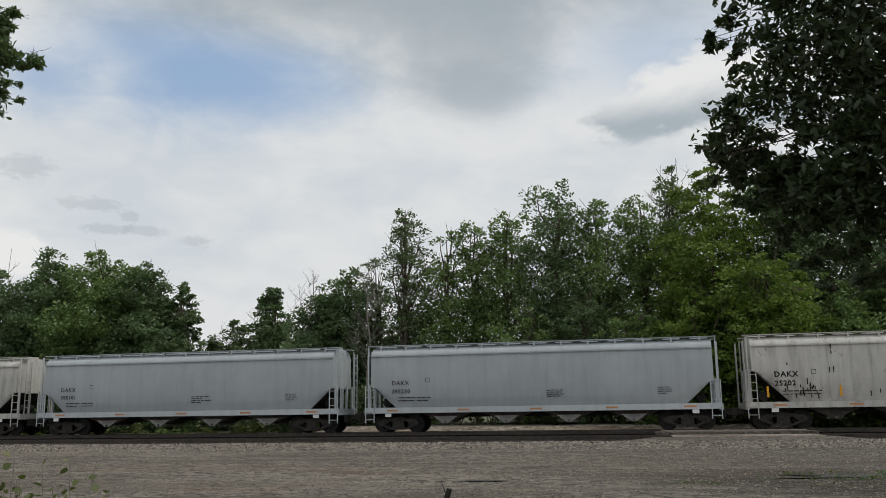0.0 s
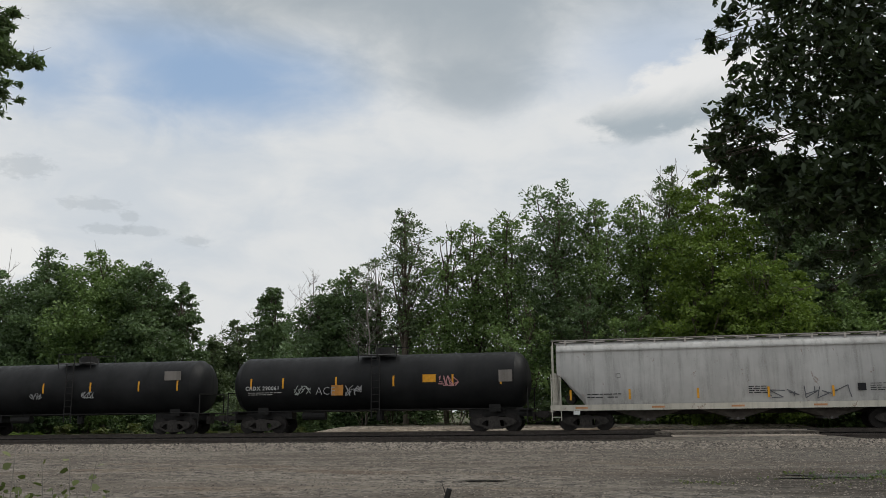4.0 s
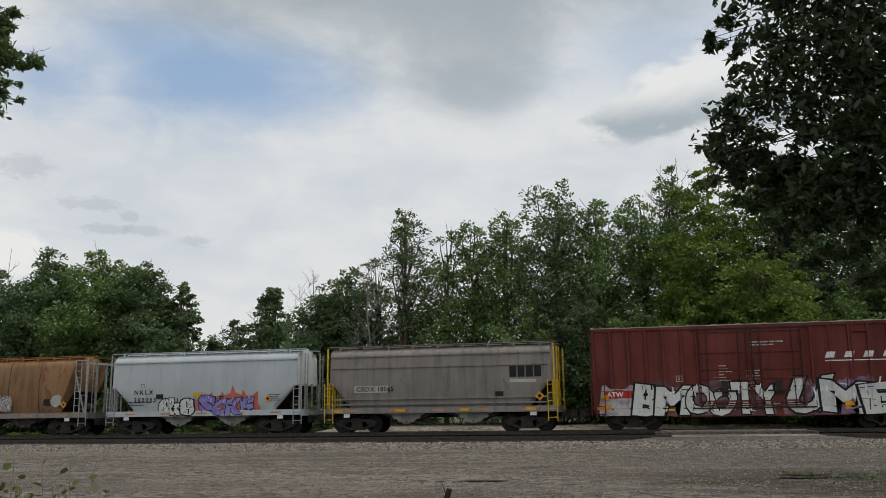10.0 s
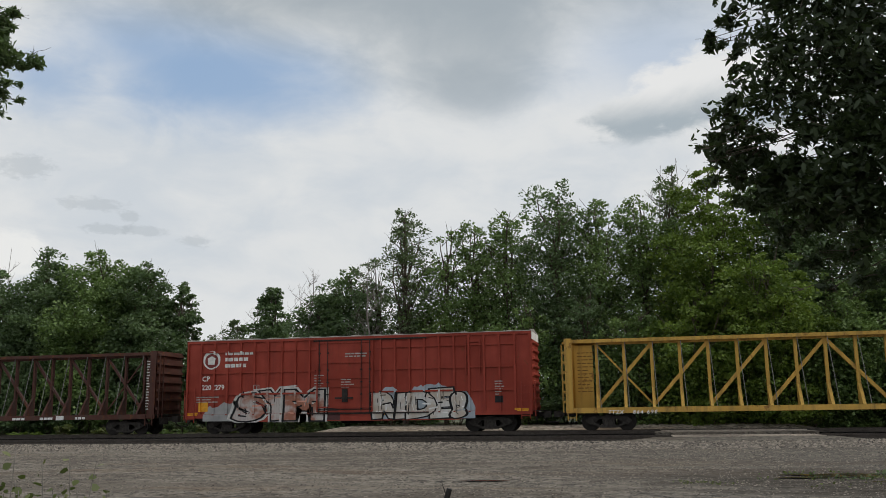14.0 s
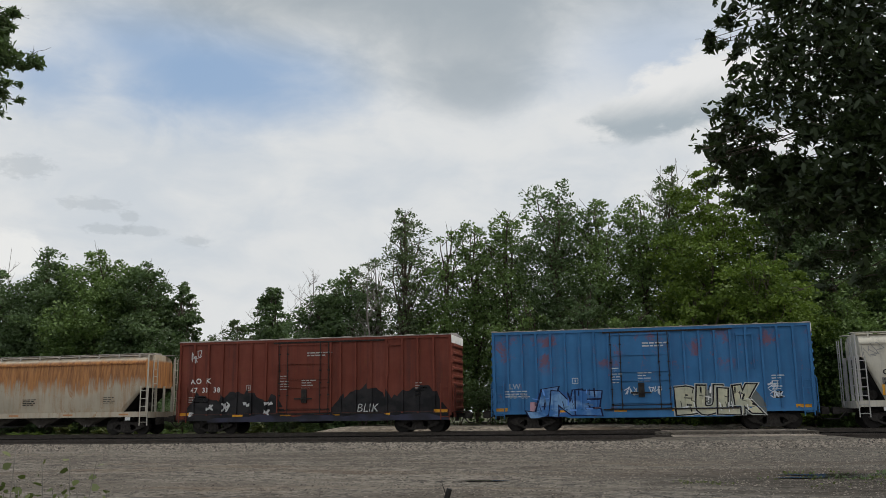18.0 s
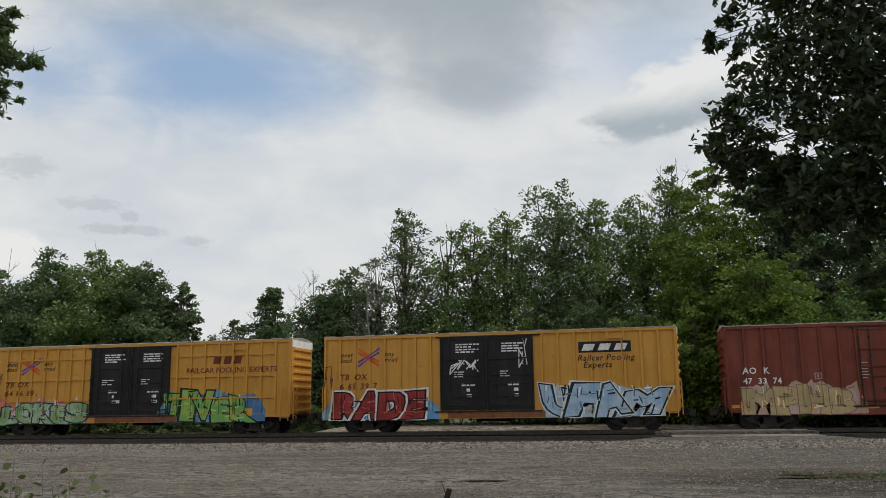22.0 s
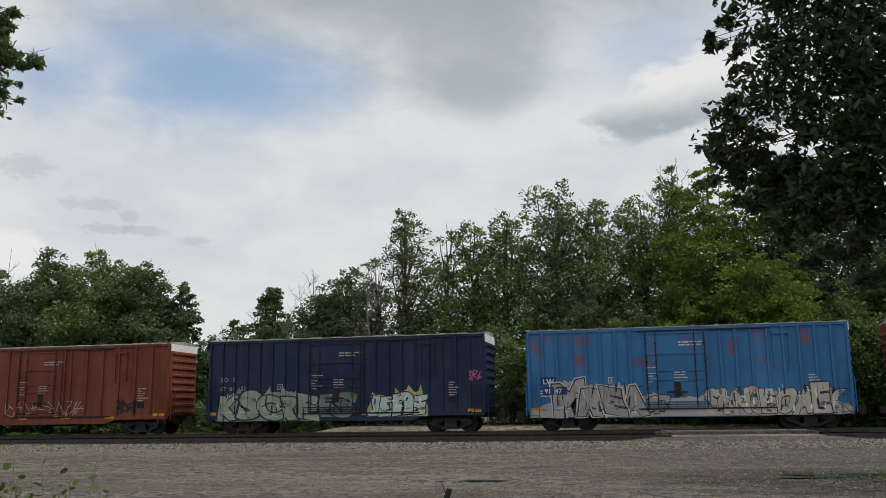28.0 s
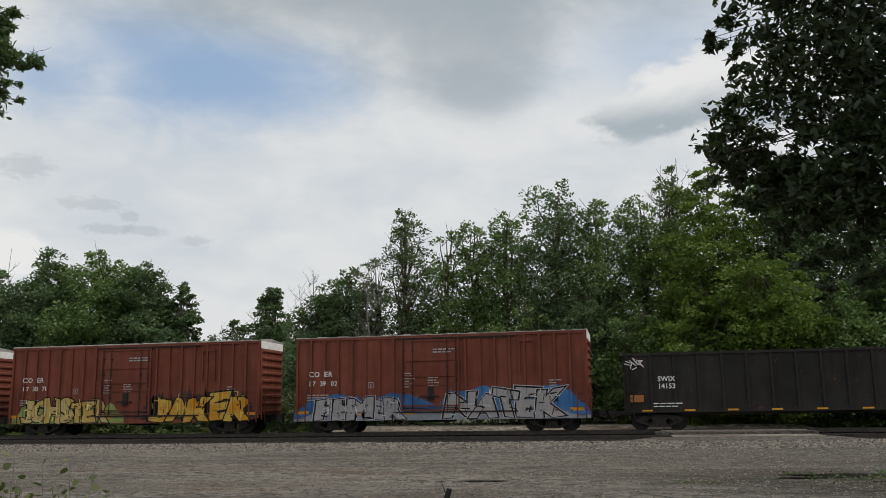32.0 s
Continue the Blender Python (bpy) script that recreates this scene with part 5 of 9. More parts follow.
MAT["pale_bay"] = plain("pale_outlet", (0.33, 0.32, 0.30), 0.7, 0.0, 0.3, 2.0)
MAT["brown"] = paint("boxcar_brown_paint", (0.275, 0.066, 0.040), 0.12, 0.5, 0.55, grime_colour=(0.09, 0.035, 0.03), fade=0.15)
MAT["oxide"] = paint("oxide_red_paint", (0.305, 0.082, 0.046), 0.14, 0.5, 0.58, grime_colour=(0.10, 0.04, 0.03), fade=0.18)
MAT["maroon"] = paint("maroon_paint", (0.215, 0.042, 0.030), 0.12, 0.5, 0.5, grime_colour=(0.07, 0.025, 0.025), fade=0.15)
MAT["action_red"] = paint("faded_red_paint", (0.46, 0.070, 0.042), 0.1, 0.3, 0.55, grime_colour=(0.17, 0.04, 0.035), fade=0.18)
MAT["beam_red"] = paint("centerbeam_red_paint", (0.35, 0.082, 0.046), 0.25, 0.4, 0.6)
MAT["beam_dark"] = paint("centerbeam_maroon_paint", (0.125, 0.046, 0.034), 0.3, 0.5, 0.6)
MAT["beam_yellow"] = paint("centerbeam_yellow_paint", (0.80, 0.48, 0.10), 0.15, 0.4, 0.55)
MAT["yellow"] = paint("boxcar_yellow_paint", (0.86, 0.43, 0.075), 0.06, 0.25, 0.5, grime_colour=(0.30, 0.15, 0.04), fade=0.08)
MAT["blue"] = paint("faded_blue_paint", (0.062, 0.255, 0.56), 0.03, 0.25, 0.55, rust_colour=(0.26, 0.09, 0.07), grime_colour=(0.06, 0.10, 0.20), fade=0.15, bare=(0.24, 0.085, 0.085))
MAT["sky_blue"] = paint("chalky_blue_paint", (0.085, 0.27, 0.55), 0.05, 0.25, 0.6, rust_colour=(0.25, 0.10, 0.09), grime_colour=(0.06, 0.10, 0.19), fade=0.15, bare=(0.26, 0.095, 0.085))
MAT["navy"] = paint("navy_paint", (0.020, 0.040, 0.105), 0.0, 0.3, 0.5, grime_colour=(0.06, 0.065, 0.08), fade=0.15)
MAT["light_grey"] = paint("light_grey_paint", (0.42, 0.43, 0.43), 0.05, 0.3, 0.55)
MAT["door_black"] = paint("black_door_paint", (0.022, 0.022, 0.024), 0.0, 0.3, 0.5, grime_colour=(0.06, 0.05, 0.04))
MAT["cream"] = paint("cream_brace_paint", (0.88, 0.72, 0.50), 0.25, 0.4, 0.6, rust_colour=(0.20, 0.08, 0.03))
MAT["rust_panel"] = paint("rust_orange_steel", (0.66, 0.25, 0.09), 0.4, 0.3, 0.75, rust_colour=(0.18, 0.06, 0.03))
MAT["rust_deck"] = paint("rusty_flat_car_paint", (0.34, 0.13, 0.06), 0.5, 0.4, 0.75)
MAT["gon_black"] = paint("black_gondola_paint", (0.026, 0.024, 0.022), 0.1, 0.4, 0.6, grime_colour=(0.055, 0.045, 0.035))
MAT["ladder_yellow"] = plain("yellow_handrail", (0.60, 0.40, 0.04), 0.5, 0.0, 0.2)

WHITE, BLACK, SILVER = (0.72, 0.72, 0.70), (0.012, 0.012, 0.014), (0.55, 0.57, 0.58)
S_IN = MAT["white"]
S_SM = ink((0.40, 0.38, 0.36))
K_IN = MAT["black_ink"]


def mark(car, L, y, upper, lower, frac, z, mat, size=0.40, lean=0.0, gap=0.42, bold=0.015, boxed=None):
    """Reporting marks: letters over figures, with small data below."""
    x = -L / 2 + frac * L
    letters(car, upper, x, z, size, mat, y, bold, lean, 1.15, name="reporting_mark")
    letters(car, lower, x, z - gap, size * 0.95, mat, y, bold, lean, 1.15, name="reporting_mark")


def hopper_extras(car, L, y, mat, seed=1):
    hl = L / 2
    data_bars(car, -hl + 0.105 * L, 1.75, 2, 0.9, mat, y, 0.045, 0.15, seed)
    data_bars(car, -hl + 0.16 * L, 1.75, 2, 0.7, mat, y, 0.045, 0.15, seed + 1)
    data_bars(car, -hl + 0.53 * L, 2.0, 4, 0.85, mat, y, 0.04, 0.1, seed + 2)
    data_bars(car, hl - 0.17 * L, 2.05, 4, 0.6, mat, y, 0.03, 0.1, seed + 3)
    part("inspection_box", Geo().box(-hl + 0.185 * L, -hl + 0.185 * L + 0.22, y, y + 0.002, 2.55, 2.57).box(-hl + 0.185 * L, -hl + 0.185 * L + 0.22, y, y + 0.002, 2.75, 2.77).box(-hl + 0.185 * L, -hl + 0.185 * L + 0.02, y, y + 0.002, 2.57, 2.75).box(-hl + 0.185 * L + 0.2, -hl + 0.185 * L + 0.22, y, y + 0.002, 2.57, 2.75), mat, car)


def posts_of_tape(car, L, fracs, y, z=1.75, h=0.5):
    for f in fracs:
        part("reflector", lambda: Geo().box(-0.05, 0.05, -0.004, 0.004, -0.25, 0.25), MAT["yellow_tape"], car, "upright yellow reflective strip", at=(-L / 2 + f * L, y, z), key="tape_up")


# grey curved-side plastics hoppers
car, L, Y = hopper(-52.4, -34.8, MAT["warm_white"], "off-white covered hopper with dark end sheets, coupled in the train", bays=4)
GREY_BAY = MAT["pale_bay"]
for left, right, number, seed in ((-33.82, -15.5, "395101", 1), (-14.21, 3.95, "395230", 2), (22.55, 40.94, "395223", 4), (42.07, 60.2, "395069", 5)):
    car, L, Y = hopper(left, right, MAT["cool_grey"], "long pale grey covered hopper with black reporting marks", bays=4, cut=1.35, cut_z=2.35, rail_mat=MAT["silver"], bay_mat=GREY_BAY, sill_mat=MAT["silver"], hatches=13)
    mark(car, L, Y, "DAKX", number, 0.085, 2.42, K_IN, 0.31)
    hopper_extras(car, L, Y, K_IN, seed)
    if number == "395069":
        splash(car, L, Y, 0.16, 0.475, 1.02, 1.05, (0.10, 0.30, 0.28), 10, 0.3, colour2=(0.30, 0.36, 0.38), label="teal sprayed edge")
        piece(car, L, Y - 0.01, "SKUAL", 0.185, 0.455, 1.03, 0.98, (0.52, 0.38, 0.64), (0.05, 0.03, 0.09), (0.36, 0.24, 0.54), bold=0.085, seed=11, wild=1.5, label="purple sprayed lettering with a teal edge")
        splash(car, L, Y, 0.545, 0.885, 1.02, 1.12, (0.42, 0.18, 0.30), 12, 0.2, 8, colour2=(0.36, 0.24, 0.36), label="pink sprayed edge")
        piece(car, L, Y - 0.01, "KEHOS", 0.585, 0.86, 1.02, 1.16, (0.03, 0.36, 0.38), (0.012, 0.02, 0.06), (0.16, 0.24, 0.56), bold=0.09, seed=13, wild=1.2, label="turquoise and blue sprayed lettering with pink edges")
car, L, Y = hopper(4.89, 21.6, MAT["warm_white"], "warm white covered hopper with dark runs and rust spots", bays=4, cut=1.7, cut_z=2.75, rail_mat=MAT["off_white"], sill_mat=MAT["warm_white"], bay_mat=MAT["dark_bay"])
mark(car, L, Y, "DAKX", "25202", 0.085, 2.45, K_IN, 0.36, bold=0.03)
hopper_extras(car, L, Y, K_IN, 3)
posts_of_tape(car, L, (0.065, 0.26, 0.46, 0.66, 0.86, 0.94), Y)
rng = random.Random(31)
b = Geo()
for i in range(42):
    x = -L / 2 + (rng.uniform(0.14, 0.20) if i < 14 else rng.uniform(0.08, 0.92)) * L
    z, h = (rng.uniform(1.35, 2.1) if i < 20 else rng.uniform(1.5, 3.9)), rng.uniform(0.06, 0.3)
    b.sheet([(x - 0.02, z), (x + 0.02, z), (x + 0.03, z + h), (x, z + h + 0.07), (x - 0.03, z + h)], Y - 0.001 - i * 0.0001)
part("tar_splash", b, ink((0.03, 0.018, 0.012)), car, "dark tar splashes and runs")

# black tank cars
car, L, R = tank_car(61.25, 78.1, "black tank car with yellow reflective strips and white lettering", (-0.46, -0.29, -0.09, 0.09, 0.27, 0.45))
letters(car, "SHQX 10264", -L / 2 + 0.13 * L, 2.10, 0.27, ink((0.5, 0.5, 0.49)), -R - 0.035, 0.02, 0, 1.15, name="reporting_mark")
data_bars(car, -L / 2 + 0.13 * L, 1.96, 2, 1.6, S_SM, -R - 0.02, 0.035, 0.1, 6)
part("data_panel", Geo().box(L / 2 - 2.3, L / 2 - 1.3, -R - 0.035, -R - 0.03, 2.95, 3.45), MAT["stone_grey"], car)
scribble(car, -L / 2 + 0.36 * L, 2.05, 0.8, 0.35, (0.24, 0.24, 0.24), -R - 0.04, 61)
scribble(car, -L / 2 + 0.56 * L, 2.05, 0.8, 0.35, (0.26, 0.26, 0.26), -R - 0.04, 62)
car, L, R = tank_car(79.51, 96.2, "black tank car with yellow reflective strips and chalk-white sprayed tags", (-0.47, -0.30, -0.12, 0.07, 0.26, 0.46))
letters(car, "CRDX 290061", -L / 2 + 0.07 * L, 2.30, 0.29, ink((0.5, 0.5, 0.49)), -R - 0.035, 0.02, 0, 1.15, name="reporting_mark")
data_bars(car, -L / 2 + 0.08 * L, 2.14, 2, 1.9, S_SM, -R - 0.02, 0.035, 0.1, 7)
part("data_panel", Geo().box(L / 2 - 1.6, L / 2 - 0.9, -R - 0.035, -R - 0.03, 2.5, 3.1), MAT["stone_grey"], car)
part("orange_panel", Geo().box(L / 2 - 5.6, L / 2 - 4.9, -R - 0.035, -R - 0.03, 2.55, 2.95), MAT["yellow_tape"], car, "orange notice panel")
part("orange_panel", Geo().box(-L / 2 + 6.1, -L / 2 + 6.75, -R - 0.035, -R - 0.03, 1.95, 2.5), ink((0.5, 0.22, 0.05)), car, "faded orange panel")
letters(car, "ACE", -L / 2 + 5.2, 2.0, 0.6, ink((0.3, 0.3, 0.3)), -R - 0.045, -0.01, name="tag")
scribble(car, -L / 2 + 6.9, 1.95, 0.9, 0.5, (0.3, 0.3, 0.3), -R - 0.045, 63)
scribble(car, -L / 2 + 4.0, 2.0, 0.9, 0.5, (0.28, 0.3, 0.28), -R - 0.045, 65)
scribble(car, L / 2 - 4.7, 2.35, 1.0, 0.5, (0.5, 0.25, 0.25), -R - 0.045, 64)

# dirty white grain hoppers
for left, right, up, low, label, seed in ((97.14, 115.2, "", "", "dirty white covered hopper with dark end corners", 8), (116.37, 133.6, "AGPX", "11234", "dirty white covered hopper with a thin black sprayed antler sketch", 9), (134.71, 152.2, "AGPX", "11592", "dirty white covered hopper with round black-outlined sprayed lettering", 10)):
    car, L, Y = hopper(left, right, MAT["off_white"], label, bays=3, cut=1.4, cut_z=2.75, rail_mat=MAT["cream_white"], sill_mat=MAT["cream_white"], bay_mat=MAT["dark_bay"], hatches=12, hatch_mat=MAT["galv_roof"])
    if up:
        mark(car, L, Y, up, low, 0.07, 2.55, K_IN, 0.34, bold=0.03)
    hopper_extras(car, L, Y, K_IN, seed)
    posts_of_tape(car, L, (0.06, 0.22, 0.40, 0.58, 0.74, 0.93), Y)
    placard(car, L / 2 - 0.2 * L, 1.75, 0.36, 0.34, K_IN, Y, "stencil_panel")
    if low == "11592":
        piece(car, L, Y - 0.01, "OTMO", 0.22, 0.44, 1.03, 0.92, (0.55, 0.54, 0.52), (0.012, 0.012, 0.014), bold=0.08, edge=0.03, seed=21, wild=1.4, label="round silver sprayed lettering with black outlines")
        graffiti(car, -L / 2 + 0.46 * L, 1.35, 0.08 * L, 0.85, [(0.5, 0.5, 0.5)], BLACK, Y, 3, 22, None, 0.12, sketch=True)
    elif low == "11234":
        b = Geo()
        sx, sz = -L / 2 + 0.29 * L, 2.2
        for k, (p, q) in enumerate((((0, 0), (0, 0.35)), ((-0.14, 0), (0.14, 0)), ((-0.1, 0.15), (0.1, 0.15)), ((0, 0.35), (-0.22, 0.55)), ((-0.22, 0.55), (-0.3, 1.0)), ((0, 0.35), (0.22, 0.55)), ((0.22, 0.55), (0.36, 1.0)), ((0, 0.4), (-0.08, 1.05)), ((0, 0.4), (0.1, 1.05)), ((-0.12, 0.35), (0.12, 0.35)), ((-0.16, 0.42), (-0.05, 0.3)), ((0.16, 0.42), (0.05, 0.3)))):
            b.sheet(stroke((sx + p[0], sz + p[1]), (sx + q[0], sz + q[1]), 0.028), Y - 0.0003 * k)
        part("tag", b, K_IN, car, "black sprayed antler sketch")
        scribble(car, -L / 2 + 0.76 * L, 2.35, 1.0, 1.0, (0.25, 0.25, 0.25), Y, 23, 3, 0.014)
        scribble(car, -L / 2 + 0.69 * L, 1.45, 0.8, 0.35, (0.3, 0.1, 0.08), Y, 24)
        scribble(car, -L / 2 + 0.11 * L, 1.4, 1.4, 0.5, (0.3, 0.28, 0.3), Y, 25, 4, 0.014)
    else:
        graffiti(car, -L / 2 + 0.58 * L, 1.35, 0.2 * L, 0.7, [(0.5, 0.5, 0.5)], (0.12, 0.12, 0.13), Y, 5, 26, None, 0.12, sketch=True)

# bulkhead flat
car, L = bulkhead_flat(153.78, 170.5, MAT["rust_deck"], "rusty bulkhead flat car with cream bulkheads, loaded with dark steel")
letters(car, "5058", -L / 2 + 0.245 * L, 0.72, 0.24, S_IN, -1.49, 0.02, 0, 1.3, name="reporting_mark")
data_bars(car, -L / 2 + 0.12 * L, 0.74, 1, 1.7, ink((0.6, 0.35, 0.12)), -1.49, 0.16, 0.2, 31)
for i in range(9):
    part("paint_patch", Geo().box(-L / 2 + 0.3 + i * 1.8, -L / 2 + 0.9 + i * 1.8, -1.487, -1.483, 0.68, 0.80 + 0.04 * (i % 3)), ink((0.55, 0.30, 0.12) if i % 2 else (0.55, 0.45, 0.36)), car)

# two-bay silver hoppers, with older barrel-sided ones between
SIL = MAT["silver"]


def two_bay(left, right, up, low, label, words=True, seed=0):
    car, L, Y = hopper(left, right, SIL, label, bays=2, cut=1.35, cut_z=2.55, rail_mat=MAT["galv"], sill_mat=SIL, bay_mat=MAT["pale_bay"], hatches=9)
    z = 2.05 if words else 2.2
    letters(car, up, -L / 2 + 0.15 * L, z + 0.0, 0.34, K_IN, Y, 0.02, 0, 1.5, name="reporting_mark")
    letters(car, low, -L / 2 + 0.15 * L, z - 0.42, 0.34, K_IN, Y, 0.02, 0, 1.4, name="reporting_mark")
    if words:     # the owner's big word mark, as plain blocks
        x = -L / 2 + 0.155 * L
        for i in range(6):
            block = part("word_mark", lambda: Geo().slab([(0.02, 0), (0.40, 0), (0.44, 0.06), (0.50, 0.36), (0.46, 0.42), (0.10, 0.42), (0.05, 0.36), (0.0, 0.06)], -0.002, 0.002), K_IN, car, "black slanted block of the word mark", at=(x + i * 0.49, Y, 2.72), key="mark_block")
            part("word_mark_gap", lambda: Geo().slab([(0.12, 0.10), (0.33, 0.10), (0.37, 0.31), (0.17, 0.31)], -0.006, -0.003), SIL, block, key="mark_gap")
    hopper_extras(car, L, Y, K_IN, seed)
    diamond(car, L / 2 - 0.175 * L, 1.85, 0.2, MAT["yellow_tape"] if not words else S_IN, Y)
    return car, L, Y


car, L, Y = two_bay(171.57, 183.6, "UNPX", "320323", "pale silver two-bay covered hopper with a black block word mark", True, 12)
placard(car, -L / 2 + 0.44 * L, 1.75, 0.5, 0.3, ink((0.62, 0.38, 0.05)), Y, "paint_patch", "yellow sprayed patch")
scribble(car, -L / 2 + 0.49 * L, 1.95, 0.9, 0.5, BLACK, Y, 41, 3, 0.03)
scribble(car, -L / 2 + 0.57 * L, 1.5, 1.9, 0.4, (0.3, 0.3, 0.32), Y, 42, 6, 0.016)
graffiti(car, L / 2 - 0.3 * L, 1.2, 0.2 * L, 0.4, [WHITE], BLACK, Y - 0.02, 7, 43, None, 0.16)
for left, right, mat, roof, label, seed in ((184.65, 197.0, "taupe", "taupe", "dusty taupe barrel-sided covered hopper with peeled paint", 13), (210.94, 223.4, "tan_rust", "rust_panel", "rusty tan barrel-sided covered hopper with patched lettering", 15)):
    car, L, Y = hopper(left, right, MAT[mat], label, eave=4.27, bays=2, cut=0.9, cut_z=2.4, rail_mat=MAT["galv"], sill_mat=MAT["stone_grey"], bay_mat=MAT["dark_bay"], belly=0.09, seams=4, seam_mat=MAT["dark_bay"], shape="barrel", open_end=0.62, rib_top=False, hatches=10, hatch_mat=MAT[roof])
    rng = random.Random(seed)
    b = Geo()
    if mat == "taupe":
        top = [(-L / 2 + 0.17 * L + i * 0.075, 1.62 + 0.42 * math.sin(0.35 + i * 0.029) + (0.30 if i > 22 else 0.0) * min(1, (86 - i) / 14) + rng.uniform(-0.10, 0.06)) for i in range(90)]
        b.sheet([(top[0][0], 1.35), (top[-1][0] + 0.6, 1.35)] + top[::-1], Y + 0.005)
        part("peeled_paint", b, spray((0.44, 0.41, 0.37), (0.34, 0.31, 0.28)), car, "pale patch of peeled paint")
        placard(car, -L / 2 + 0.64 * L, 2.22, 0.75, 0.26, ink((0.45, 0.42, 0.37)), Y - 0.01)
    else:
        letters(car, "UNPX 127055", -L / 2 + 0.125 * L, 1.88, 0.32, K_IN, Y - 0.014, 0.02, 0, 1.1, name="reporting_mark")
        placard(car, -L / 2 + 0.11 * L, 1.80, 2.45, 0.36, ink((0.45, 0.41, 0.35)), Y - 0.008, "lettering_panel", "grey lettering panel")
        graffiti(car, -L / 2 + 0.36 * L, 1.35, 0.24 * L, 0.95, [(0.5, 0.49, 0.48)], (0.05, 0.03, 0.02), Y - 0.01, 5, 44, (0.38, 0.34, 0.3), 0.13)
        placard(car, -L / 2 + 0.46 * L, 2.15, 0.7, 0.3, MAT["yellow_tape"], Y - 0.03, "paint_patch", "yellow sprayed patch")
        b = Geo()
        for i in range(6):
            b.sheet(blob(rng, -L / 2 + 0.15 * L + i * 0.5, 2.62, 0.2, 0.19, 10, 0.1), Y - 0.005 - i * 0.0003)
        part("ghost_lettering", b, ink((0.33, 0.24, 0.17)), car, "faded ghost of old lettering")
    placard(car, L / 2 - 0.23 * L, 1.7, 0.4, 0.34, K_IN, Y - 0.01, "stencil_panel")
    b = Geo()
    b.sheet(blob(rng, L / 2 - 0.165 * L, 1.95, 0.36, 0.34, 12, 0.2), Y - 0.01)
    part("peeled_paint", b, ink((0.45, 0.42, 0.38)), car)
    diamond(car, L / 2 - 0.125 * L, 1.72, 0.19, MAT["yellow_tape"], Y - 0.012)
car, L, Y = two_bay(198.04, 209.9, "NKLX", "300331", "pale blue-grey covered hopper with black handwriting and smiling face", False, 14)
for i, (w, x, z) in enumerate((("Le", 0.045, 3.5), ("Capitalisme", 0.04, 3.23), ("est", 0.065, 2.97), ("Pas nos", 0.09, 2.66), ("ressources", 0.11, 2.3))):
    letters(car, w, -L / 2 + x * L + 0.1, z, 0.38, K_IN, Y - 0.01, 0.012, 0.1, 1.05, name="tag")
piece(car, L, Y - 0.006, "KEKSA", 0.41, 0.665, 1.08, 1.0, SILVER, (0.03, 0.03, 0.06), bold=0.07, edge=0.02, seed=45, wild=2.0, hollow=SIL, label="bubble lettering drawn in thin black outline")
b = Geo()
cx, cz = -L / 2 + 0.355 * L, 1.62
for i in range(18):
    a0, a1 = 2 * math.pi * i / 18, 2 * math.pi * (i + 1) / 18
    b.sheet(stroke((cx + 0.5 * math.cos(a0), cz + 0.48 * math.sin(a0)), (cx + 0.5 * math.cos(a1), cz + 0.48 * math.sin(a1)), 0.022), Y - 0.0002 * i)
for i, (p, q) in enumerate((((-0.15, 0.12), (-0.15, 0.0)), ((0.15, 0.12), (0.15, 0.0)), ((-0.2, -0.15), (0.0, -0.24)), ((0.0, -0.24), (0.2, -0.15)))):
    b.sheet(stroke((cx + p[0], cz + p[1]), (cx + q[0], cz + q[1]), 0.022), Y - 0.006 - 0.0002 * i)
part("tag", b, K_IN, car, "sprayed smiling face")
placard(car, -L / 2 + 0.47 * L, 1.75, 0.55, 0.3, ink((0.62, 0.38, 0.05)), Y, "paint_patch", "yellow sprayed patch")
car, L, Y = two_bay(224.44, 236.3, "NKLX", "300333", "pale blue-grey two-bay covered hopper with white and purple sprayed lettering", False, 16)
piece(car, L, Y - 0.006, "eks", 0.285, 0.455, 1.04, 0.98, (0.68, 0.68, 0.66), bold=0.10, edge=0.05, seed=46, wild=0.5, label="fat white sprayed letters with black outline")
splash(car, L, Y, 0.47, 0.79, 1.06, 1.0, (0.62, 0.16, 0.10), 47, 0.25, 6, label="red sprayed cloud")
piece(car, L, Y - 0.006, "SOKE", 0.495, 0.755, 1.02, 1.08, (0.22, 0.19, 0.48), (0.02, 0.015, 0.05), (0.34, 0.30, 0.58), bold=0.085, edge=0.03, seed=48, wild=1.5, label="violet sprayed lettering over a red cloud")
placard(car, -L / 2 + 0.265 * L, 1.95, 0.42, 0.24, K_IN, Y - 0.002, "paint_patch")
placard(car, -L / 2 + 0.455 * L, 1.95, 0.55, 0.3, ink((0.62, 0.38, 0.05)), Y - 0.002, "paint_patch", "yellow sprayed patch")
# stone-grey hopper with yellow ladders
car, L, Y = hopper(237.35, 249.9, MAT["stone_grey"], "grime-grey covered hopper with yellow ladders and handrails", bays=2, cut=1.1, cut_z=2.5, rail_mat=MAT["ladder_yellow"], sill_mat=MAT["stone_grey"], bay_mat=MAT["pale_bay"], hatches=9, belly=0.04, ribs=(1.45, 1.72, 3.35))
letters(car, "CRDX 18065", -L / 2 + 0.15 * L, 2.12, 0.34, K_IN, Y - 0.006, 0.02, 0, 1.1, name="reporting_mark")
placard(car, -L / 2 + 0.14 * L, 2.05, 1.85, 0.36, ink((0.45, 0.42, 0.38)), Y, "lettering_panel")
b = Geo()
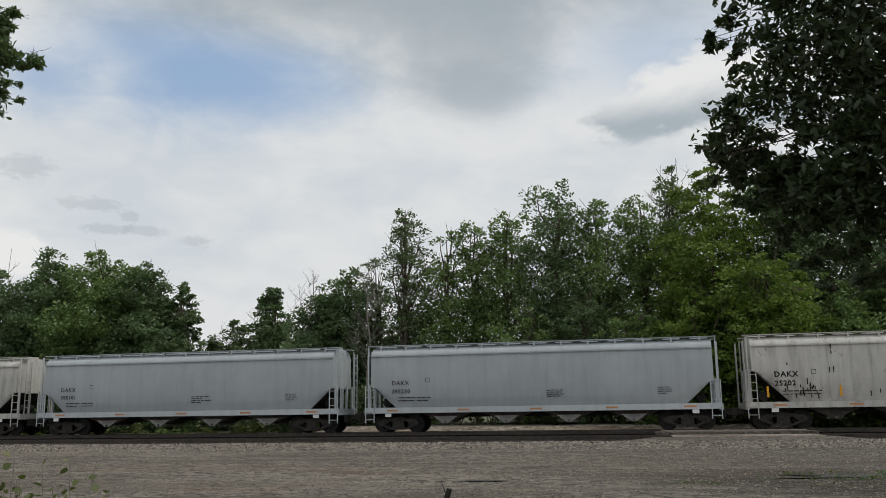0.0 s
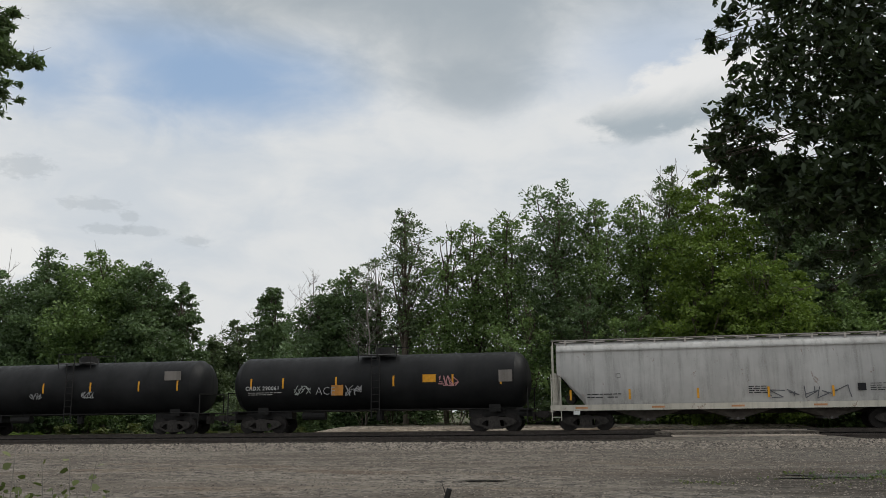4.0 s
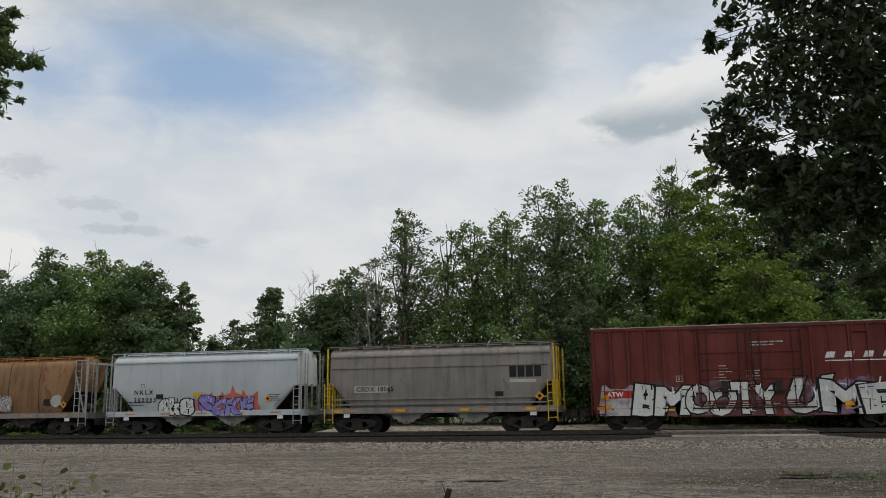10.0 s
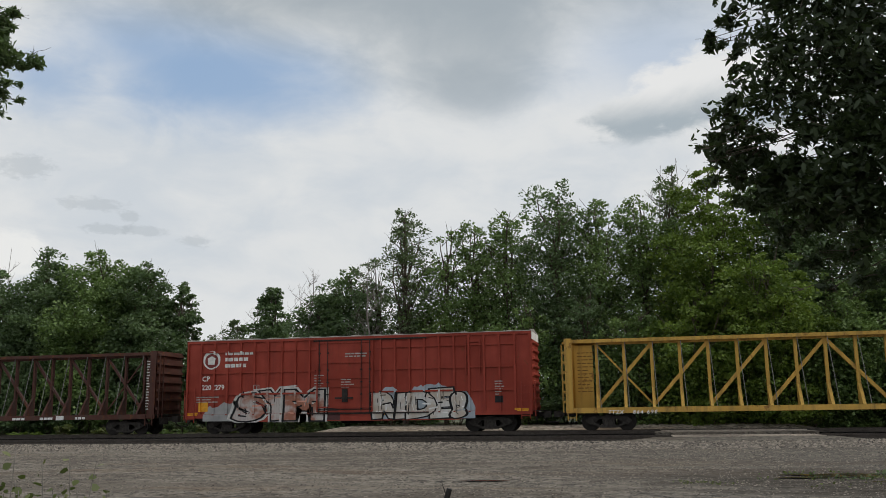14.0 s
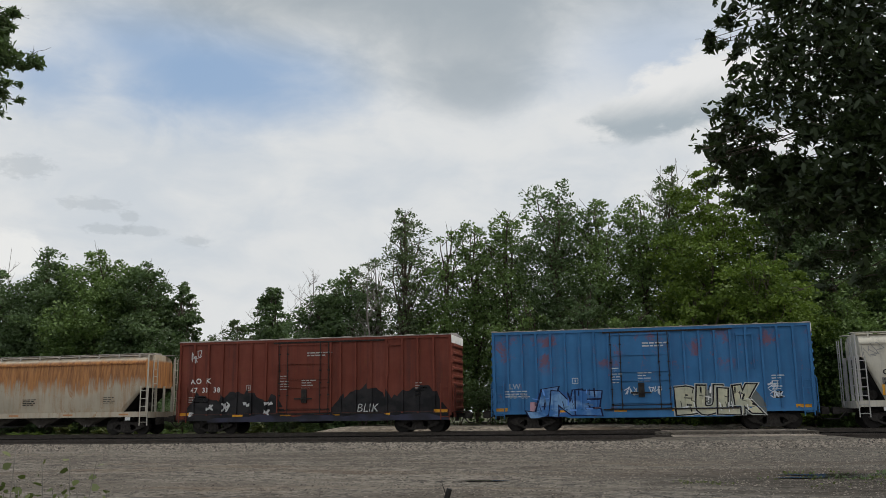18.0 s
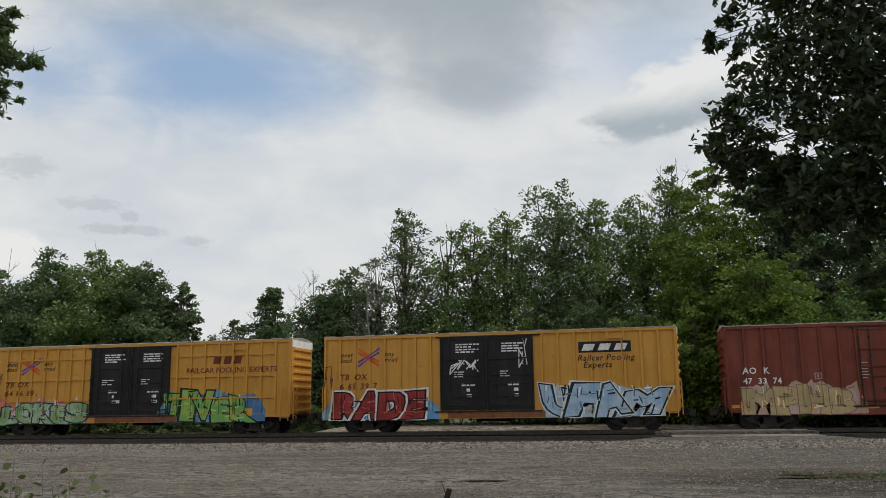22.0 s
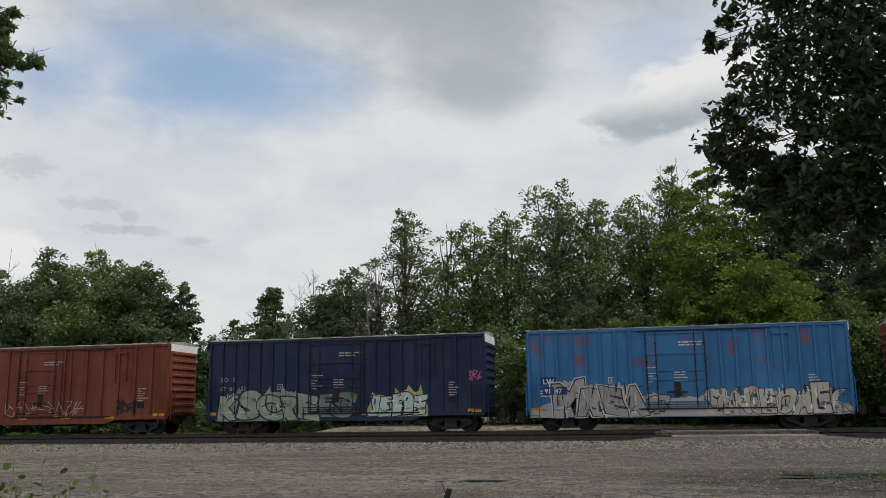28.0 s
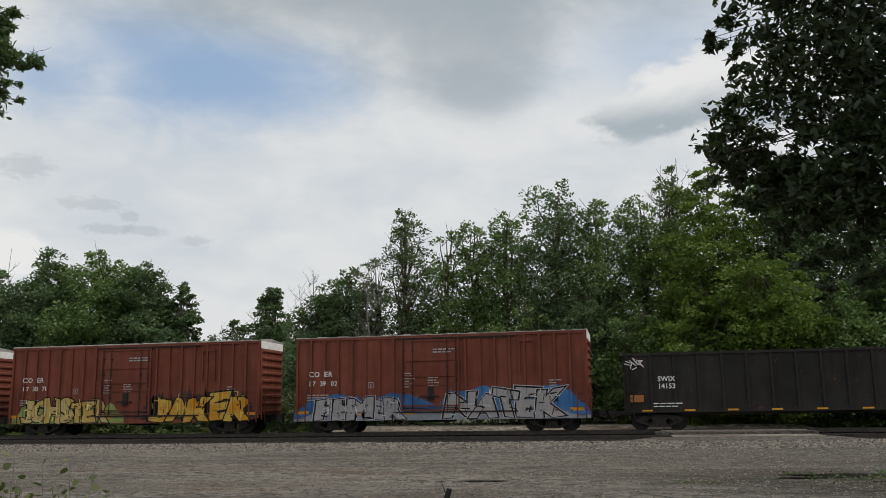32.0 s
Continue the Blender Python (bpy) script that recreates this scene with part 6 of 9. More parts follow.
for i in range(4):
    x = -L / 2 + 0.80 * L + i * 0.42
    b.slab([(x, 2.72), (x + 0.36, 2.72), (x + 0.36, 3.28), (x, 3.28)], Y - 0.002, Y)
    b.slab([(x + 0.13, 2.86), (x + 0.36, 2.86), (x + 0.36, 2.9), (x + 0.13, 2.9)], Y - 0.004, Y - 0.003)
part("word_mark", b, K_IN, car, "black block word mark")
placard(car, -L / 2 + 0.80 * L, 2.45, 1.35, 0.16, ink((0.5, 0.48, 0.45)), Y, "lettering_panel")
for i in range(4):
    placard(car, -L / 2 + 0.05 * L + i * 3.4, 1.05, 0.5, 0.14, MAT["yellow_tape"], -1.56, "reflector")
diamond(car, L / 2 - 0.08 * L, 1.75, 0.24, MAT["yellow_tape"], Y - 0.02)
placard(car, L / 2 - 0.26 * L, 1.75, 0.42, 0.26, K_IN, Y, "stencil_panel")


def side_data(car, L, y, mat, seed, marks=True):
    """The small stencils that every box car carries."""
    hl = L / 2
    data_bars(car, -hl + 0.7, 1.95, 3, 1.1, mat, y, 0.06, 0.13, seed)
    data_bars(car, -0.11 * L, 3.0, 6, 0.35, mat, y, 0.05, 0.14, seed + 1)
    data_bars(car, -0.03 * L, 2.75, 4, 0.5, mat, y - 0.075, 0.05, 0.13, seed + 2)
    data_bars(car, -0.05 * L + 0.6, eave_of(seed), 2, 1.2, mat, y - 0.075, 0.07, 0.14, seed + 3)
    data_bars(car, hl - 2.0, 2.5, 6, 0.35, mat, y, 0.05, 0.13, seed + 4)
    part("inspection_box", Geo().box(-hl + 4.1, -hl + 4.4, y, y + 0.003, 2.3, 2.33).box(-hl + 4.1, -hl + 4.4, y, y + 0.003, 2.57, 2.6).box(-hl + 4.1, -hl + 4.13, y, y + 0.003, 2.33, 2.57).box(-hl + 4.37, -hl + 4.4, y, y + 0.003, 2.33, 2.57).box(-hl + 4.22, -hl + 4.28, y, y + 0.003, 2.38, 2.52), mat, car)
    placard(car, hl - 2.0, 1.45, 0.42, 0.34, K_IN, y, "stencil_panel")
    placard(car, hl - 1.0, 1.0, 0.7, 0.16, MAT["yellow_tape"], y, "reflector")
    placard(car, -hl + 0.2, 1.0, 0.6, 0.16, MAT["yellow_tape"], y, "reflector")


def eave_of(seed):
    return 4.1 + 0.05 * (seed % 3)


def boxed(car, L, y, up, low, x, z, mat, size=0.38, spread=1.0, lean=0.0):
    letters(car, up, -L / 2 + x, z, size, mat, y, 0.02, lean, 1.1, spread, name="reporting_mark")
    letters(car, low, -L / 2 + x, z - 0.48, size * 0.92, mat, y, 0.02, lean, 1.1, spread, name="reporting_mark")


# maroon box car with block word mark
car, L, Y = boxcar(251.49, 267.2, MAT["maroon"], "maroon box car with white sprayed lettering along its foot", 5.0, door=(-2.75, 2.2), doors=2)
letters(car, "ATW", -L / 2 + 0.75, 1.62, 0.34, S_IN, Y - 0.01, 0.03, name="reporting_mark")
placard(car, -L / 2 + 0.6, 1.55, 1.8, 0.36, ink((0.42, 0.04, 0.03)), Y - 0.004, "paint_patch")
b = Geo()
for i in range(4):
    x = -L / 2 + 0.70 * L + i * 0.85
    b.sheet([(x, 3.3), (x + 0.42, 3.3), (x + 0.50, 3.58), (x + 0.12, 3.58)], Y)
part("word_mark", b, S_IN, car, "white slanted block word mark")
placard(car, -L / 2 + 0.70 * L, 3.14, 3.1, 0.05, S_IN, Y, "word_mark")
side_data(car, L, Y, S_SM, 51)
splash(car, L, Y, 0.02, 0.14, 0.70, 1.5, (0.30, 0.22, 0.28), 52, 0.3, colour2=(0.55, 0.52, 0.50))
splash(car, L, Y, 0.13, 0.55, 0.68, 1.55, (0.20, 0.13, 0.13), 53, 0.2, colour2=(0.10, 0.05, 0.05))
piece(car, L, Y - 0.02, "BMOOTY", 0.135, 0.56, 0.70, 1.52, (0.66, 0.68, 0.62), fill2=(0.70, 0.70, 0.68), seed=54, label="white and grey sprayed lettering with black outline")
splash(car, L, Y, 0.57, 0.985, 0.68, 1.5, (0.26, 0.17, 0.28), 55, 0.3, colour2=(0.14, 0.07, 0.08))
piece(car, L, Y - 0.02, "UMEK", 0.60, 0.975, 0.70, 1.72, (0.70, 0.69, 0.64), fill2=(0.55, 0.58, 0.58), seed=56, wild=1.5, label="white sprayed lettering with violet edge")
for fx, fz, fw in ((0.03, 1.5, 0.34), (0.03, 1.05, 0.42), (0.925, 1.4, 0.42), (0.97, 1.35, 0.40), (0.745, 1.05, 0.40)):
    placard(car, -L / 2 + fx * L, fz, fw, 0.22, MAT["yellow_tape"], Y - 0.03, "notice")

car, L, Y = two_bay(268.85, 280.5, "UNPX", "320331", "pale silver two-bay covered hopper with a black block word mark", True, 19)
placard(car, -L / 2 + 0.46 * L, 1.75, 0.55, 0.34, ink((0.62, 0.34, 0.04)), Y, "paint_patch", "orange patch")
scribble(car, -L / 2 + 0.30 * L, 1.45, 0.9, 0.4, BLACK, Y, 54, 3, 0.03)
scribble(car, -L / 2 + 0.54 * L, 1.45, 0.8, 0.25, BLACK, Y, 55, 3, 0.02)

# centerbeams
car, L = centerbeam(281.86, 304.3, MAT["beam_red"], "rust-red empty centerbeam flat car", 4.58)
data_bars(car, -L / 2 + 2.3, 0.86, 1, 2.0, S_IN, -1.485, 0.14, 0.2, 56)
placard(car, L / 2 - 5.8, 0.82, 0.5, 0.26, S_IN, -1.49, "stencil_panel")
data_bars(car, -L / 2 + 0.55, 4.0, 16, 0.8, S_IN, -0.085, 0.05, 0.17, 57)
car, L = centerbeam(306.39, 329.0, MAT["beam_dark"], "dark maroon empty centerbeam flat car with white notices", 4.62, bays=16, heavy=0.11)
for k, f in enumerate((0.13, 0.19, 0.24, 0.30, 0.45, 0.52, 0.60, 0.68, 0.78)):
    data_bars(car, -L / 2 + f * L, 0.88, 1, 0.6, S_IN, -1.485, 0.13, 0.2, 58 + k)
data_bars(car, -L / 2 + 0.6, 4.1, 18, 0.7, S_IN, -0.085, 0.06, 0.16, 70)
data_bars(car, L / 2 - 1.45, 4.1, 18, 0.7, S_IN, -0.085, 0.06, 0.16, 71)
placard(car, L / 2 - 6.2, 0.85, 0.5, 0.24, S_IN, -1.49, "stencil_panel")

# long red box car with a round white crest
car, L, Y = boxcar(330.78, 350.1, MAT["action_red"], "long faded red box car with a round white crest", 5.05, posts=24, door=(-1.95, 1.2), doors=1, grid=(4.45, 3.30, 2.12))
hl = L / 2
b = Geo()
b.sheet(blob(random.Random(1), -hl + 1.55, 4.0, 0.52, 0.52, 20, 0.02), Y)
part("crest", b, S_IN, car, "round white crest")
b = Geo()
b.sheet(blob(random.Random(1), -hl + 1.55, 3.95, 0.40, 0.40, 20, 0.02), Y - 0.002)
part("crest", b, ink((0.20, 0.045, 0.04)), car)
b = Geo()
b.sheet([(-hl + 1.33, 3.75), (-hl + 1.77, 3.75), (-hl + 1.8, 4.1), (-hl + 1.55, 4.22), (-hl + 1.3, 4.1)], Y - 0.004)
part("crest", b, S_IN, car)
for i in range(3):
    data_bars(car, -hl + 2.35, 4.25 - i * 0.34, 1, 1.5 - 0.15 * i, S_IN, Y, 0.19, 0.3, 72 + i, "word_mark")
letters(car, "CP", -hl + 1.0, 2.85, 0.38, S_IN, Y, 0.02, name="reporting_mark")
letters(car, "220  279", -hl + 1.0, 2.38, 0.38, S_IN, Y, 0.02, name="reporting_mark")
side_data(car, L, Y, S_SM, 75)
splash(car, L, Y, 0.06, 0.20, 0.68, 0.95, (0.36, 0.36, 0.36), 76, 0.25)
splash(car, L, Y, 0.36, 0.47, 0.68, 0.85, (0.12, 0.05, 0.05), 77, 0.3)
piece(car, L, Y - 0.02, "SYM", 0.165, 0.41, 0.66, 1.66, (0.36, 0.15, 0.10), fill2=(0.52, 0.48, 0.46), halo=(0.55, 0.54, 0.52), bold=0.09, seed=78, label="brown and silver sprayed letters with black edge")
splash(car, L, Y, 0.56, 0.845, 0.68, 1.6, (0.40, 0.46, 0.52), 79, 0.25)
piece(car, L, Y - 0.02, "RIDE!", 0.567, 0.815, 0.70, 1.5, (0.62, 0.61, 0.59), fill2=(0.52, 0.45, 0.38), seed=80, bold=0.07, label="silver sprayed lettering with black edge")
placard(car, -hl + 0.85, 1.2, 0.55, 0.5, MAT["yellow_tape"], Y, "notice", "yellow notice patch")

car, L = centerbeam(351.63, 374.25, MAT["beam_yellow"], "yellow empty centerbeam flat car with heavy diagonal posts", 4.58, heavy=0.15, bays=14)
letters(car, "TTZX", -L / 2 + 2.1, 0.80, 0.26, S_IN, -1.49, 0.02, 0.2, 1.2, name="reporting_mark")
letters(car, "864 690", -L / 2 + 3.3, 0.80, 0.26, S_IN, -1.49, 0.02, 0.2, 1.4, name="reporting_mark")
data_bars(car, L / 2 - 6.3, 0.80, 1, 0.9, S_IN, -1.49, 0.16, 0.2, 78, "word_mark")
data_bars(car, -L / 2 + 0.6, 3.9, 12, 0.75, ink((0.2, 0.11, 0.03)), -0.085, 0.05, 0.18, 79)
data_bars(car, L / 2 - 1.45, 3.9, 12, 0.75, ink((0.2, 0.11, 0.03)), -0.085, 0.05, 0.18, 80)

car, L, R = tank_car(375.42, 394.6, "black tank car with orange strips and white and red lettering", (-0.46, -0.3, -0.1, 0.12, 0.30, 0.46))
letters(car, "UTLX", -L / 2 + 1.9, 2.25, 0.40, S_IN, -R - 0.035, 0.03, 0, 1.3, name="reporting_mark")
letters(car, "958", -L / 2 + 3.4, 2.25, 0.40, ink((0.55, 0.12, 0.05)), -R - 0.035, 0.03, 0, 1.3, name="reporting_mark")
data_bars(car, -L / 2 + 1.9, 2.05, 2, 1.4, S_IN, -R - 0.02, 0.035, 0.1, 81)
part("data_panel", Geo().box(L / 2 - 3.0, L / 2 - 2.1, -R - 0.035, -R - 0.03, 2.3, 2.7), MAT["stone_grey"], car)

car, L, Y = hopper(395.99, 411.3, MAT["cream_white"], "cream-white covered hopper with thin black tags", bays=3, cut=1.2, cut_z=2.7, rail_mat=MAT["off_white"], sill_mat=MAT["cream_white"], bay_mat=MAT["dark_bay"], hatches=12)
mark(car, L, Y, "DME", "521060", 0.09, 2.6, K_IN, 0.38, bold=0.03)
hopper_extras(car, L, Y, K_IN, 26)
scribble(car, -L / 2 + 0.42 * L, 1.75, 1.5, 0.55, BLACK, Y, 82, 4, 0.02)
scribble(car, -L / 2 + 0.57 * L, 1.75, 1.4, 0.5, BLACK, Y, 83, 4, 0.02)
scribble(car, -L / 2 + 0.13 * L, 1.4, 1.2, 0.4, BLACK, Y, 84, 4, 0.018)
posts_of_tape(car, L, (0.07, 0.2, 0.76, 0.93), Y)

car, L, Y = hopper(412.76, 430.0, MAT["rust_white"], "white covered hopper heavily streaked with orange rust", bays=4, cut=1.35, cut_z=2.6, rail_mat=MAT["cream_white"], sill_mat=MAT["rust_white"], bay_mat=MAT["dark_bay"], hatches=13, hatch_mat=MAT["galv_roof"])
mark(car, L, Y, "SHPX", "455356", 0.10, 2.55, K_IN, 0.38, bold=0.03)
hopper_extras(car, L, Y, K_IN, 27)
# brown box car with black sprayed lettering
car, L, Y = boxcar(431.6, 447.2, MAT["brown"], "brown box car with black sprayed lettering along its foot", 5.0)
boxed(car, L, Y, "AO  K", "47  33  38", 0.8, 2.72, S_IN, 0.42)
side_data(car, L, Y, S_SM, 86)
splash(car, L, Y - 0.012, 0.035, 0.41, 0.70, 1.35, (0.012, 0.012, 0.014), 87, 0.30, 4, colour2=(0.03, 0.028, 0.03), label="black sprayed lettering with ragged edge")
splash(car, L, Y - 0.012, 0.57, 0.985, 0.70, 1.42, (0.012, 0.012, 0.014), 88, 0.30, 5, colour2=(0.03, 0.028, 0.03), label="black sprayed lettering with ragged edge")
splash(car, L, Y - 0.016, 0.12, 0.99, 0.62, 0.32, (0.045, 0.045, 0.075), 89, 0.3, colour2=(0.03, 0.03, 0.04))
for fx, fz, fw, fh in ((0.115, 1.25, 0.35, 0.3), (0.175, 1.2, 0.42, 0.5), (0.255, 1.45, 0.32, 0.22), (0.335, 1.5, 0.4, 0.16), (0.33, 1.0, 0.3, 0.25), (0.05, 0.95, 0.25, 0.2)):
    scribble(car, -L / 2 + fx * L, fz, fw, fh, (0.6, 0.6, 0.6), Y - 0.03, int(fx * 1000), 2, 0.035)
letters(car, "BLIK", -L / 2 + 0.665 * L, 1.08, 0.62, ink((0.6, 0.6, 0.6)), Y - 0.03, -0.012, 0.2, name="tag")
scribble(car, -L / 2 + 0.055 * L, 3.8, 0.5, 0.8, (0.6, 0.6, 0.6), Y, 91, 2, 0.02)

# blue box car
car, L, Y = boxcar(449.22, 464.8, MAT["blue"], "faded blue box car with rust-pink ghost letters and sprayed pieces", 5.0, posts=21)
letters(car, "LW", -L / 2 + 0.9, 2.1, 0.38, ink((0.3, 0.36, 0.45)), Y, 0.02, name="reporting_mark")
letters(car, "90  86", -L / 2 + 0.9, 1.62, 0.38, ink((0.3, 0.36, 0.45)), Y, 0.02, name="reporting_mark")
side_data(car, L, Y, ink((0.5, 0.55, 0.6)), 92)
rng = random.Random(93)
b = Geo()
for i in range(40):
    b.sheet(blob(rng, -L / 2 + 0.5 + (i % 10) * 0.62 + rng.uniform(-0.25, 0.25), 3.72 + rng.uniform(-0.4, 0.4), rng.uniform(0.05, 0.2), rng.uniform(0.08, 0.3), 12, 0.5), -1.483 - i * 0.0002)
part("ghost_lettering", b, ink((0.19, 0.115, 0.19)), car, "rust-pink ghost of old lettering")
splash(car, L, Y, 0.125, 0.345, 0.70, 1.15, (0.03, 0.12, 0.38), 94, 0.15, colour2=(0.05, 0.16, 0.42))
piece(car, L, Y - 0.02, "JNE", 0.13, 0.345, 0.70, 1.42, (0.05, 0.17, 0.44), (0.008, 0.012, 0.05), (0.22, 0.40, 0.66), bold=0.075, edge=0.03, seed=95, wild=1.3, label="blue bubble lettering with dark edge")
for fx in (0.122, 0.325):
    splash(car, L, Y - 0.03, fx, fx + 0.025, 0.70, 0.75, (0.62, 0.38, 0.44), 96, 0.1, label="pale pink sprayed end of the lettering")
splash(car, L, Y, 0.585, 0.85, 0.70, 1.25, (0.16, 0.18, 0.18), 97, 0.15)
piece(car, L, Y - 0.02, "BULK", 0.59, 0.83, 0.72, 1.42, (0.62, 0.60, 0.44), fill2=(0.46, 0.46, 0.36), halo=(0.5, 0.52, 0.5), rim=0.025, bold=0.085, seed=98, label="cream sprayed lettering with dark outline")
for fx, fz in ((0.43, 1.7), (0.505, 1.7), (0.86, 1.85), (0.865, 1.45)):
    scribble(car, -L / 2 + fx * L, fz, 0.6, 0.4, (0.55, 0.6, 0.66), Y - 0.03, int(fx * 1000), 3, 0.02)

car, L, Y = hopper(466.42, 478.0, MAT["cream_white"], "cream-white two-bay covered hopper with curved end cut-outs", bays=2, cut=0.95, cut_z=3.3, rail_mat=MAT["off_white"], sill_mat=MAT["cream_white"], bay_mat=MAT["dark_bay"], hatches=9, eave=4.29)
letters(car, "GAMX", -L / 2 + 1.3, 2.45, 0.36, K_IN, Y - 0.006, 0.03, name="reporting_mark")
letters(car, "20377", -L / 2 + 1.3, 2.02, 0.36, K_IN, Y - 0.006, 0.03, name="reporting_mark")
placard(car, -L / 2 + 1.25, 1.95, 1.05, 0.38, ink((0.18, 0.17, 0.16)), Y, "paint_patch")
posts_of_tape(car, L, (0.11, 0.31, 0.48, 0.65, 0.87), Y)
placard(car, L / 2 - 3.3, 1.6, 0.42, 0.28, K_IN, Y, "stencil_panel")
scribble(car, -L / 2 + 0.5, 3.3, 1.0, 0.7, (0.3, 0.3, 0.3), Y, 97, 3, 0.015)

# yellow box cars with black doors
INDIGO = ink((0.06, 0.06, 0.30))
TAN_INK = ink((0.15, 0.035, 0.02))


def yellow_car(left, right, low, label, new_mark, seed):
    car, L, Y = boxcar(left, right, MAT["yellow"], label, 5.02, posts=22, door=(-0.152 * L_OF(left, right), 0.112 * L_OF(left, right)), doors=2, door_mat=MAT["door_black"], sill=0.66, grid=() if new_mark else (4.28, 3.12, 1.95))
    hl = L / 2
    # crossed-rails emblem in orange and blue
    cx, cz = -hl + 2.55, 3.85
    for k, (m, sgn) in enumerate(((ink((0.62, 0.12, 0.03)), 1), (INDIGO, -1))):
        b = Geo()
        for o in (-0.11, 0.11):
            b.slab([(cx - 0.58, cz + sgn * 0.36 + o), (cx - 0.05, cz + o * 0.6), (cx + 0.58, cz - sgn * 0.36 + o), (cx + 0.58, cz - sgn * 0.36 + o + 0.12), (cx + 0.05, cz + 0.12 + o * 0.6), (cx - 0.58, cz + sgn * 0.36 + o + 0.12)], Y - 0.004 - 0.004 * k, Y - 0.001 - 0.004 * k)
        part("emblem", b, m, car, "crossed orange and blue rail emblem" if not k else "")
    for w, x in (("next\nload", 1.0), ("any\nroad", 3.45)):
        letters(car, w, -hl + x, 3.95, 0.34, K_IN, Y, 0.01, 0.2, 1.05, name="slogan")
    letters(car, "TB  OX", -hl + 0.95, 2.75, 0.42, TAN_INK, Y, 0.025, 0.2, 1.1, name="reporting_mark")
    letters(car, low, -hl + 0.95, 2.25, 0.44, TAN_INK if low != "664 552" else S_IN, Y - 0.006, 0.02, 0.1, 1.2, name="reporting_mark")
    if low == "664 552":
        placard(car, -hl + 0.85, 2.18, 1.9, 0.42, K_IN, Y, "lettering_panel")
    for i, x in enumerate((-0.085 * L, 0.045 * L)):
        if i or low != "66 00 58":
            data_bars(car, x - 0.4, 4.4, 4, 1.1, S_IN, Y - 0.078, 0.07, 0.13, seed + i)
        data_bars(car, x - 0.1, 2.3, 3, 0.5, S_IN, Y - 0.078, 0.16, 0.28, seed + 4 + i)
        data_bars(car, x - 0.5, 3.0, 3, 0.4, S_IN, Y - 0.078, 0.05, 0.12, seed + 8 + i)
    if new_mark:
        letters(car, "Railcar Pooling\n  Experts", 0.62 * L - hl + 2.05, 3.45, 0.42, K_IN, Y, 0.012, 0.2, 1.1, name="slogan")
        placard(car, hl - 4.9, 3.85, 2.6, 0.55, K_IN, Y, "word_mark", "black word mark panel")
        b = Geo()
        for i in range(3):
            x = hl - 4.75 + i * 0.8
            b.sheet([(x, 3.95), (x + 0.55, 3.95), (x + 0.70, 4.28), (x + 0.15, 4.28)], Y - 0.008)
        part("word_mark", b, S_IN, car)
    else:
        letters(car, "RAILCAR POOLING EXPERTS", hl - 6.3, 3.30, 0.42, TAN_INK, Y, 0.012, 0.0, 1.0, name="slogan")
        b = Geo()
        for i in range(3):
            x = hl - 4.7 + i * 0.62
            b.sheet([(x, 3.78), (x + 0.42, 3.78), (x + 0.50, 4.18), (x + 0.08, 4.18)], Y - 0.001 * i)
        part("word_mark", b, TAN_INK, car, "red-brown block word mark")
    placard(car, hl - 2.9, 0.95, 0.6, 0.4, MAT["yellow_tape"], Y, "notice")
    # deep rust-brown sill under the doors
    part("sill_band", Geo().box(-0.13 * L, 0.14 * L, -1.56, -1.535, 0.7, 1.0), MAT["rust_deck"], car)
    scribble(car, -hl + 0.15, 2.3, 0.5, 1.2, (0.12, 0.05, 0.04), Y - 0.01, seed + 50, 2, 0.02)
    return car, L, Y


def L_OF(left, right):
    return right - left


car, L, Y = yellow_car(479.45, 498.1, "664 552", "yellow box car with black doors and teal sprayed lettering", False, 100)
splash(car, L, Y, 0.012, 0.475, 0.66, 1.36, (0.03, 0.25, 0.25), 101, 0.2, 6, colour2=(0.05, 0.36, 0.34), label="teal sprayed cloud")
piece(car, L, Y - 0.02, "KOZE", 0.055, 0.215, 0.68, 1.42, (0.05, 0.36, 0.34), (0.012, 0.03, 0.035), (0.10, 0.46, 0.42), bold=0.06, seed=102, wild=1.4, label="teal sprayed lettering with dark outline")
piece(car, L, Y - 0.02, "FONE", 0.215, 0.36, 0.68, 1.42, (0.05, 0.36, 0.34), (0.012, 0.03, 0.035), (0.10, 0.46, 0.42), bold=0.06, seed=103, wild=1.4, label="teal sprayed lettering with dark outline")
piece(car, L, Y - 0.02, "MEK", 0.36, 0.47, 0.95, 1.28, (0.05, 0.36, 0.34), (0.012, 0.03, 0.035), (0.10, 0.46, 0.42), bold=0.06, seed=104, wild=1.4, label="teal sprayed lettering with dark outline")
splash(car, L, Y, 0.60, 0.93, 0.68, 1.75, (0.72, 0.34, 0.16), 105, 0.12, colour2=(0.62, 0.22, 0.30), label="pink and orange sprayed cloud", brushy=0.45)
piece(car, L, Y - 0.02, "N", 0.625, 0.745, 0.68, 1.60, (0.74, 0.64, 0.68), bold=0.10, edge=0.04, seed=106, wild=0.6, label="fat pale pink sprayed letter with black edge")
piece(car, L, Y - 0.026, "S", 0.735, 0.815, 0.70, 1.66, (0.40, 0.46, 0.02), fill2=(0.46, 0.50, 0.04), bold=0.10, edge=0.04, seed=107, wild=0.6, label="fat lime sprayed letter with black edge")
piece(car, L, Y - 0.02, "B", 0.81, 0.90, 0.68, 1.60, (0.74, 0.64, 0.68), bold=0.10, edge=0.04, seed=108, wild=0.6, label="fat pale pink sprayed letter with black edge")
car, L, Y = yellow_car(499.85, 518.6, "66 00 58", "yellow box car with black doors and orange sprayed lettering", True, 140)
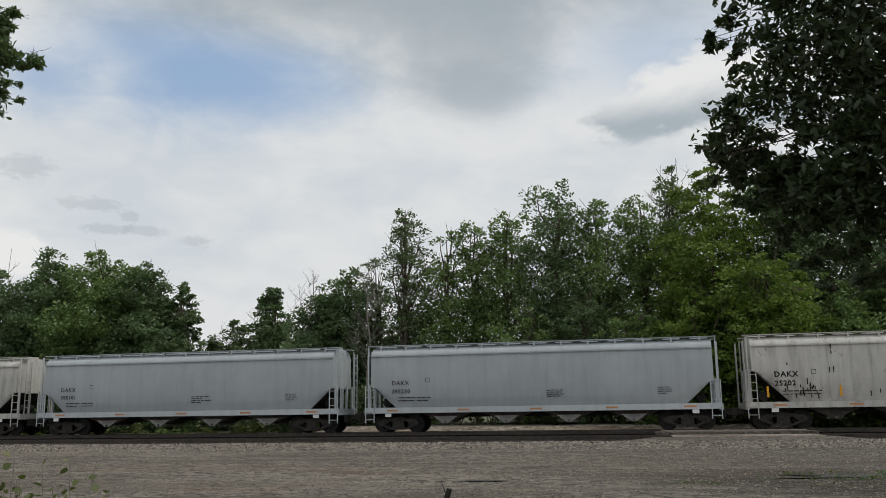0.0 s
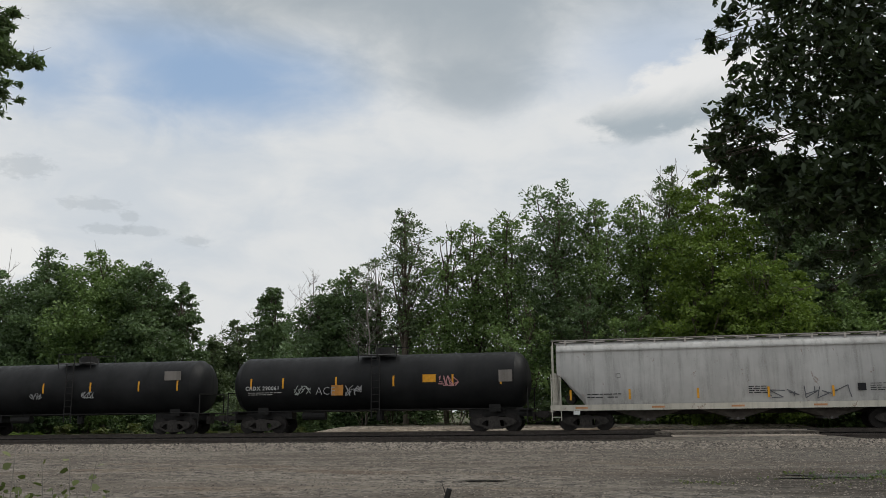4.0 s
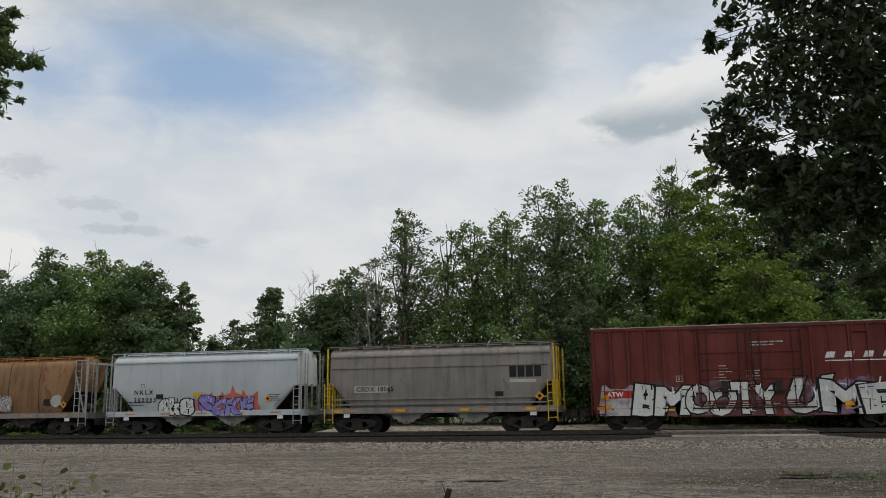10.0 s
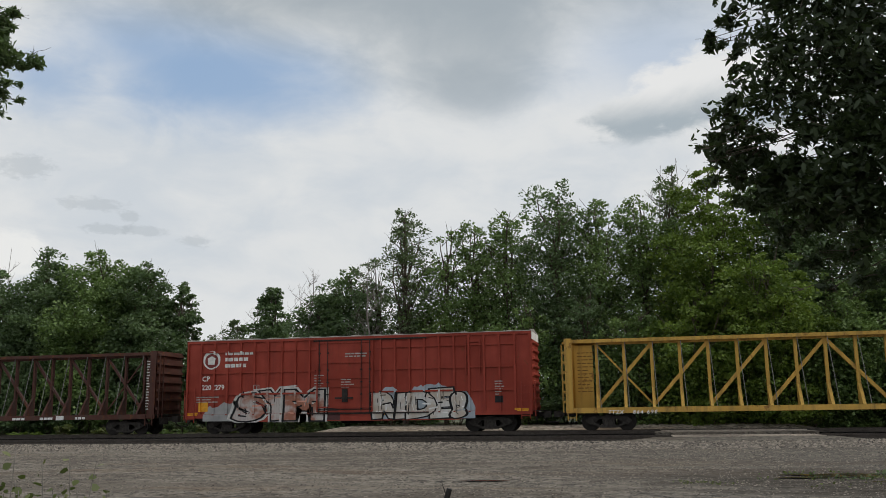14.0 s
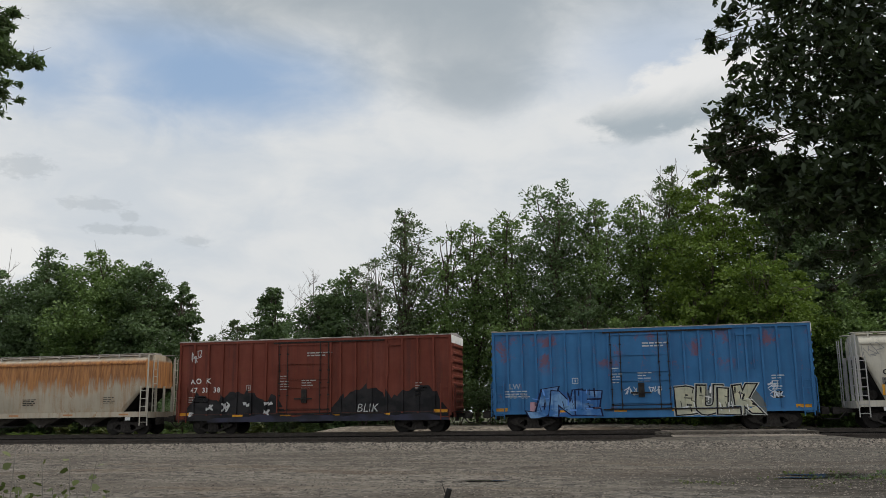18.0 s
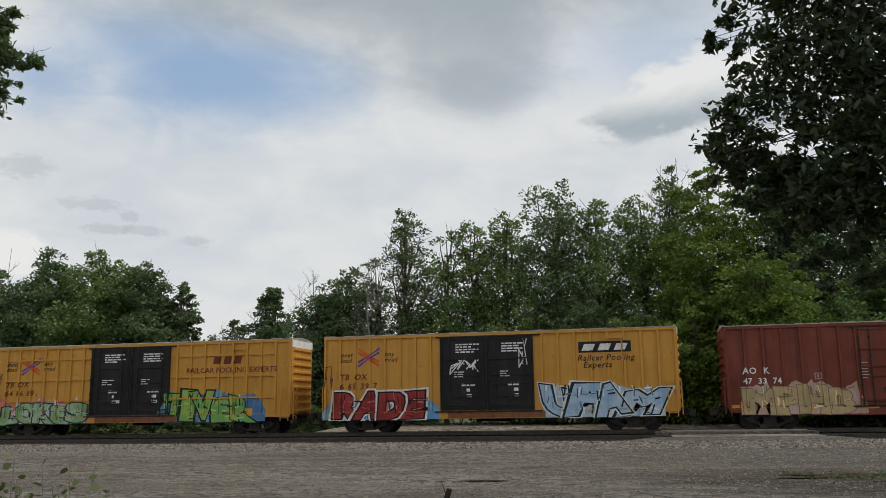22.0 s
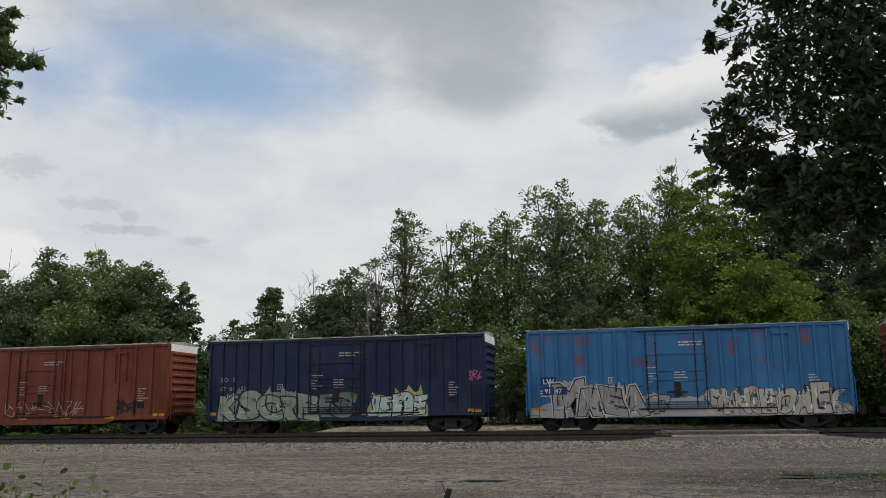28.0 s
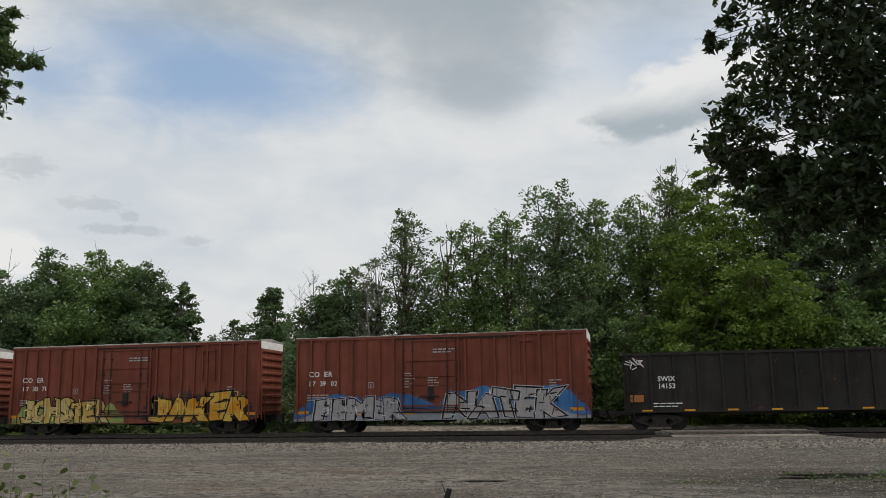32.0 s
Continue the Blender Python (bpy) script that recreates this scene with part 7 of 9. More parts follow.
splash(car, L, Y, 0.03, 0.34, 0.66, 1.15, (0.50, 0.26, 0.12), 141, 0.25, colour2=(0.36, 0.22, 0.18))
piece(car, L, Y - 0.02, "E", 0.115, 0.15, 0.80, 1.05, (0.10, 0.46, 0.62), bold=0.10, edge=0.03, seed=142, wild=0.4, label="light blue sprayed letter")
piece(car, L, Y - 0.02, "FKS", 0.155, 0.325, 0.68, 1.48, (0.55, 0.24, 0.06), (0.16, 0.05, 0.05), (0.62, 0.40, 0.12), bold=0.09, seed=143, wild=1.7, label="orange sprayed lettering with maroon edge")
splash(car, L, Y, 0.605, 0.95, 0.66, 1.2, (0.36, 0.30, 0.36), 144, 0.2, colour2=(0.48, 0.34, 0.24))
piece(car, L, Y - 0.02, "SCHEK", 0.615, 0.92, 0.68, 1.48, (0.46, 0.32, 0.28), (0.10, 0.06, 0.09), (0.52, 0.36, 0.18), halo=(0.60, 0.55, 0.55), rim=0.03, bold=0.075, seed=145, wild=1.5, label="clay and mauve sprayed lettering with pale rim")
placard(car, -L / 2 + 0.115 * L, 0.8, 0.6, 1.3, ink((0.08, 0.42, 0.60)), Y - 0.05, "paint_patch", "light blue sprayed block")
letters(car, "ALMIGHTY", -L / 2 + 0.375 * L, 4.05, 0.42, S_IN, Y - 0.08, 0.01, 0.1, name="tag")
scribble(car, -L / 2 + 0.40 * L, 3.0, 1.3, 0.4, WHITE, Y - 0.085, 141, 4, 0.025)
car, L, Y = yellow_car(520.51, 539.2, "64 06 89", "yellow box car with black doors and green sprayed lettering", False, 170)
splash(car, L, Y, 0.0, 0.345, 0.66, 1.35, (0.60, 0.16, 0.22), 171, 0.25, colour2=(0.70, 0.30, 0.14), label="rose sprayed cloud", brushy=0.45)
splash(car, L, Y - 0.01, 0.075, 0.335, 0.68, 1.15, (0.62, 0.60, 0.60), 172, 0.2, 4, label="white sprayed peaks")
piece(car, L, Y - 0.02, "LOKES", 0.05, 0.335, 0.66, 1.10, (0.22, 0.38, 0.16), (0.03, 0.05, 0.06), (0.40, 0.50, 0.34), bold=0.07, seed=173, wild=1.6, label="green sprayed lettering")
splash(car, L, Y, 0.575, 0.92, 0.66, 1.5, (0.08, 0.18, 0.36), 174, 0.2, colour2=(0.20, 0.40, 0.55), label="blue sprayed cloud")
piece(car, L, Y - 0.02, "TIVER", 0.60, 0.875, 0.66, 1.62, (0.16, 0.40, 0.10), (0.012, 0.03, 0.02), (0.36, 0.46, 0.10), bold=0.08, seed=175, wild=1.5, label="bright green sprayed lettering with dark edge")
car, L, Y = yellow_car(540.92, 559.4, "6 65 39 7", "yellow box car with black doors, red and ice-blue sprayed lettering", True, 200)
splash(car, L, Y, 0.0, 0.345, 0.66, 1.15, (0.12, 0.32, 0.58), 201, 0.25, colour2=(0.20, 0.42, 0.64), label="blue sprayed cloud")
piece(car, L, Y - 0.02, "RADE", 0.04, 0.295, 0.68, 1.40, (0.34, 0.045, 0.04), (0.012, 0.01, 0.012), (0.24, 0.03, 0.03), halo=(0.68, 0.66, 0.64), rim=0.055, bold=0.075, seed=202, wild=1.2, label="dark red sprayed lettering with white rim")
splash(car, L, Y, 0.635, 0.955, 0.68, 1.35, (0.30, 0.46, 0.62), 203, 0.25, 4, colour2=(0.52, 0.58, 0.64), label="ice-blue sprayed cloud")
piece(car, L, Y - 0.02, "UFAM", 0.64, 0.95, 0.70, 1.62, (0.44, 0.56, 0.68), (0.02, 0.025, 0.035), (0.30, 0.46, 0.64), halo=(0.68, 0.68, 0.66), rim=0.03, bold=0.08, seed=204, wild=2.0, label="ice-blue sprayed lettering with white rim")
scribble(car, -L / 2 + 0.38 * L, 2.9, 1.4, 0.8, WHITE, Y - 0.08, 201, 4, 0.03)
scribble(car, -L / 2 + 0.57 * L, 3.2, 0.5, 1.5, WHITE, Y - 0.08, 202, 2, 0.025)

# brown box cars
car, L, Y = boxcar(561.46, 577.2, MAT["brown"], "brown box car with cream and white sprayed lettering", 4.92)
boxed(car, L, Y, "AO  K", "47  33  74", 0.85, 2.62, S_IN, 0.42)
side_data(car, L, Y, S_SM, 230)
splash(car, L, Y, 0.04, 0.40, 0.68, 1.35, (0.50, 0.36, 0.32), 231, 0.28, 6, colour2=(0.44, 0.30, 0.20))
piece(car, L, Y - 0.02, "MPHB", 0.06, 0.36, 0.68, 1.38, (0.48, 0.37, 0.19), (0.22, 0.14, 0.08), (0.40, 0.31, 0.17), bold=0.11, edge=0.02, seed=232, wild=1.0, label="sand-coloured sprayed lettering")
splash(car, L, Y, 0.525, 0.995, 0.80, 1.15, (0.52, 0.32, 0.32), 233, 0.25, 9, label="pink sprayed spikes")
piece(car, L, Y - 0.02, "ORDSER", 0.545, 0.955, 0.72, 1.42, (0.62, 0.62, 0.60), fill2=(0.54, 0.54, 0.53), bold=0.11, edge=0.05, seed=234, wild=0.6, label="fat white sprayed letters with black outline")
car, L, Y = boxcar(579.53, 595.0, MAT["brown"], "brown box car with faded grey sprayed lettering", 5.02)
boxed(car, L, Y, "AO  K", " 15  152", 0.9, 2.72, S_IN, 0.38)
side_data(car, L, Y, S_SM, 233)
piece(car, L, Y - 0.02, "MEO", 0.005, 0.27, 0.70, 1.35, (0.24, 0.10, 0.08), (0.34, 0.32, 0.31), (0.30, 0.16, 0.13), bold=0.08, edge=0.02, seed=235, wild=1.2, label="faint grey sprayed lettering")
splash(car, L, Y - 0.025, 0.14, 0.255, 0.66, 0.95, (0.50, 0.50, 0.49), 236, 0.2, colour2=(0.30, 0.22, 0.2), label="scratched white sprayed block")
scribble(car, -L / 2 + 0.15 * L, 0.75, 1.6, 0.8, (0.2, 0.16, 0.15), Y - 0.04, 237, 5, 0.022)
scribble(car, -L / 2 + 0.26 * L, 0.75, 1.2, 0.8, (0.42, 0.34, 0.32), Y - 0.03, 238, 4, 0.02)
piece(car, L, Y - 0.02, "DDW", 0.635, 0.835, 0.90, 1.05, (0.62, 0.60, 0.57), (0.20, 0.10, 0.08), (0.50, 0.46, 0.40), halo=(0.40, 0.32, 0.30), rim=0.025, bold=0.09, overlap=0.85, seed=239, wild=1.8, label="white sprayed letters with brown edge")
scribble(car, -L / 2 + 0.1, 3.6, 0.6, 0.9, (0.55, 0.5, 0.48), Y, 236, 2, 0.02)
scribble(car, L / 2 - 0.9, 3.2, 0.8, 0.9, (0.55, 0.5, 0.48), Y, 237, 3, 0.02)
car, L, Y = boxcar(597.03, 612.6, MAT["brown"], "brown box car with blue sprayed lettering at one end", 5.0, posts=20, bays=False)
for w, x, z in (("HK", 0.85, 3.05), ("RX", 1.8, 3.05), ("50", 0.9, 2.45), ("54", 1.8, 2.45)):
    placard(car, -L / 2 + x - 0.04, z + 0.04, 0.44, 0.32, S_IN, Y, "lettering_panel")
    letters(car, w, -L / 2 + x, z + 0.09, 0.30, ink((0.12, 0.04, 0.035)), Y - 0.006, 0.02, name="reporting_mark")
side_data(car, L, Y, S_SM, 238)
piece(car, L, Y - 0.02, "STRE", 0.085, 0.36, 0.70, 1.18, (0.20, 0.055, 0.038), (0.14, 0.03, 0.025), (0.26, 0.07, 0.045), halo=(0.58, 0.50, 0.46), rim=0.05, edge=0.02, bold=0.07, seed=240, wild=0.9, label="brown sprayed letters with white outline")
splash(car, L, Y, 0.555, 0.985, 0.72, 1.35, (0.34, 0.33, 0.34), 241, 0.3, colour2=(0.18, 0.07, 0.06), label="grey sprayed cloud", brushy=0.45)
piece(car, L, Y - 0.02, "FEWK", 0.585, 0.955, 0.70, 1.58, (0.035, 0.27, 0.66), fill2=(0.05, 0.36, 0.74), bold=0.11, edge=0.05, seed=242, wild=1.5, label="bright blue sprayed lettering with black edge")

# blue box cars
car, L, Y = boxcar(614.56, 630.3, MAT["blue"], "faded blue box car with lilac bubble letters and cream lettering", 5.0, posts=21)
boxed(car, L, Y, "UC  RY", "90  76", 0.85, 2.3, ink((0.55, 0.6, 0.68)), 0.36)
side_data(car, L, Y, ink((0.5, 0.55, 0.6)), 250)
piece(car, L, Y - 0.02, "OALS", 0.13, 0.355, 0.68, 1.68, (0.22, 0.22, 0.46), (0.60, 0.58, 0.64), (0.36, 0.32, 0.50), bold=0.12, edge=0.02, seed=251, wild=1.4, label="lilac bubble letters with pale outline")
splash(car, L, Y, 0.60, 0.975, 0.68, 1.55, (0.12, 0.17, 0.20), 252, 0.12)
piece(car, L, Y - 0.02, "SMYES", 0.605, 0.965, 0.70, 1.70, (0.44, 0.47, 0.38), (0.03, 0.045, 0.06), (0.54, 0.54, 0.42), halo=(0.42, 0.46, 0.46), rim=0.015, bold=0.085, seed=253, wild=1.3, label="sage and cream sprayed lettering")
car, L, Y = boxcar(632.09, 647.8, MAT["blue"], "faded blue box car with black and silver sprayed lettering", 5.0, posts=21)
boxed(car, L, Y, "LW", "90  94", 0.75, 2.15, S_IN, 0.36)
side_data(car, L, Y, ink((0.5, 0.55, 0.6)), 253)
splash(car, L, Y, 0.145, 0.975, 0.72, 0.85, (0.10, 0.42, 0.50), 254, 0.25, colour2=(0.16, 0.20, 0.40), label="aqua and violet sprayed haze", brushy=0.45)
splash(car, L, Y - 0.004, 0.20, 0.36, 0.72, 1.45, (0.34, 0.36, 0.44), 255, 0.2, label="pale sprayed haze", brushy=0.45)
piece(car, L, Y - 0.02, "BORED", 0.185, 0.455, 0.70, 1.22, (0.02, 0.02, 0.022), (0.55, 0.55, 0.54), (0.05, 0.05, 0.055), halo=(0.012, 0.012, 0.014), bold=0.085, edge=0.022, rim=0.05, seed=256, wild=0.7, label="black and silver sprayed letters")
splash(car, L, Y - 0.004, 0.64, 0.93, 0.72, 1.55, (0.38, 0.44, 0.52), 257, 0.2, label="pale sprayed haze", brushy=0.45)
piece(car, L, Y - 0.02, "VEiD", 0.65, 0.935, 0.70, 1.42, (0.02, 0.02, 0.022), (0.58, 0.58, 0.57), (0.06, 0.06, 0.065), halo=(0.012, 0.012, 0.014), bold=0.10, edge=0.022, rim=0.035, seed=258, wild=1.4, label="black sprayed lettering with silver outline")
# light grey box car with a white shield
car, L, Y = boxcar(649.65, 665.3, MAT["light_grey"], "light grey box car with a white shield emblem", 5.02, posts=15)
b = Geo()
sx, sz = -L / 2 + 1.75, 3.7
b.sheet([(sx - 0.42, sz + 0.45), (sx, sz + 0.36), (sx + 0.42, sz + 0.45), (sx + 0.42, sz - 0.1), (sx, sz - 0.45), (sx - 0.42, sz - 0.1)], Y)
part("emblem", b, S_IN, car, "white shield emblem")
boxed(car, L, Y, "UC  RY", "10  35  10", 1.0, 2.45, K_IN, 0.40)
side_data(car, L, Y, K_IN, 256)
splash(car, L, Y, 0.17, 0.90, 0.68, 1.25, (0.40, 0.36, 0.29), 257, 0.2, colour2=(0.34, 0.36, 0.30), label="sand and sage sprayed cloud")
piece(car, L, Y - 0.02, "MAEKI", 0.18, 0.50, 0.68, 1.45, (0.50, 0.42, 0.32), (0.10, 0.08, 0.06), (0.20, 0.30, 0.40), bold=0.09, edge=0.025, seed=258, wild=1.8, label="sand, sage and blue sprayed lettering")
# oxide red, navy, blue, oxide
car, L, Y = boxcar(667.34, 683.0, MAT["oxide"], "oxide red box car with faint white tags", 5.0, posts=15)
letters(car, "UCRY 86220", -L / 2 + 0.6, 2.32, 0.36, S_IN, Y, 0.01, name="reporting_mark")
piece(car, L, Y - 0.02, "NEA", 0.05, 0.24, 0.70, 1.15, (0.42, 0.36, 0.33), (0.20, 0.06, 0.04), bold=0.05, edge=0.02, seed=259, wild=1.8, label="white sprayed tag lettering")
side_data(car, L, Y, S_SM, 258)
scribble(car, -L / 2 + 0.34 * L, 1.0, 5.0, 0.9, (0.45, 0.35, 0.32), Y - 0.1, 260, 9, 0.02)
scribble(car, L / 2 - 3.2, 1.2, 1.3, 0.7, (0.04, 0.03, 0.03), Y - 0.02, 261, 4, 0.06)
car, L, Y = boxcar(685.25, 700.8, MAT["navy"], "navy blue box car with pale green sprayed lettering", 5.0, posts=21)
boxed(car, L, Y, "BO  3", "57  01   27", 0.75, 2.78, ink((0.30, 0.28, 0.30)), 0.34)
side_data(car, L, Y, S_SM, 262)
splash(car, L, Y, 0.045, 0.42, 0.66, 1.45, (0.20, 0.25, 0.21), 263, 0.18, 7, colour2=(0.30, 0.36, 0.30))
piece(car, L, Y - 0.02, "KSCRE", 0.05, 0.41, 0.68, 1.52, (0.28, 0.33, 0.27), (0.025, 0.035, 0.04), (0.38, 0.43, 0.34), bold=0.085, seed=264, wild=1.5, label="grey-green sprayed lettering")
piece(car, L, Y - 0.02, "ES", 0.41, 0.545, 0.80, 1.35, (0.13, 0.17, 0.16), (0.025, 0.035, 0.04), (0.24, 0.28, 0.24), bold=0.085, seed=265, wild=1.5, label="dark grey-green sprayed lettering")
splash(car, L, Y, 0.59, 0.80, 0.82, 1.15, (0.52, 0.47, 0.22), 266, 0.3, 5, label="yellow sprayed drips")
piece(car, L, Y - 0.02, "JEnE", 0.59, 0.79, 0.86, 1.12, (0.52, 0.64, 0.58), (0.02, 0.03, 0.03), (0.58, 0.66, 0.60), bold=0.10, edge=0.03, seed=267, wild=1.2, label="mint sprayed lettering with dark edge")
scribble(car, L / 2 - 0.9, 2.6, 0.6, 0.5, (0.5, 0.1, 0.3), Y - 0.02, 265, 3, 0.03)
car, L, Y = boxcar(702.83, 718.3, MAT["blue"], "faded blue box car with grey and white sprayed lettering", 5.0, posts=21)
placard(car, -L / 2 + 0.75, 2.25, 0.75, 0.42, ink((0.03, 0.045, 0.16)), Y, "lettering_panel")
letters(car, "LW", -L / 2 + 0.85, 2.32, 0.36, S_IN, Y - 0.006, 0.02, name="reporting_mark")
placard(car, -L / 2 + 0.85, 1.78, 0.55, 0.4, ink((0.03, 0.045, 0.16)), Y - 0.03, "lettering_panel")
placard(car, -L / 2 + 1.5, 1.78, 0.55, 0.4, ink((0.03, 0.045, 0.16)), Y - 0.03, "lettering_panel")
letters(car, "91  47", -L / 2 + 0.92, 1.85, 0.34, S_IN, Y - 0.036, 0.02, name="reporting_mark")
side_data(car, L, Y, ink((0.5, 0.55, 0.6)), 266)
splash(car, L, Y, 0.01, 0.99, 0.66, 0.95, (0.46, 0.42, 0.38), 267, 0.25, colour2=(0.40, 0.38, 0.38), label="pale sprayed cloud along the foot")
splash(car, L, Y - 0.006, 0.09, 0.38, 0.70, 1.65, (0.42, 0.41, 0.41), 268, 0.15, label="grey sprayed cloud", brushy=0.45)
piece(car, L, Y - 0.02, "MREA", 0.095, 0.375, 0.68, 1.70, (0.34, 0.32, 0.31), (0.05, 0.045, 0.045), (0.42, 0.40, 0.39), halo=(0.58, 0.57, 0.55), rim=0.03, bold=0.085, edge=0.03, seed=269, wild=1.5, label="grey sprayed lettering with light edge")
piece(car, L, Y - 0.02, "S", 0.385, 0.445, 0.70, 1.15, (0.34, 0.32, 0.31), (0.05, 0.045, 0.045), bold=0.085, edge=0.03, seed=270, wild=1.8)
piece(car, L, Y - 0.02, "SUNOE", 0.565, 0.765, 0.72, 1.35, (0.56, 0.55, 0.52), (0.05, 0.045, 0.05), (0.48, 0.40, 0.32), bold=0.085, edge=0.025, seed=271, wild=1.5, label="white and sand sprayed lettering")
piece(car, L, Y - 0.02, "OAEK", 0.775, 0.975, 0.72, 1.38, (0.46, 0.43, 0.40), (0.04, 0.04, 0.05), (0.56, 0.50, 0.42), bold=0.085, edge=0.03, seed=272, wild=1.5, label="pale sprayed lettering with black edge")
car, L, Y = boxcar(720.33, 736.1, MAT["oxide"], "oxide red box car with scratched white sprayed lettering", 5.0, posts=15)
letters(car, "UCRY   86120", -L / 2 + 0.8, 2.4, 0.36, S_IN, Y, 0.01, name="reporting_mark")
side_data(car, L, Y, S_SM, 270)
piece(car, L, Y - 0.02, "NEVZE", 0.035, 0.20, 0.68, 1.20, (0.52, 0.47, 0.44), (0.10, 0.04, 0.03), (0.40, 0.30, 0.27), bold=0.05, edge=0.03, seed=273, wild=2.0, label="scratchy white sprayed lettering")
piece(car, L, Y - 0.02, "HER", 0.225, 0.355, 0.72, 1.18, (0.48, 0.42, 0.40), (0.10, 0.04, 0.03), (0.26, 0.12, 0.09), bold=0.03, edge=0.03, seed=274, wild=2.0, label="scratchy white sprayed lettering")
piece(car, L, Y - 0.02, "OBON", 0.565, 0.83, 0.72, 1.35, (0.24, 0.08, 0.05), (0.44, 0.38, 0.36), (0.30, 0.15, 0.11), bold=0.08, edge=0.02, seed=275, wild=1.6, label="scratchy pale outlined lettering")
splash(car, L, Y - 0.01, 0.57, 0.66, 0.70, 0.55, (0.36, 0.26, 0.19), 276, 0.3)
splash(car, L, Y - 0.01, 0.80, 0.90, 0.70, 0.55, (0.38, 0.28, 0.18), 277, 0.3)
for fx, fz in ((0.83, 2.15), (0.9, 1.75), (0.87, 0.95), (0.54, 1.9)):
    scribble(car, -L / 2 + fx * L, fz, 0.8, 0.35, (0.46, 0.40, 0.38), Y - 0.03, int(fx * 1000), 4, 0.018)

# chalky blue car with words that can be read
car, L, Y = boxcar(738.22, 753.7, MAT["sky_blue"], "chalky blue box car with big white sprayed words on grey", 5.0, posts=21)
side_data(car, L, Y, ink((0.5, 0.55, 0.6)), 273)
splash(car, L, Y - 0.0, 0.0, 1.0, 0.66, 1.95, (0.17, 0.27, 0.42), 276, 0.3, colour2=(0.30, 0.36, 0.42), label="pale blue sprayed haze with drips", brushy=1.0)
splash(car, L, Y - 0.003, 0.0, 1.0, 0.66, 1.45, (0.34, 0.33, 0.34), 279, 0.3, colour2=(0.22, 0.28, 0.38), label="grey sprayed haze", brushy=0.7)
splash(car, L, Y - 0.006, 0.03, 0.97, 0.66, 1.05, (0.33, 0.31, 0.30), 277, 0.25, colour2=(0.44, 0.36, 0.32), label="grey sprayed background")
for w, f0, f1 in (("HEAT", 0.055, 0.37), ("TCi", 0.40, 0.59), ("RiVER", 0.61, 0.945)):
    piece(car, L, Y - 0.02, w, f0, f1, 0.78, 1.32, (0.72, 0.71, 0.68), bold=0.035, edge=0.05, rim=0.03, halo=(0.10, 0.09, 0.09), seed=278 + len(w), wild=1.3, overlap=0.98, label="white sprayed word with black edge")
for i in range(2):
    scribble(car, -0.03 * L + i * 0.5, 3.95, 0.4, 0.7, (0.45, 0.52, 0.58), Y - 0.1, 275 + i, 1, 0.03)

# oxide cars at the end
car, L, Y = boxcar(755.66, 771.4, MAT["oxide"], "oxide red box car with blue and pale sprayed lettering", 5.0, door_mat=MAT["maroon"])
letters(car, "UC  RY", -L / 2 + 0.9, 2.22, 0.36, S_IN, Y, 0.01, name="reporting_mark")
letters(car, "40 15  92", -L / 2 + 0.7, 1.82, 0.32, S_IN, Y - 0.05, 0.0, name="reporting_mark")
side_data(car, L, Y, S_SM, 280)
splash(car, L, Y, 0.0, 0.235, 0.66, 1.42, (0.38, 0.30, 0.20), 281, 0.15, colour2=(0.12, 0.10, 0.10))
piece(car, L, Y - 0.02, "TMG", 0.02, 0.225, 0.70, 1.40, (0.06, 0.24, 0.42), fill2=(0.18, 0.38, 0.46), bold=0.10, edge=0.06, seed=282, wild=1.0, label="blue sprayed lettering with black edge")
splash(car, L, Y, 0.225, 0.49, 0.66, 1.45, (0.22, 0.20, 0.12), 283, 0.2)
piece(car, L, Y - 0.02, "SKBE", 0.23, 0.485, 0.68, 1.50, (0.12, 0.27, 0.32), (0.015, 0.015, 0.02), (0.16, 0.15, 0.14), bold=0.085, seed=284, wild=1.4, label="grey-teal sprayed lettering")
splash(car, L, Y, 0.58, 0.95, 0.66, 0.8, (0.36, 0.18, 0.13), 285, 0.3)
piece(car, L, Y - 0.02, "PSYLR", 0.60, 0.895, 0.70, 1.28, (0.52, 0.48, 0.36), (0.05, 0.03, 0.025), (0.42, 0.24, 0.18), bold=0.075, edge=0.03, seed=286, wild=1.8, label="pale sprayed lettering")
car, L, Y = boxcar(773.39, 789.0, MAT["oxide"], "oxide red box car with amber sprayed lettering", 5.0, posts=20)
boxed(car, L, Y, "CO  ER", "17  38  78", 0.85, 3.0, S_IN, 0.38)
side_data(car, L, Y, S_SM, 284)
splash(car, L, Y, 0.02, 0.475, 0.66, 1.05, (0.22, 0.27, 0.07), 285, 0.35, colour2=(0.30, 0.36, 0.12), label="green sprayed cloud")
piece(car, L, Y - 0.02, "JOHSTER", 0.06, 0.41, 0.68, 1.36, (0.58, 0.38, 0.10), (0.02, 0.015, 0.01), (0.60, 0.46, 0.20), bold=0.09, edge=0.045, seed=287, wild=1.5, label="gold sprayed lettering with black edge")
splash(car, L, Y, 0.545, 0.985, 0.80, 1.50, (0.06, 0.035, 0.03), 288, 0.3, 6, colour2=(0.10, 0.05, 0.04), label="black sprayed haze", brushy=0.45)
piece(car, L, Y - 0.02, "JAKER", 0.58, 0.965, 0.70, 1.62, (0.60, 0.27, 0.02), (0.02, 0.015, 0.01), (0.62, 0.42, 0.08), bold=0.085, edge=0.05, seed=289, wild=1.6, label="amber sprayed lettering with black edge")
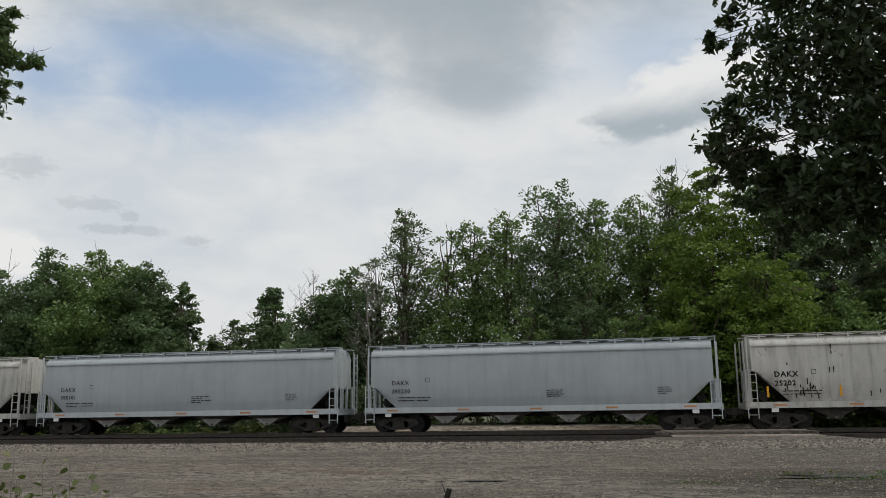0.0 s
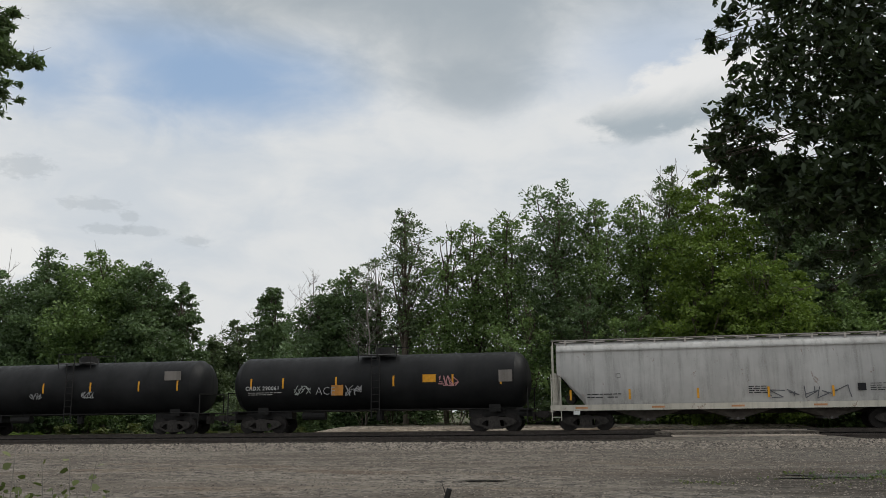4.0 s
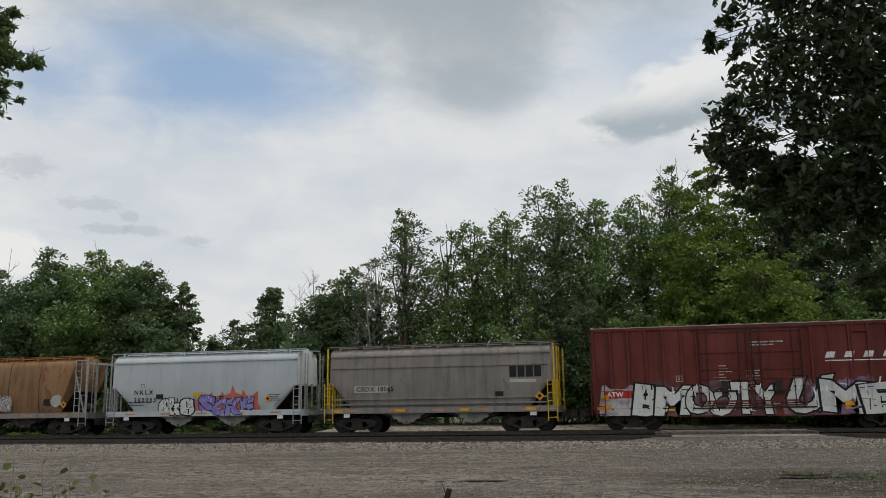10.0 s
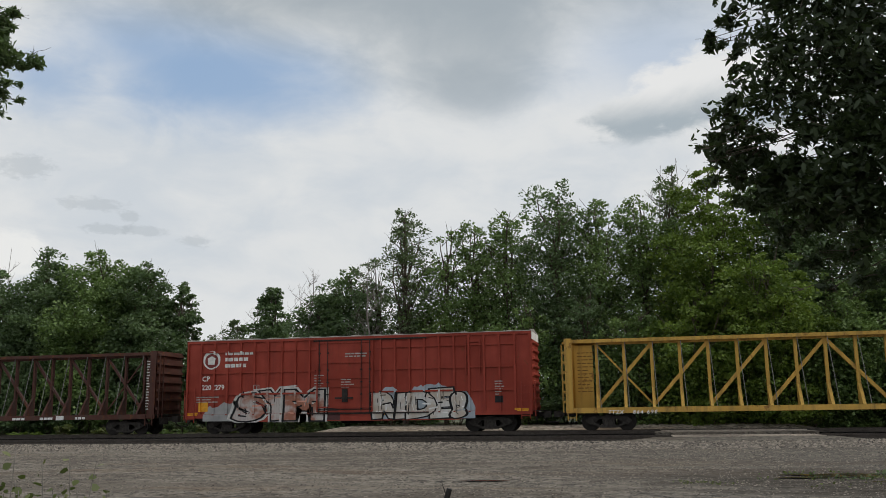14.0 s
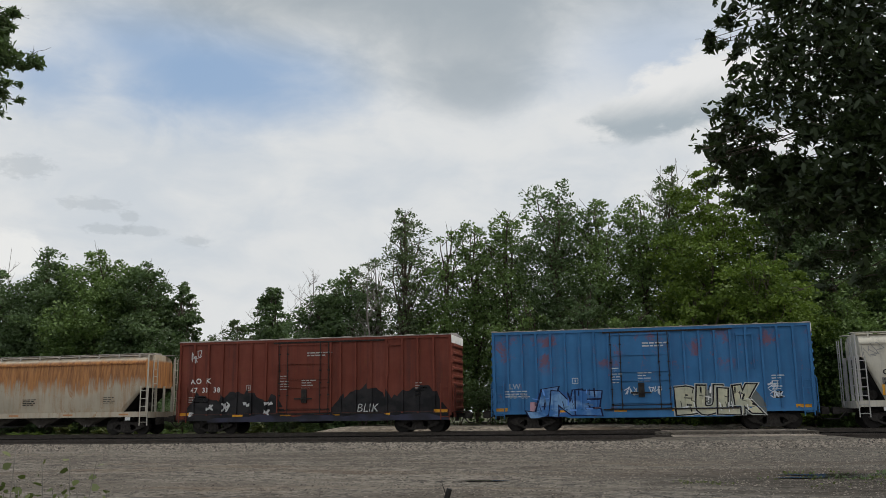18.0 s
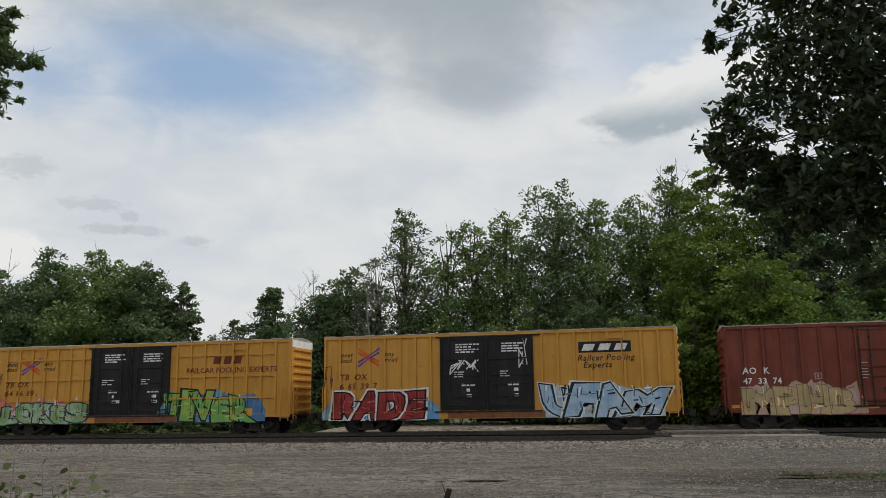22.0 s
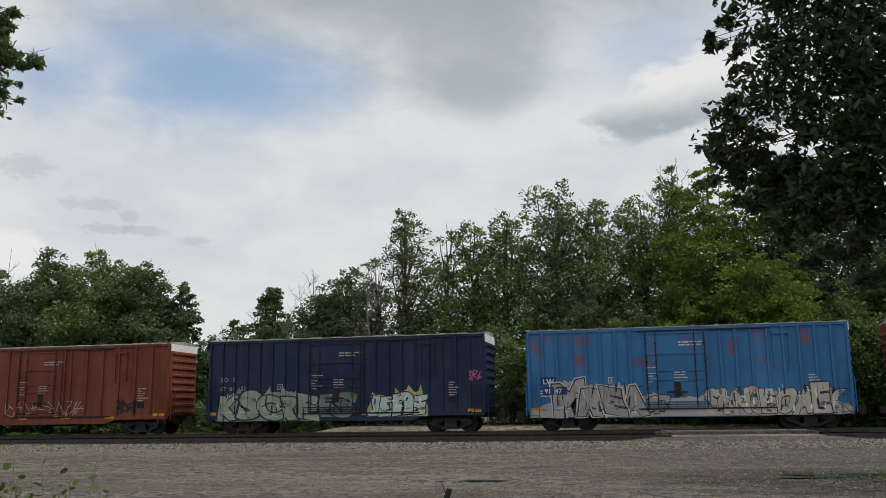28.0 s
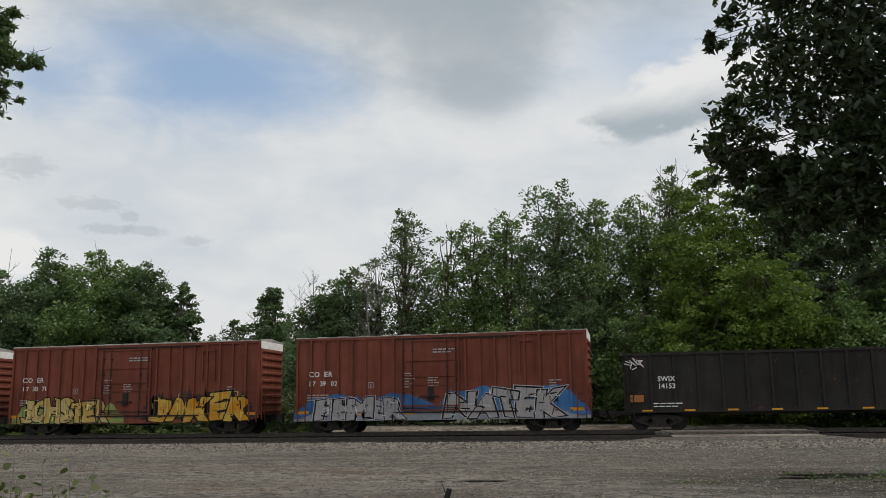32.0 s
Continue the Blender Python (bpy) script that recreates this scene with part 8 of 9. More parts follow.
car, L, Y = boxcar(790.95, 806.6, MAT["oxide"], "oxide red box car with a blue band and silver sprayed lettering", 5.0, posts=20)
boxed(car, L, Y, "CO  ER", "17  39  02", 0.8, 2.95, S_IN, 0.38)
side_data(car, L, Y, S_SM, 287)
splash(car, L, Y, 0.0, 0.52, 0.66, 1.30, (0.055, 0.16, 0.38), 288, 0.12, colour2=(0.04, 0.11, 0.28), label="blue sprayed band", brushy=0.3)
splash(car, L, Y, 0.49, 1.0, 0.66, 1.55, (0.055, 0.17, 0.40), 289, 0.14, colour2=(0.08, 0.20, 0.42), label="blue sprayed band", brushy=0.3)
splash(car, L, Y - 0.004, 0.0, 1.0, 0.62, 0.42, (0.30, 0.32, 0.36), 290, 0.3, label="pale grey sprayed foot")
piece(car, L, Y - 0.02, "PEMER", 0.085, 0.385, 0.68, 1.15, (0.34, 0.33, 0.34), (0.012, 0.012, 0.016), (0.40, 0.38, 0.37), halo=(0.46, 0.47, 0.49), rim=0.02, bold=0.09, edge=0.04, seed=291, wild=1.0, label="silver sprayed lettering with black edge")
piece(car, L, Y - 0.02, "NATEK", 0.54, 0.915, 0.70, 1.45, (0.36, 0.35, 0.36), (0.012, 0.012, 0.016), (0.42, 0.38, 0.36), halo=(0.46, 0.47, 0.49), rim=0.02, bold=0.09, edge=0.045, seed=292, wild=1.5, label="silver sprayed lettering with black edge")

car, L, Y = gondola(808.16, 824.6, MAT["gon_black"], "dirty black gondola with white reporting marks")
letters(car, "SWIX", -L / 2 + 1.75, 2.35, 0.34, S_IN, Y - 0.115, 0.02, name="reporting_mark")
letters(car, "14153", -L / 2 + 1.75, 2.0, 0.34, S_IN, Y - 0.115, 0.02, name="reporting_mark")
placard(car, -L / 2 + 0.4, 1.35, 0.65, 0.35, ink((0.4, 0.16, 0.06)), Y - 0.11, "paint_patch")
data_bars(car, -L / 2 + 1.5, 1.25, 2, 1.2, S_IN, Y - 0.115, 0.05, 0.14, 291)
scribble(car, -L / 2 + 0.2, 2.9, 0.9, 0.6, (0.6, 0.55, 0.55), Y - 0.115, 292, 3, 0.025)

for car, _ in TRAIN:
    if car.name in SIDES:
        drape(car, -1.562)


# ---------------------------------------------------------------- trees
MAT["leaf_dark"] = leafy("dark_foliage", (0.050, 0.080, 0.040), (0.180, 0.262, 0.118), 0.34)
MAT["leaf_mid"] = leafy("green_foliage", (0.058, 0.100, 0.034), (0.235, 0.340, 0.108), 0.34)
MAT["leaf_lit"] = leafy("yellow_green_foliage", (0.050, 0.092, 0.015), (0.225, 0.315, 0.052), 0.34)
# near tree stands against the sky: its backlit shade is put into this colour
MAT["leaf_near"] = leafy("backlit_dark_leaf", (0.012, 0.021, 0.010), (0.048, 0.072, 0.028), 0.22)
MAT["leaf_edge"] = leafy("shaded_green_leaf", (0.042, 0.070, 0.030), (0.15, 0.215, 0.095), 0.38)
MAT["leaf_grey"] = leafy("grey_green_foliage", (0.060, 0.085, 0.045), (0.20, 0.26, 0.13), 0.32)
MAT["weed"] = leafy("weed_leaf", (0.05, 0.068, 0.018), (0.18, 0.20, 0.065))


def leaf_mesh(name, centres, length, slim, mat, seed, droop=0.0, flat=0.38, full=False):
    """Pointed, slightly folded leaves at the given places, each its own island."""
    r = np.random.RandomState(seed)
    n = len(centres)
    u = r.normal(size=(n, 3))
    u[:, 2] = u[:, 2] * flat - droop
    u /= np.linalg.norm(u, axis=1)[:, None] + 1e-9
    w = r.normal(size=(n, 3))
    w[:, 2] *= flat
    v = np.cross(u, w)
    v /= np.linalg.norm(v, axis=1)[:, None] + 1e-9
    v = np.cross(v, u)
    l = length * r.uniform(0.6, 1.35, (n, 1))
    k = np.cross(u, v) * l * 0.09
    w = v * l * slim / 2
    if full:
        ring = [centres - u * l / 2, centres - u * l * 0.2 + w + k, centres + u * l * 0.16 + w * 0.85 + k, centres + u * l / 2, centres + u * l * 0.16 - w * 0.85 + k, centres - u * l * 0.2 - w + k]
    else:
        ring = [centres - u * l / 2, centres + w + k, centres + u * l / 2, centres - w + k]
    c = len(ring)
    co = np.stack(ring, 1).reshape(-1, 3)
    me = bpy.data.meshes.new(name)
    me.vertices.add(c * n)
    me.vertices.foreach_set("co", co.astype(np.float32).ravel())
    me.loops.add(c * n)
    me.loops.foreach_set("vertex_index", np.arange(c * n, dtype=np.int32))
    me.polygons.add(n)
    me.polygons.foreach_set("loop_start", np.arange(0, c * n, c, dtype=np.int32))
    me.polygons.foreach_set("loop_total", np.full(n, c, dtype=np.int32))
    me.materials.append(mat)
    me.update(calc_edges=True)
    me.validate()
    return me


def fill_lobes(lobes, count, clump, seed, hollow=0.45, thick=0.45, wide=1.8):
    """Leaf places gathered in clumps over the outer part of rounded lobes."""
    r = np.random.RandomState(seed)
    lobes = np.array(lobes, float)
    size = lobes[:, 3] * lobes[:, 4] + lobes[:, 4] * lobes[:, 5]
    clumps = max(3, count // clump)
    which = r.choice(len(lobes), clumps, p=size / size.sum())
    d = r.normal(size=(clumps, 3))
    d /= np.linalg.norm(d, axis=1)[:, None]
    rad = hollow + (1 - hollow) * r.uniform(0, 1, (clumps, 1)) ** 0.6
    c = lobes[which, :3] + d * rad * lobes[which, 3:6]
    spread = 0.30 * np.minimum(lobes[which, 3], lobes[which, 5])[:, None]
    pick = r.randint(0, clumps, count)
    g = r.normal(size=(count, 3))
    g *= r.uniform(0, 1, (count, 1)) ** 0.45 / np.linalg.norm(g, axis=1)[:, None]
    # each spray is a shallow dish that droops away from the middle of its lobe
    g[:, 2] = g[:, 2] * thick - 0.22 * (g[:, 0] * d[pick, 0] + g[:, 1] * d[pick, 1])
    return c[pick] + g * spread[pick] * wide


def limb(b, p, q, r0, r1, rng, bend=0.12, n=3):
    """A crooked, tapering branch."""
    p, q = Vector(p), Vector(q)
    l = (q - p).length
    last, lr = p, r0
    for i in range(1, n + 1):
        f = i / n
        at = p.lerp(q, f)
        if i < n:
            at += Vector((rng.uniform(-1, 1), rng.uniform(-1, 1), rng.uniform(-0.5, 0.8))) * l * bend * 0.6
        r = r0 + (r1 - r0) * f
        b.tube(last, at, lr, 6, r)
        last, lr = at, r


def tree(x, y, height, width, mat, label, seed, leaves=9000, bottom=0.15, leaf=0.30, lobes_n=11, top=0.5, depth=None, slim=0.72, bark="bark", sparse=1.0, name="deciduous_tree"):
    """A tapered trunk with limbs and a lobed, gappy crown. top: how pointed it is."""
    rng = random.Random(seed)
    t = thing(name, label, "tree", "tree line", m=pose(x, y, ground_height(x, y) - 0.05))
    width *= 1.22
    depth = depth or width
    lobes = []
    lobes_n += 13
    mid = 0.42 - 0.12 * top
    for k in range(lobes_n):
        f = (k + 0.5) / lobes_n
        z = height * (bottom + (0.97 - bottom) * f)
        e = (f - mid) / ((1.06 - mid) if f > mid else (mid + 0.25))
        r = width * 0.5 * max(0.10, 1 - abs(e) ** (2.0 - 0.8 * min(1, top))) ** 0.5
        a = k * 2.4 + rng.uniform(-0.5, 0.5)
        s = r * rng.uniform(0.34, 0.60) + 0.26
        off = max(0.0, r * rng.uniform(0.72, 1.22) - s)
        lobes.append((off * math.cos(a), off * math.sin(a) * depth / width, z - s * 0.45, s, s * depth / width, s * rng.uniform(0.62, 0.9)))
    b = Geo()
    r0 = 0.012 * height + 0.05
    top_at = (rng.uniform(-0.3, 0.3), rng.uniform(-0.3, 0.3), height * 0.9)
    limb(b, (0, 0, 0), top_at, r0, 0.03, rng, 0.03, 6)
    for lx, ly, lz, s, _, _ in lobes:
        z0 = max(0.8, lz - s * 1.3 - 0.1 * height)
        limb(b, (top_at[0] * z0 / height, top_at[1] * z0 / height, z0), (lx * 1.15, ly * 1.15, lz + s * 0.4), r0 * 0.42, 0.015, rng)
        for _ in range(2):
            limb(b, (lx * 0.6, ly * 0.6, lz - s * 0.3), (lx + rng.uniform(-1, 1) * s, ly + rng.uniform(-1, 1) * s, lz + rng.uniform(0.1, 1.0) * s), 0.03, 0.008, rng, 0.1, 2)
    part("trunk", b, MAT[bark], t)
    # maples carry their leaves in flat shelves, the others in round sprays
    clump, thick = (70, 0.40) if mat == "leaf_lit" else (40, 0.62)
    co = fill_lobes(lobes, int(leaves * sparse * 3.4), clump, seed, 0.30, thick, 1.85)
    ob = new("crown", leaf_mesh("crown", co, leaf * 0.78, slim, MAT[mat], seed, 0.08, 0.6))
    ob.parent = t
    return t


def bare_tree(x, y, height, spread, seed, label="bare grey dead tree standing among the woods", twigs=26):
    rng = random.Random(seed)
    t = thing("dead_tree", label, "dead tree", "tree line", m=pose(x, y, ground_height(x, y) - 0.05))
    b = Geo()
    limb(b, (0, 0, 0), (rng.uniform(-0.4, 0.4), 0, height), 0.10, 0.015, rng, 0.03, 6)
    part("trunk", b, MAT["dead"], t)
    for k in range(twigs):
        b = Geo()
        z = height * rng.uniform(0.3, 0.92)
        a = rng.uniform(0, 6.28)
        l = spread * (1.15 - z / height) * rng.uniform(0.6, 1.2) + 0.4
        tip = (l * math.cos(a), l * math.sin(a), z + l * rng.uniform(0.5, 1.3))
        limb(b, (0, 0, z), tip, 0.022, 0.006, rng, 0.15, 3)
        for _ in range(3):
            f = rng.uniform(0.4, 0.9)
            p = (tip[0] * f, tip[1] * f, z + (tip[2] - z) * f)
            limb(b, p, (p[0] + rng.uniform(-0.6, 0.6), p[1] + rng.uniform(-0.4, 0.4), p[2] + rng.uniform(0.3, 0.9)), 0.010, 0.004, rng, 0.1, 2)
        part("branch", b, MAT["dead"], t)
    return t


BROAD = "broad green deciduous tree in the wood behind the tracks"
# far wood at the end of the view
tree(-66.0, 24.0, 15.9, 11.2, "leaf_dark", BROAD, 301, 9000, 0.04, 0.42)
tree(-58.5, 26.0, 15.9, 10.6, "leaf_dark", BROAD, 302, 12000, 0.03, 0.36)
tree(-53.2, 25.0, 17.2, 9.0, "leaf_dark", BROAD, 303, 15000, 0.03, 0.36, top=0.15)
tree(-47.2, 25.0, 17.0, 10.6, "leaf_mid", BROAD, 304, 16000, 0.03, 0.36, top=0.1)
tree(-42.6, 24.5, 15.5, 7.3, "leaf_dark", BROAD, 305, 10500, 0.03, 0.35, top=0.1)
tree(-39.6, 25.0, 13.6, 4.0, "leaf_dark", "slim dark green tree with ragged edges beside the wood", 306, 4200, 0.05, 0.34, top=0.3)
tree(-36.6, 30.0, 10.4, 5.6, "leaf_grey", "thin grey-green scrub tree in a gap of the wood", 307, 4500, 0.05, 0.32, top=0.4)
tree(-33.6, 30.0, 10.2, 4.0, "leaf_grey", "thin grey-green scrub tree in a gap of the wood", 308, 3200, 0.05, 0.32, top=0.5)
tree(-30.9, 25.0, 12.7, 5.6, "leaf_dark", "dark pointed tree standing alone in the gap", 309, 8500, 0.05, 0.32, top=1.3)
tree(-38.2, 28.0, 9.0, 5.0, "leaf_grey", "thin grey-green scrub tree in a gap of the wood", 315, 4500, 0.03, 0.32, top=0.2)
bare_tree(-38.6, 31.0, 9.6, 1.6, 310)
bare_tree(-35.4, 31.0, 11.4, 1.4, 311)
bare_tree(-28.3, 24.0, 12.4, 1.3, 312)
bare_tree(-59.8, 27.5, 18.0, 1.6, 313)
# middle of the wood
tree(-21.8, 12.5, 10.8, 5.6, "leaf_dark", BROAD, 320, 7500, 0.05, 0.28, top=0.2)
tree(-19.9, 13.0, 11.9, 5.4, "leaf_dark", BROAD, 321, 7500, 0.05, 0.28, top=0.3)
bare_tree(-22.6, 12.0, 11.6, 1.4, 322)
bare_tree(-17.7, 10.0, 11.2, 1.5, 323, twigs=34)
tree(-18.2, 13.5, 12.0, 4.6, "leaf_grey", "grey-green half-bare tree in the wood", 324, 4200, 0.08, 0.24, top=0.4, sparse=0.5)
tree(-15.5, 12.0, 15.5, 4.0, "leaf_grey", "tall thin half-bare tree above the wood", 325, 4600, 0.40, 0.22, top=0.3, lobes_n=14, sparse=0.5)
tree(-15.0, 14.5, 9.5, 4.9, "leaf_dark", BROAD, 326, 4500, 0.05, 0.26, sparse=0.5)
tree(-12.7, 12.0, 14.0, 5.0, "leaf_mid", BROAD, 327, 6500, 0.10, 0.25, top=0.2, sparse=0.60)
tree(-10.6, 12.5, 14.3, 5.0, "leaf_mid", BROAD, 328, 7000, 0.10, 0.25, top=0.2, sparse=0.60)
tree(-8.3, 12.0, 14.8, 5.7, "leaf_mid", BROAD, 329, 8500, 0.10, 0.25, top=0.2, sparse=0.60)
tree(-4.9, 10.5, 16.0, 6.2, "leaf_dark", "tall dark green tree above the wood", 330, 11000, 0.08, 0.25, top=0.35, lobes_n=14, sparse=0.72)
tree(-2.2, 11.5, 15.0, 5.6, "leaf_mid", BROAD, 331, 10000, 0.08, 0.25, top=0.15, sparse=0.6)
tree(0.6, 12.0, 15.2, 6.4, "leaf_mid", BROAD, 332, 11500, 0.08, 0.25, top=0.15, sparse=0.68)
tree(2.9, 15.0, 18.2, 5.1, "leaf_grey", "tall half-bare tree with twiggy top", 333, 4500, 0.3, 0.24, top=0.5, sparse=0.8)
bare_tree(1.9, 15.0, 17.6, 1.5, 334)
bare_tree(3.6, 15.5, 18.2, 1.5, 335)
tree(4.9, 9.5, 16.2, 7.6, "leaf_lit", "sunlit yellow-green tree in the wood", 336, 12000, 0.06, 0.26, top=0.4, sparse=1.3)
tree(9.3, 10.5, 16.8, 8.0, "leaf_dark", BROAD, 337, 12000, 0.06, 0.26, top=0.3, sparse=1.4)
# next two take the dark leaf: shade on this side is put into colour
tree(13.2, 9.5, 15.5, 7.6, "leaf_dark", BROAD, 338, 12000, 0.06, 0.26, top=0.3, sparse=0.8)
tree(17.6, 10.0, 16.4, 7.9, "leaf_dark", BROAD, 339, 9000, 0.06, 0.28, top=0.3)
tree(22.5, 10.0, 15.9, 8.5, "leaf_mid", BROAD, 340, 7000, 0.06, 0.32, top=0.3)
tree(28.5, 11.0, 16.4, 9.8, "leaf_dark", BROAD, 341, 6000, 0.06, 0.36, top=0.3)
# lower, lit maples before the wood
MAPLE = "low spreading yellow-green maple at the edge of the wood"
tree(3.6, 6.6, 8.1, 6.3, "leaf_lit", MAPLE, 350, 8000, 0.08, 0.25, top=0.1)
tree(7.4, 6.2, 10.0, 6.8, "leaf_lit", MAPLE, 351, 10000, 0.06, 0.25, top=0.2)
tree(11.0, 6.6, 9.1, 6.1, "leaf_mid", MAPLE, 352, 8500, 0.06, 0.25, top=0.2)
tree(15.0, 6.8, 9.3, 6.6, "leaf_mid", MAPLE.replace("yellow-green", "green"), 353, 7500, 0.06, 0.26, top=0.2)
tree(0.0, 7.2, 7.0, 5.1, "leaf_mid", "low bushy green tree at the edge of the wood", 354, 6000, 0.05, 0.24, top=0.2, sparse=0.7)
tree(-6.6, 8.0, 7.8, 4.9, "leaf_mid", "low bushy green tree at the edge of the wood", 355, 6000, 0.05, 0.24, top=0.2, sparse=0.55)
tree(-3.0, 8.2, 8.5, 4.4, "leaf_dark", "low bushy green tree at the edge of the wood", 356, 5500, 0.05, 0.24, top=0.2, sparse=0.6)
# second row that darkens the gaps
for i, (x, h) in enumerate(((-24.5, 8.5), (-18.5, 7.0), (5.0, 11.0), (11.0, 12.0), (17.0, 12.0))):
    tree(x, 19.0 + (i % 3) * 1.5, h, 6.0, "leaf_dark", "shaded tree deep in the wood", 360 + i, 3400, 0.03, 0.42, top=0.1)


def shrub(x, y, h, w, mat, seed, leaves=1500, label="leafy green shrub along the far side of the tracks"):
    rng = random.Random(seed)
    t = thing("shrub", label, "shrub", "undergrowth", m=pose(x, y, ground_height(x, y) - 0.03))
    lobes = [(rng.uniform(-0.35, 0.35) * w, rng.uniform(-0.3, 0.3) * w, h * rng.uniform(0.25, 0.75), w * rng.uniform(0.25, 0.4), w * rng.uniform(0.25, 0.4), h * rng.uniform(0.2, 0.32)) for _ in range(6)]
    b = Geo()
    for l in lobes:
        limb(b, (l[0] * 0.2, l[1] * 0.2, 0), l[:3], 0.03, 0.01, rng, 0.1, 2)
    part("stem", b, MAT["bark"], t)
    ob = new("foliage", leaf_mesh("foliage", fill_lobes(lobes, leaves, 14, seed, 0.2), 0.20, 0.55, MAT[mat], seed))
    ob.parent = t


rng = random.Random(77)
for i in range(46):
    x = -62 + i * 1.95 + rng.uniform(-0.6, 0.6)
    if 0.5 < x < 8.5:
        continue
    y = (22.0 if x < -38 else 18.0 if x < -26 else 7.2) + rng.uniform(-1.2, 1.2)
    shrub(x, y, rng.uniform(1.6, 3.6), rng.uniform(2.2, 3.4), rng.choice(("leaf_dark", "leaf_mid", "leaf_dark", "leaf_grey")), 400 + i, 1700)
for i in range(26):
    x = -40 + i * 2.2 + rng.uniform(-0.8, 0.8)
    if -18.5 < x < 8.8:
        continue
    shrub(x, 4.3 + rng.uniform(0, 0.8), rng.uniform(0.5, 1.1), rng.uniform(1.0, 2.0), rng.choice(("leaf_mid", "weed", "leaf_lit")), 460 + i, 500, "low green weeds on the verge beyond the track")


# ---------------------------------------------------------------- near trees that frame the view
def near_tree(name, label, base, lobes, leaves, seed, trunk_top, leaf=0.135, mat="leaf_near", slim=0.36):
    rng = random.Random(seed)
    t = thing(name, label, "tree", m=pose(*base))
    b = Geo()
    limb(b, (0, 0, 0), trunk_top, 0.24, 0.09, rng, 0.02, 6)
    part("trunk", b, MAT["bark"], t)
    for lx, ly, lz, s, s2, s3 in lobes:
        b = Geo()
        start = Vector(trunk_top) * min(0.92, max(0.35, (lz + 0.25 * abs(lx)) / trunk_top[2]))
        limb(b, start, (lx, ly, lz), 0.006 + 0.02 * min(0.8, s), 0.004, rng, 0.12, 5)
        for _ in range(5):
            q = (lx + rng.uniform(-0.9, 0.9) * s, ly + rng.uniform(-0.9, 0.9) * s2, lz + rng.uniform(-0.8, 0.9) * s3)
            limb(b, (lx * 0.99, ly, lz), q, 0.004 + 0.006 * min(1.0, s), 0.002, rng, 0.12, 3)
        part("limb", b, MAT["bark"], t)
    co = fill_lobes(lobes, leaves, 24, seed, 0.15, 0.7, 1.9)
    ob = new("crown", leaf_mesh("crown", co, leaf, slim, MAT[mat], seed, 0.35, 0.8, True))
    ob.parent = t
    return t


BX, BY = 6.2, -36.0
spots = ((0.96, 5.30, 0.10, 0.05), (1.05, 5.24, 0.14, 0.12), (1.18, 5.40, 0.16, 0.14), (1.2, 5.2, 0.14, 0.12), (1.38, 5.05, 0.16, 0.16), (1.40, 4.8, 0.14, 0.12), (1.20, 4.52, 0.16, 0.12), (1.12, 4.36, 0.14, 0.10), (0.98, 4.08, 0.14, 0.10), (0.86, 3.88, 0.10, 0.06), (0.92, 3.72, 0.12, 0.07), (1.52, 5.55, 0.36, 0.34), (1.28, 5.42, 0.24, 0.16), (1.16, 3.59, 0.24, 0.18), (1.37, 3.29, 0.24, 0.15), (1.75, 3.33, 0.32, 0.23), (2.01, 3.00, 0.31, 0.22), (1.69, 2.89, 0.24, 0.15), (2.39, 3.10, 0.34, 0.25), (2.26, 2.61, 0.31, 0.20), (2.48, 2.33, 0.25, 0.16), (1.89, 2.57, 0.20, 0.11), (1.44, 3.01, 0.19, 0.11), (2.09, 2.26, 0.18, 0.10), (1.78, 2.27, 0.12, 0.06), (1.02, 3.85, 0.16, 0.11), (1.63, 3.65, 0.23, 0.18), (1.36, 3.86, 0.28, 0.15), (1.62, 4.02, 0.26, 0.14),
         (1.95, 5.45, 0.62, 0.55), (2.6, 5.3, 0.75, 0.65), (1.62, 4.98, 0.36, 0.32), (1.62, 4.50, 0.46, 0.42), (1.22, 4.12, 0.36, 0.36), (1.02, 3.82, 0.22, 0.2),
         (2.05, 4.75, 0.6, 0.55), (2.7, 4.5, 0.7, 0.6), (1.95, 4.05, 0.5, 0.3), (2.6, 3.75, 0.6, 0.5), (2.2, 3.35, 0.5, 0.34), (1.6, 3.52, 0.30, 0.22), (2.9, 3.1, 0.5, 0.4), (2.4, 2.85, 0.40, 0.24), (2.05, 3.0, 0.3, 0.2), (2.75, 2.6, 0.35, 0.2), (3.2, 2.7, 0.4, 0.3), (3.3, 3.6, 0.5, 0.5), (1.85, 3.25, 0.35, 0.2), (2.5, 3.3, 0.55, 0.4), (3.0, 2.35, 0.4, 0.25), (2.2, 2.6, 0.3, 0.16), (1.45, 3.62, 0.34, 0.22), (1.85, 3.62, 0.4, 0.26), (1.25, 3.58, 0.2, 0.14), (2.3, 3.75, 0.5, 0.35), (2.2, 6.2, 0.9, 0.5), (3.4, 5.9, 0.9, 0.8),
         (3.5, 4.4, 0.9, 0.9), (4.4, 6.8, 1.4, 1.0), (4.6, 4.6, 1.1, 1.0), (5.2, 8.2, 1.7, 1.1), (6.8, 6.0, 1.6, 1.3), (7.6, 8.0, 1.8, 1.3), (6.0, 9.6, 1.6, 1.0))
near_tree("overhanging_tree", "overhanging tree close to the camera, slender leaves coloured dark as if backlit", (BX, BY, -0.5),
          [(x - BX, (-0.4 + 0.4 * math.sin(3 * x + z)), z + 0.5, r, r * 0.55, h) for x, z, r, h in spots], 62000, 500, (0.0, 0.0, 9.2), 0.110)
LX, LY = -14.0, -34.0
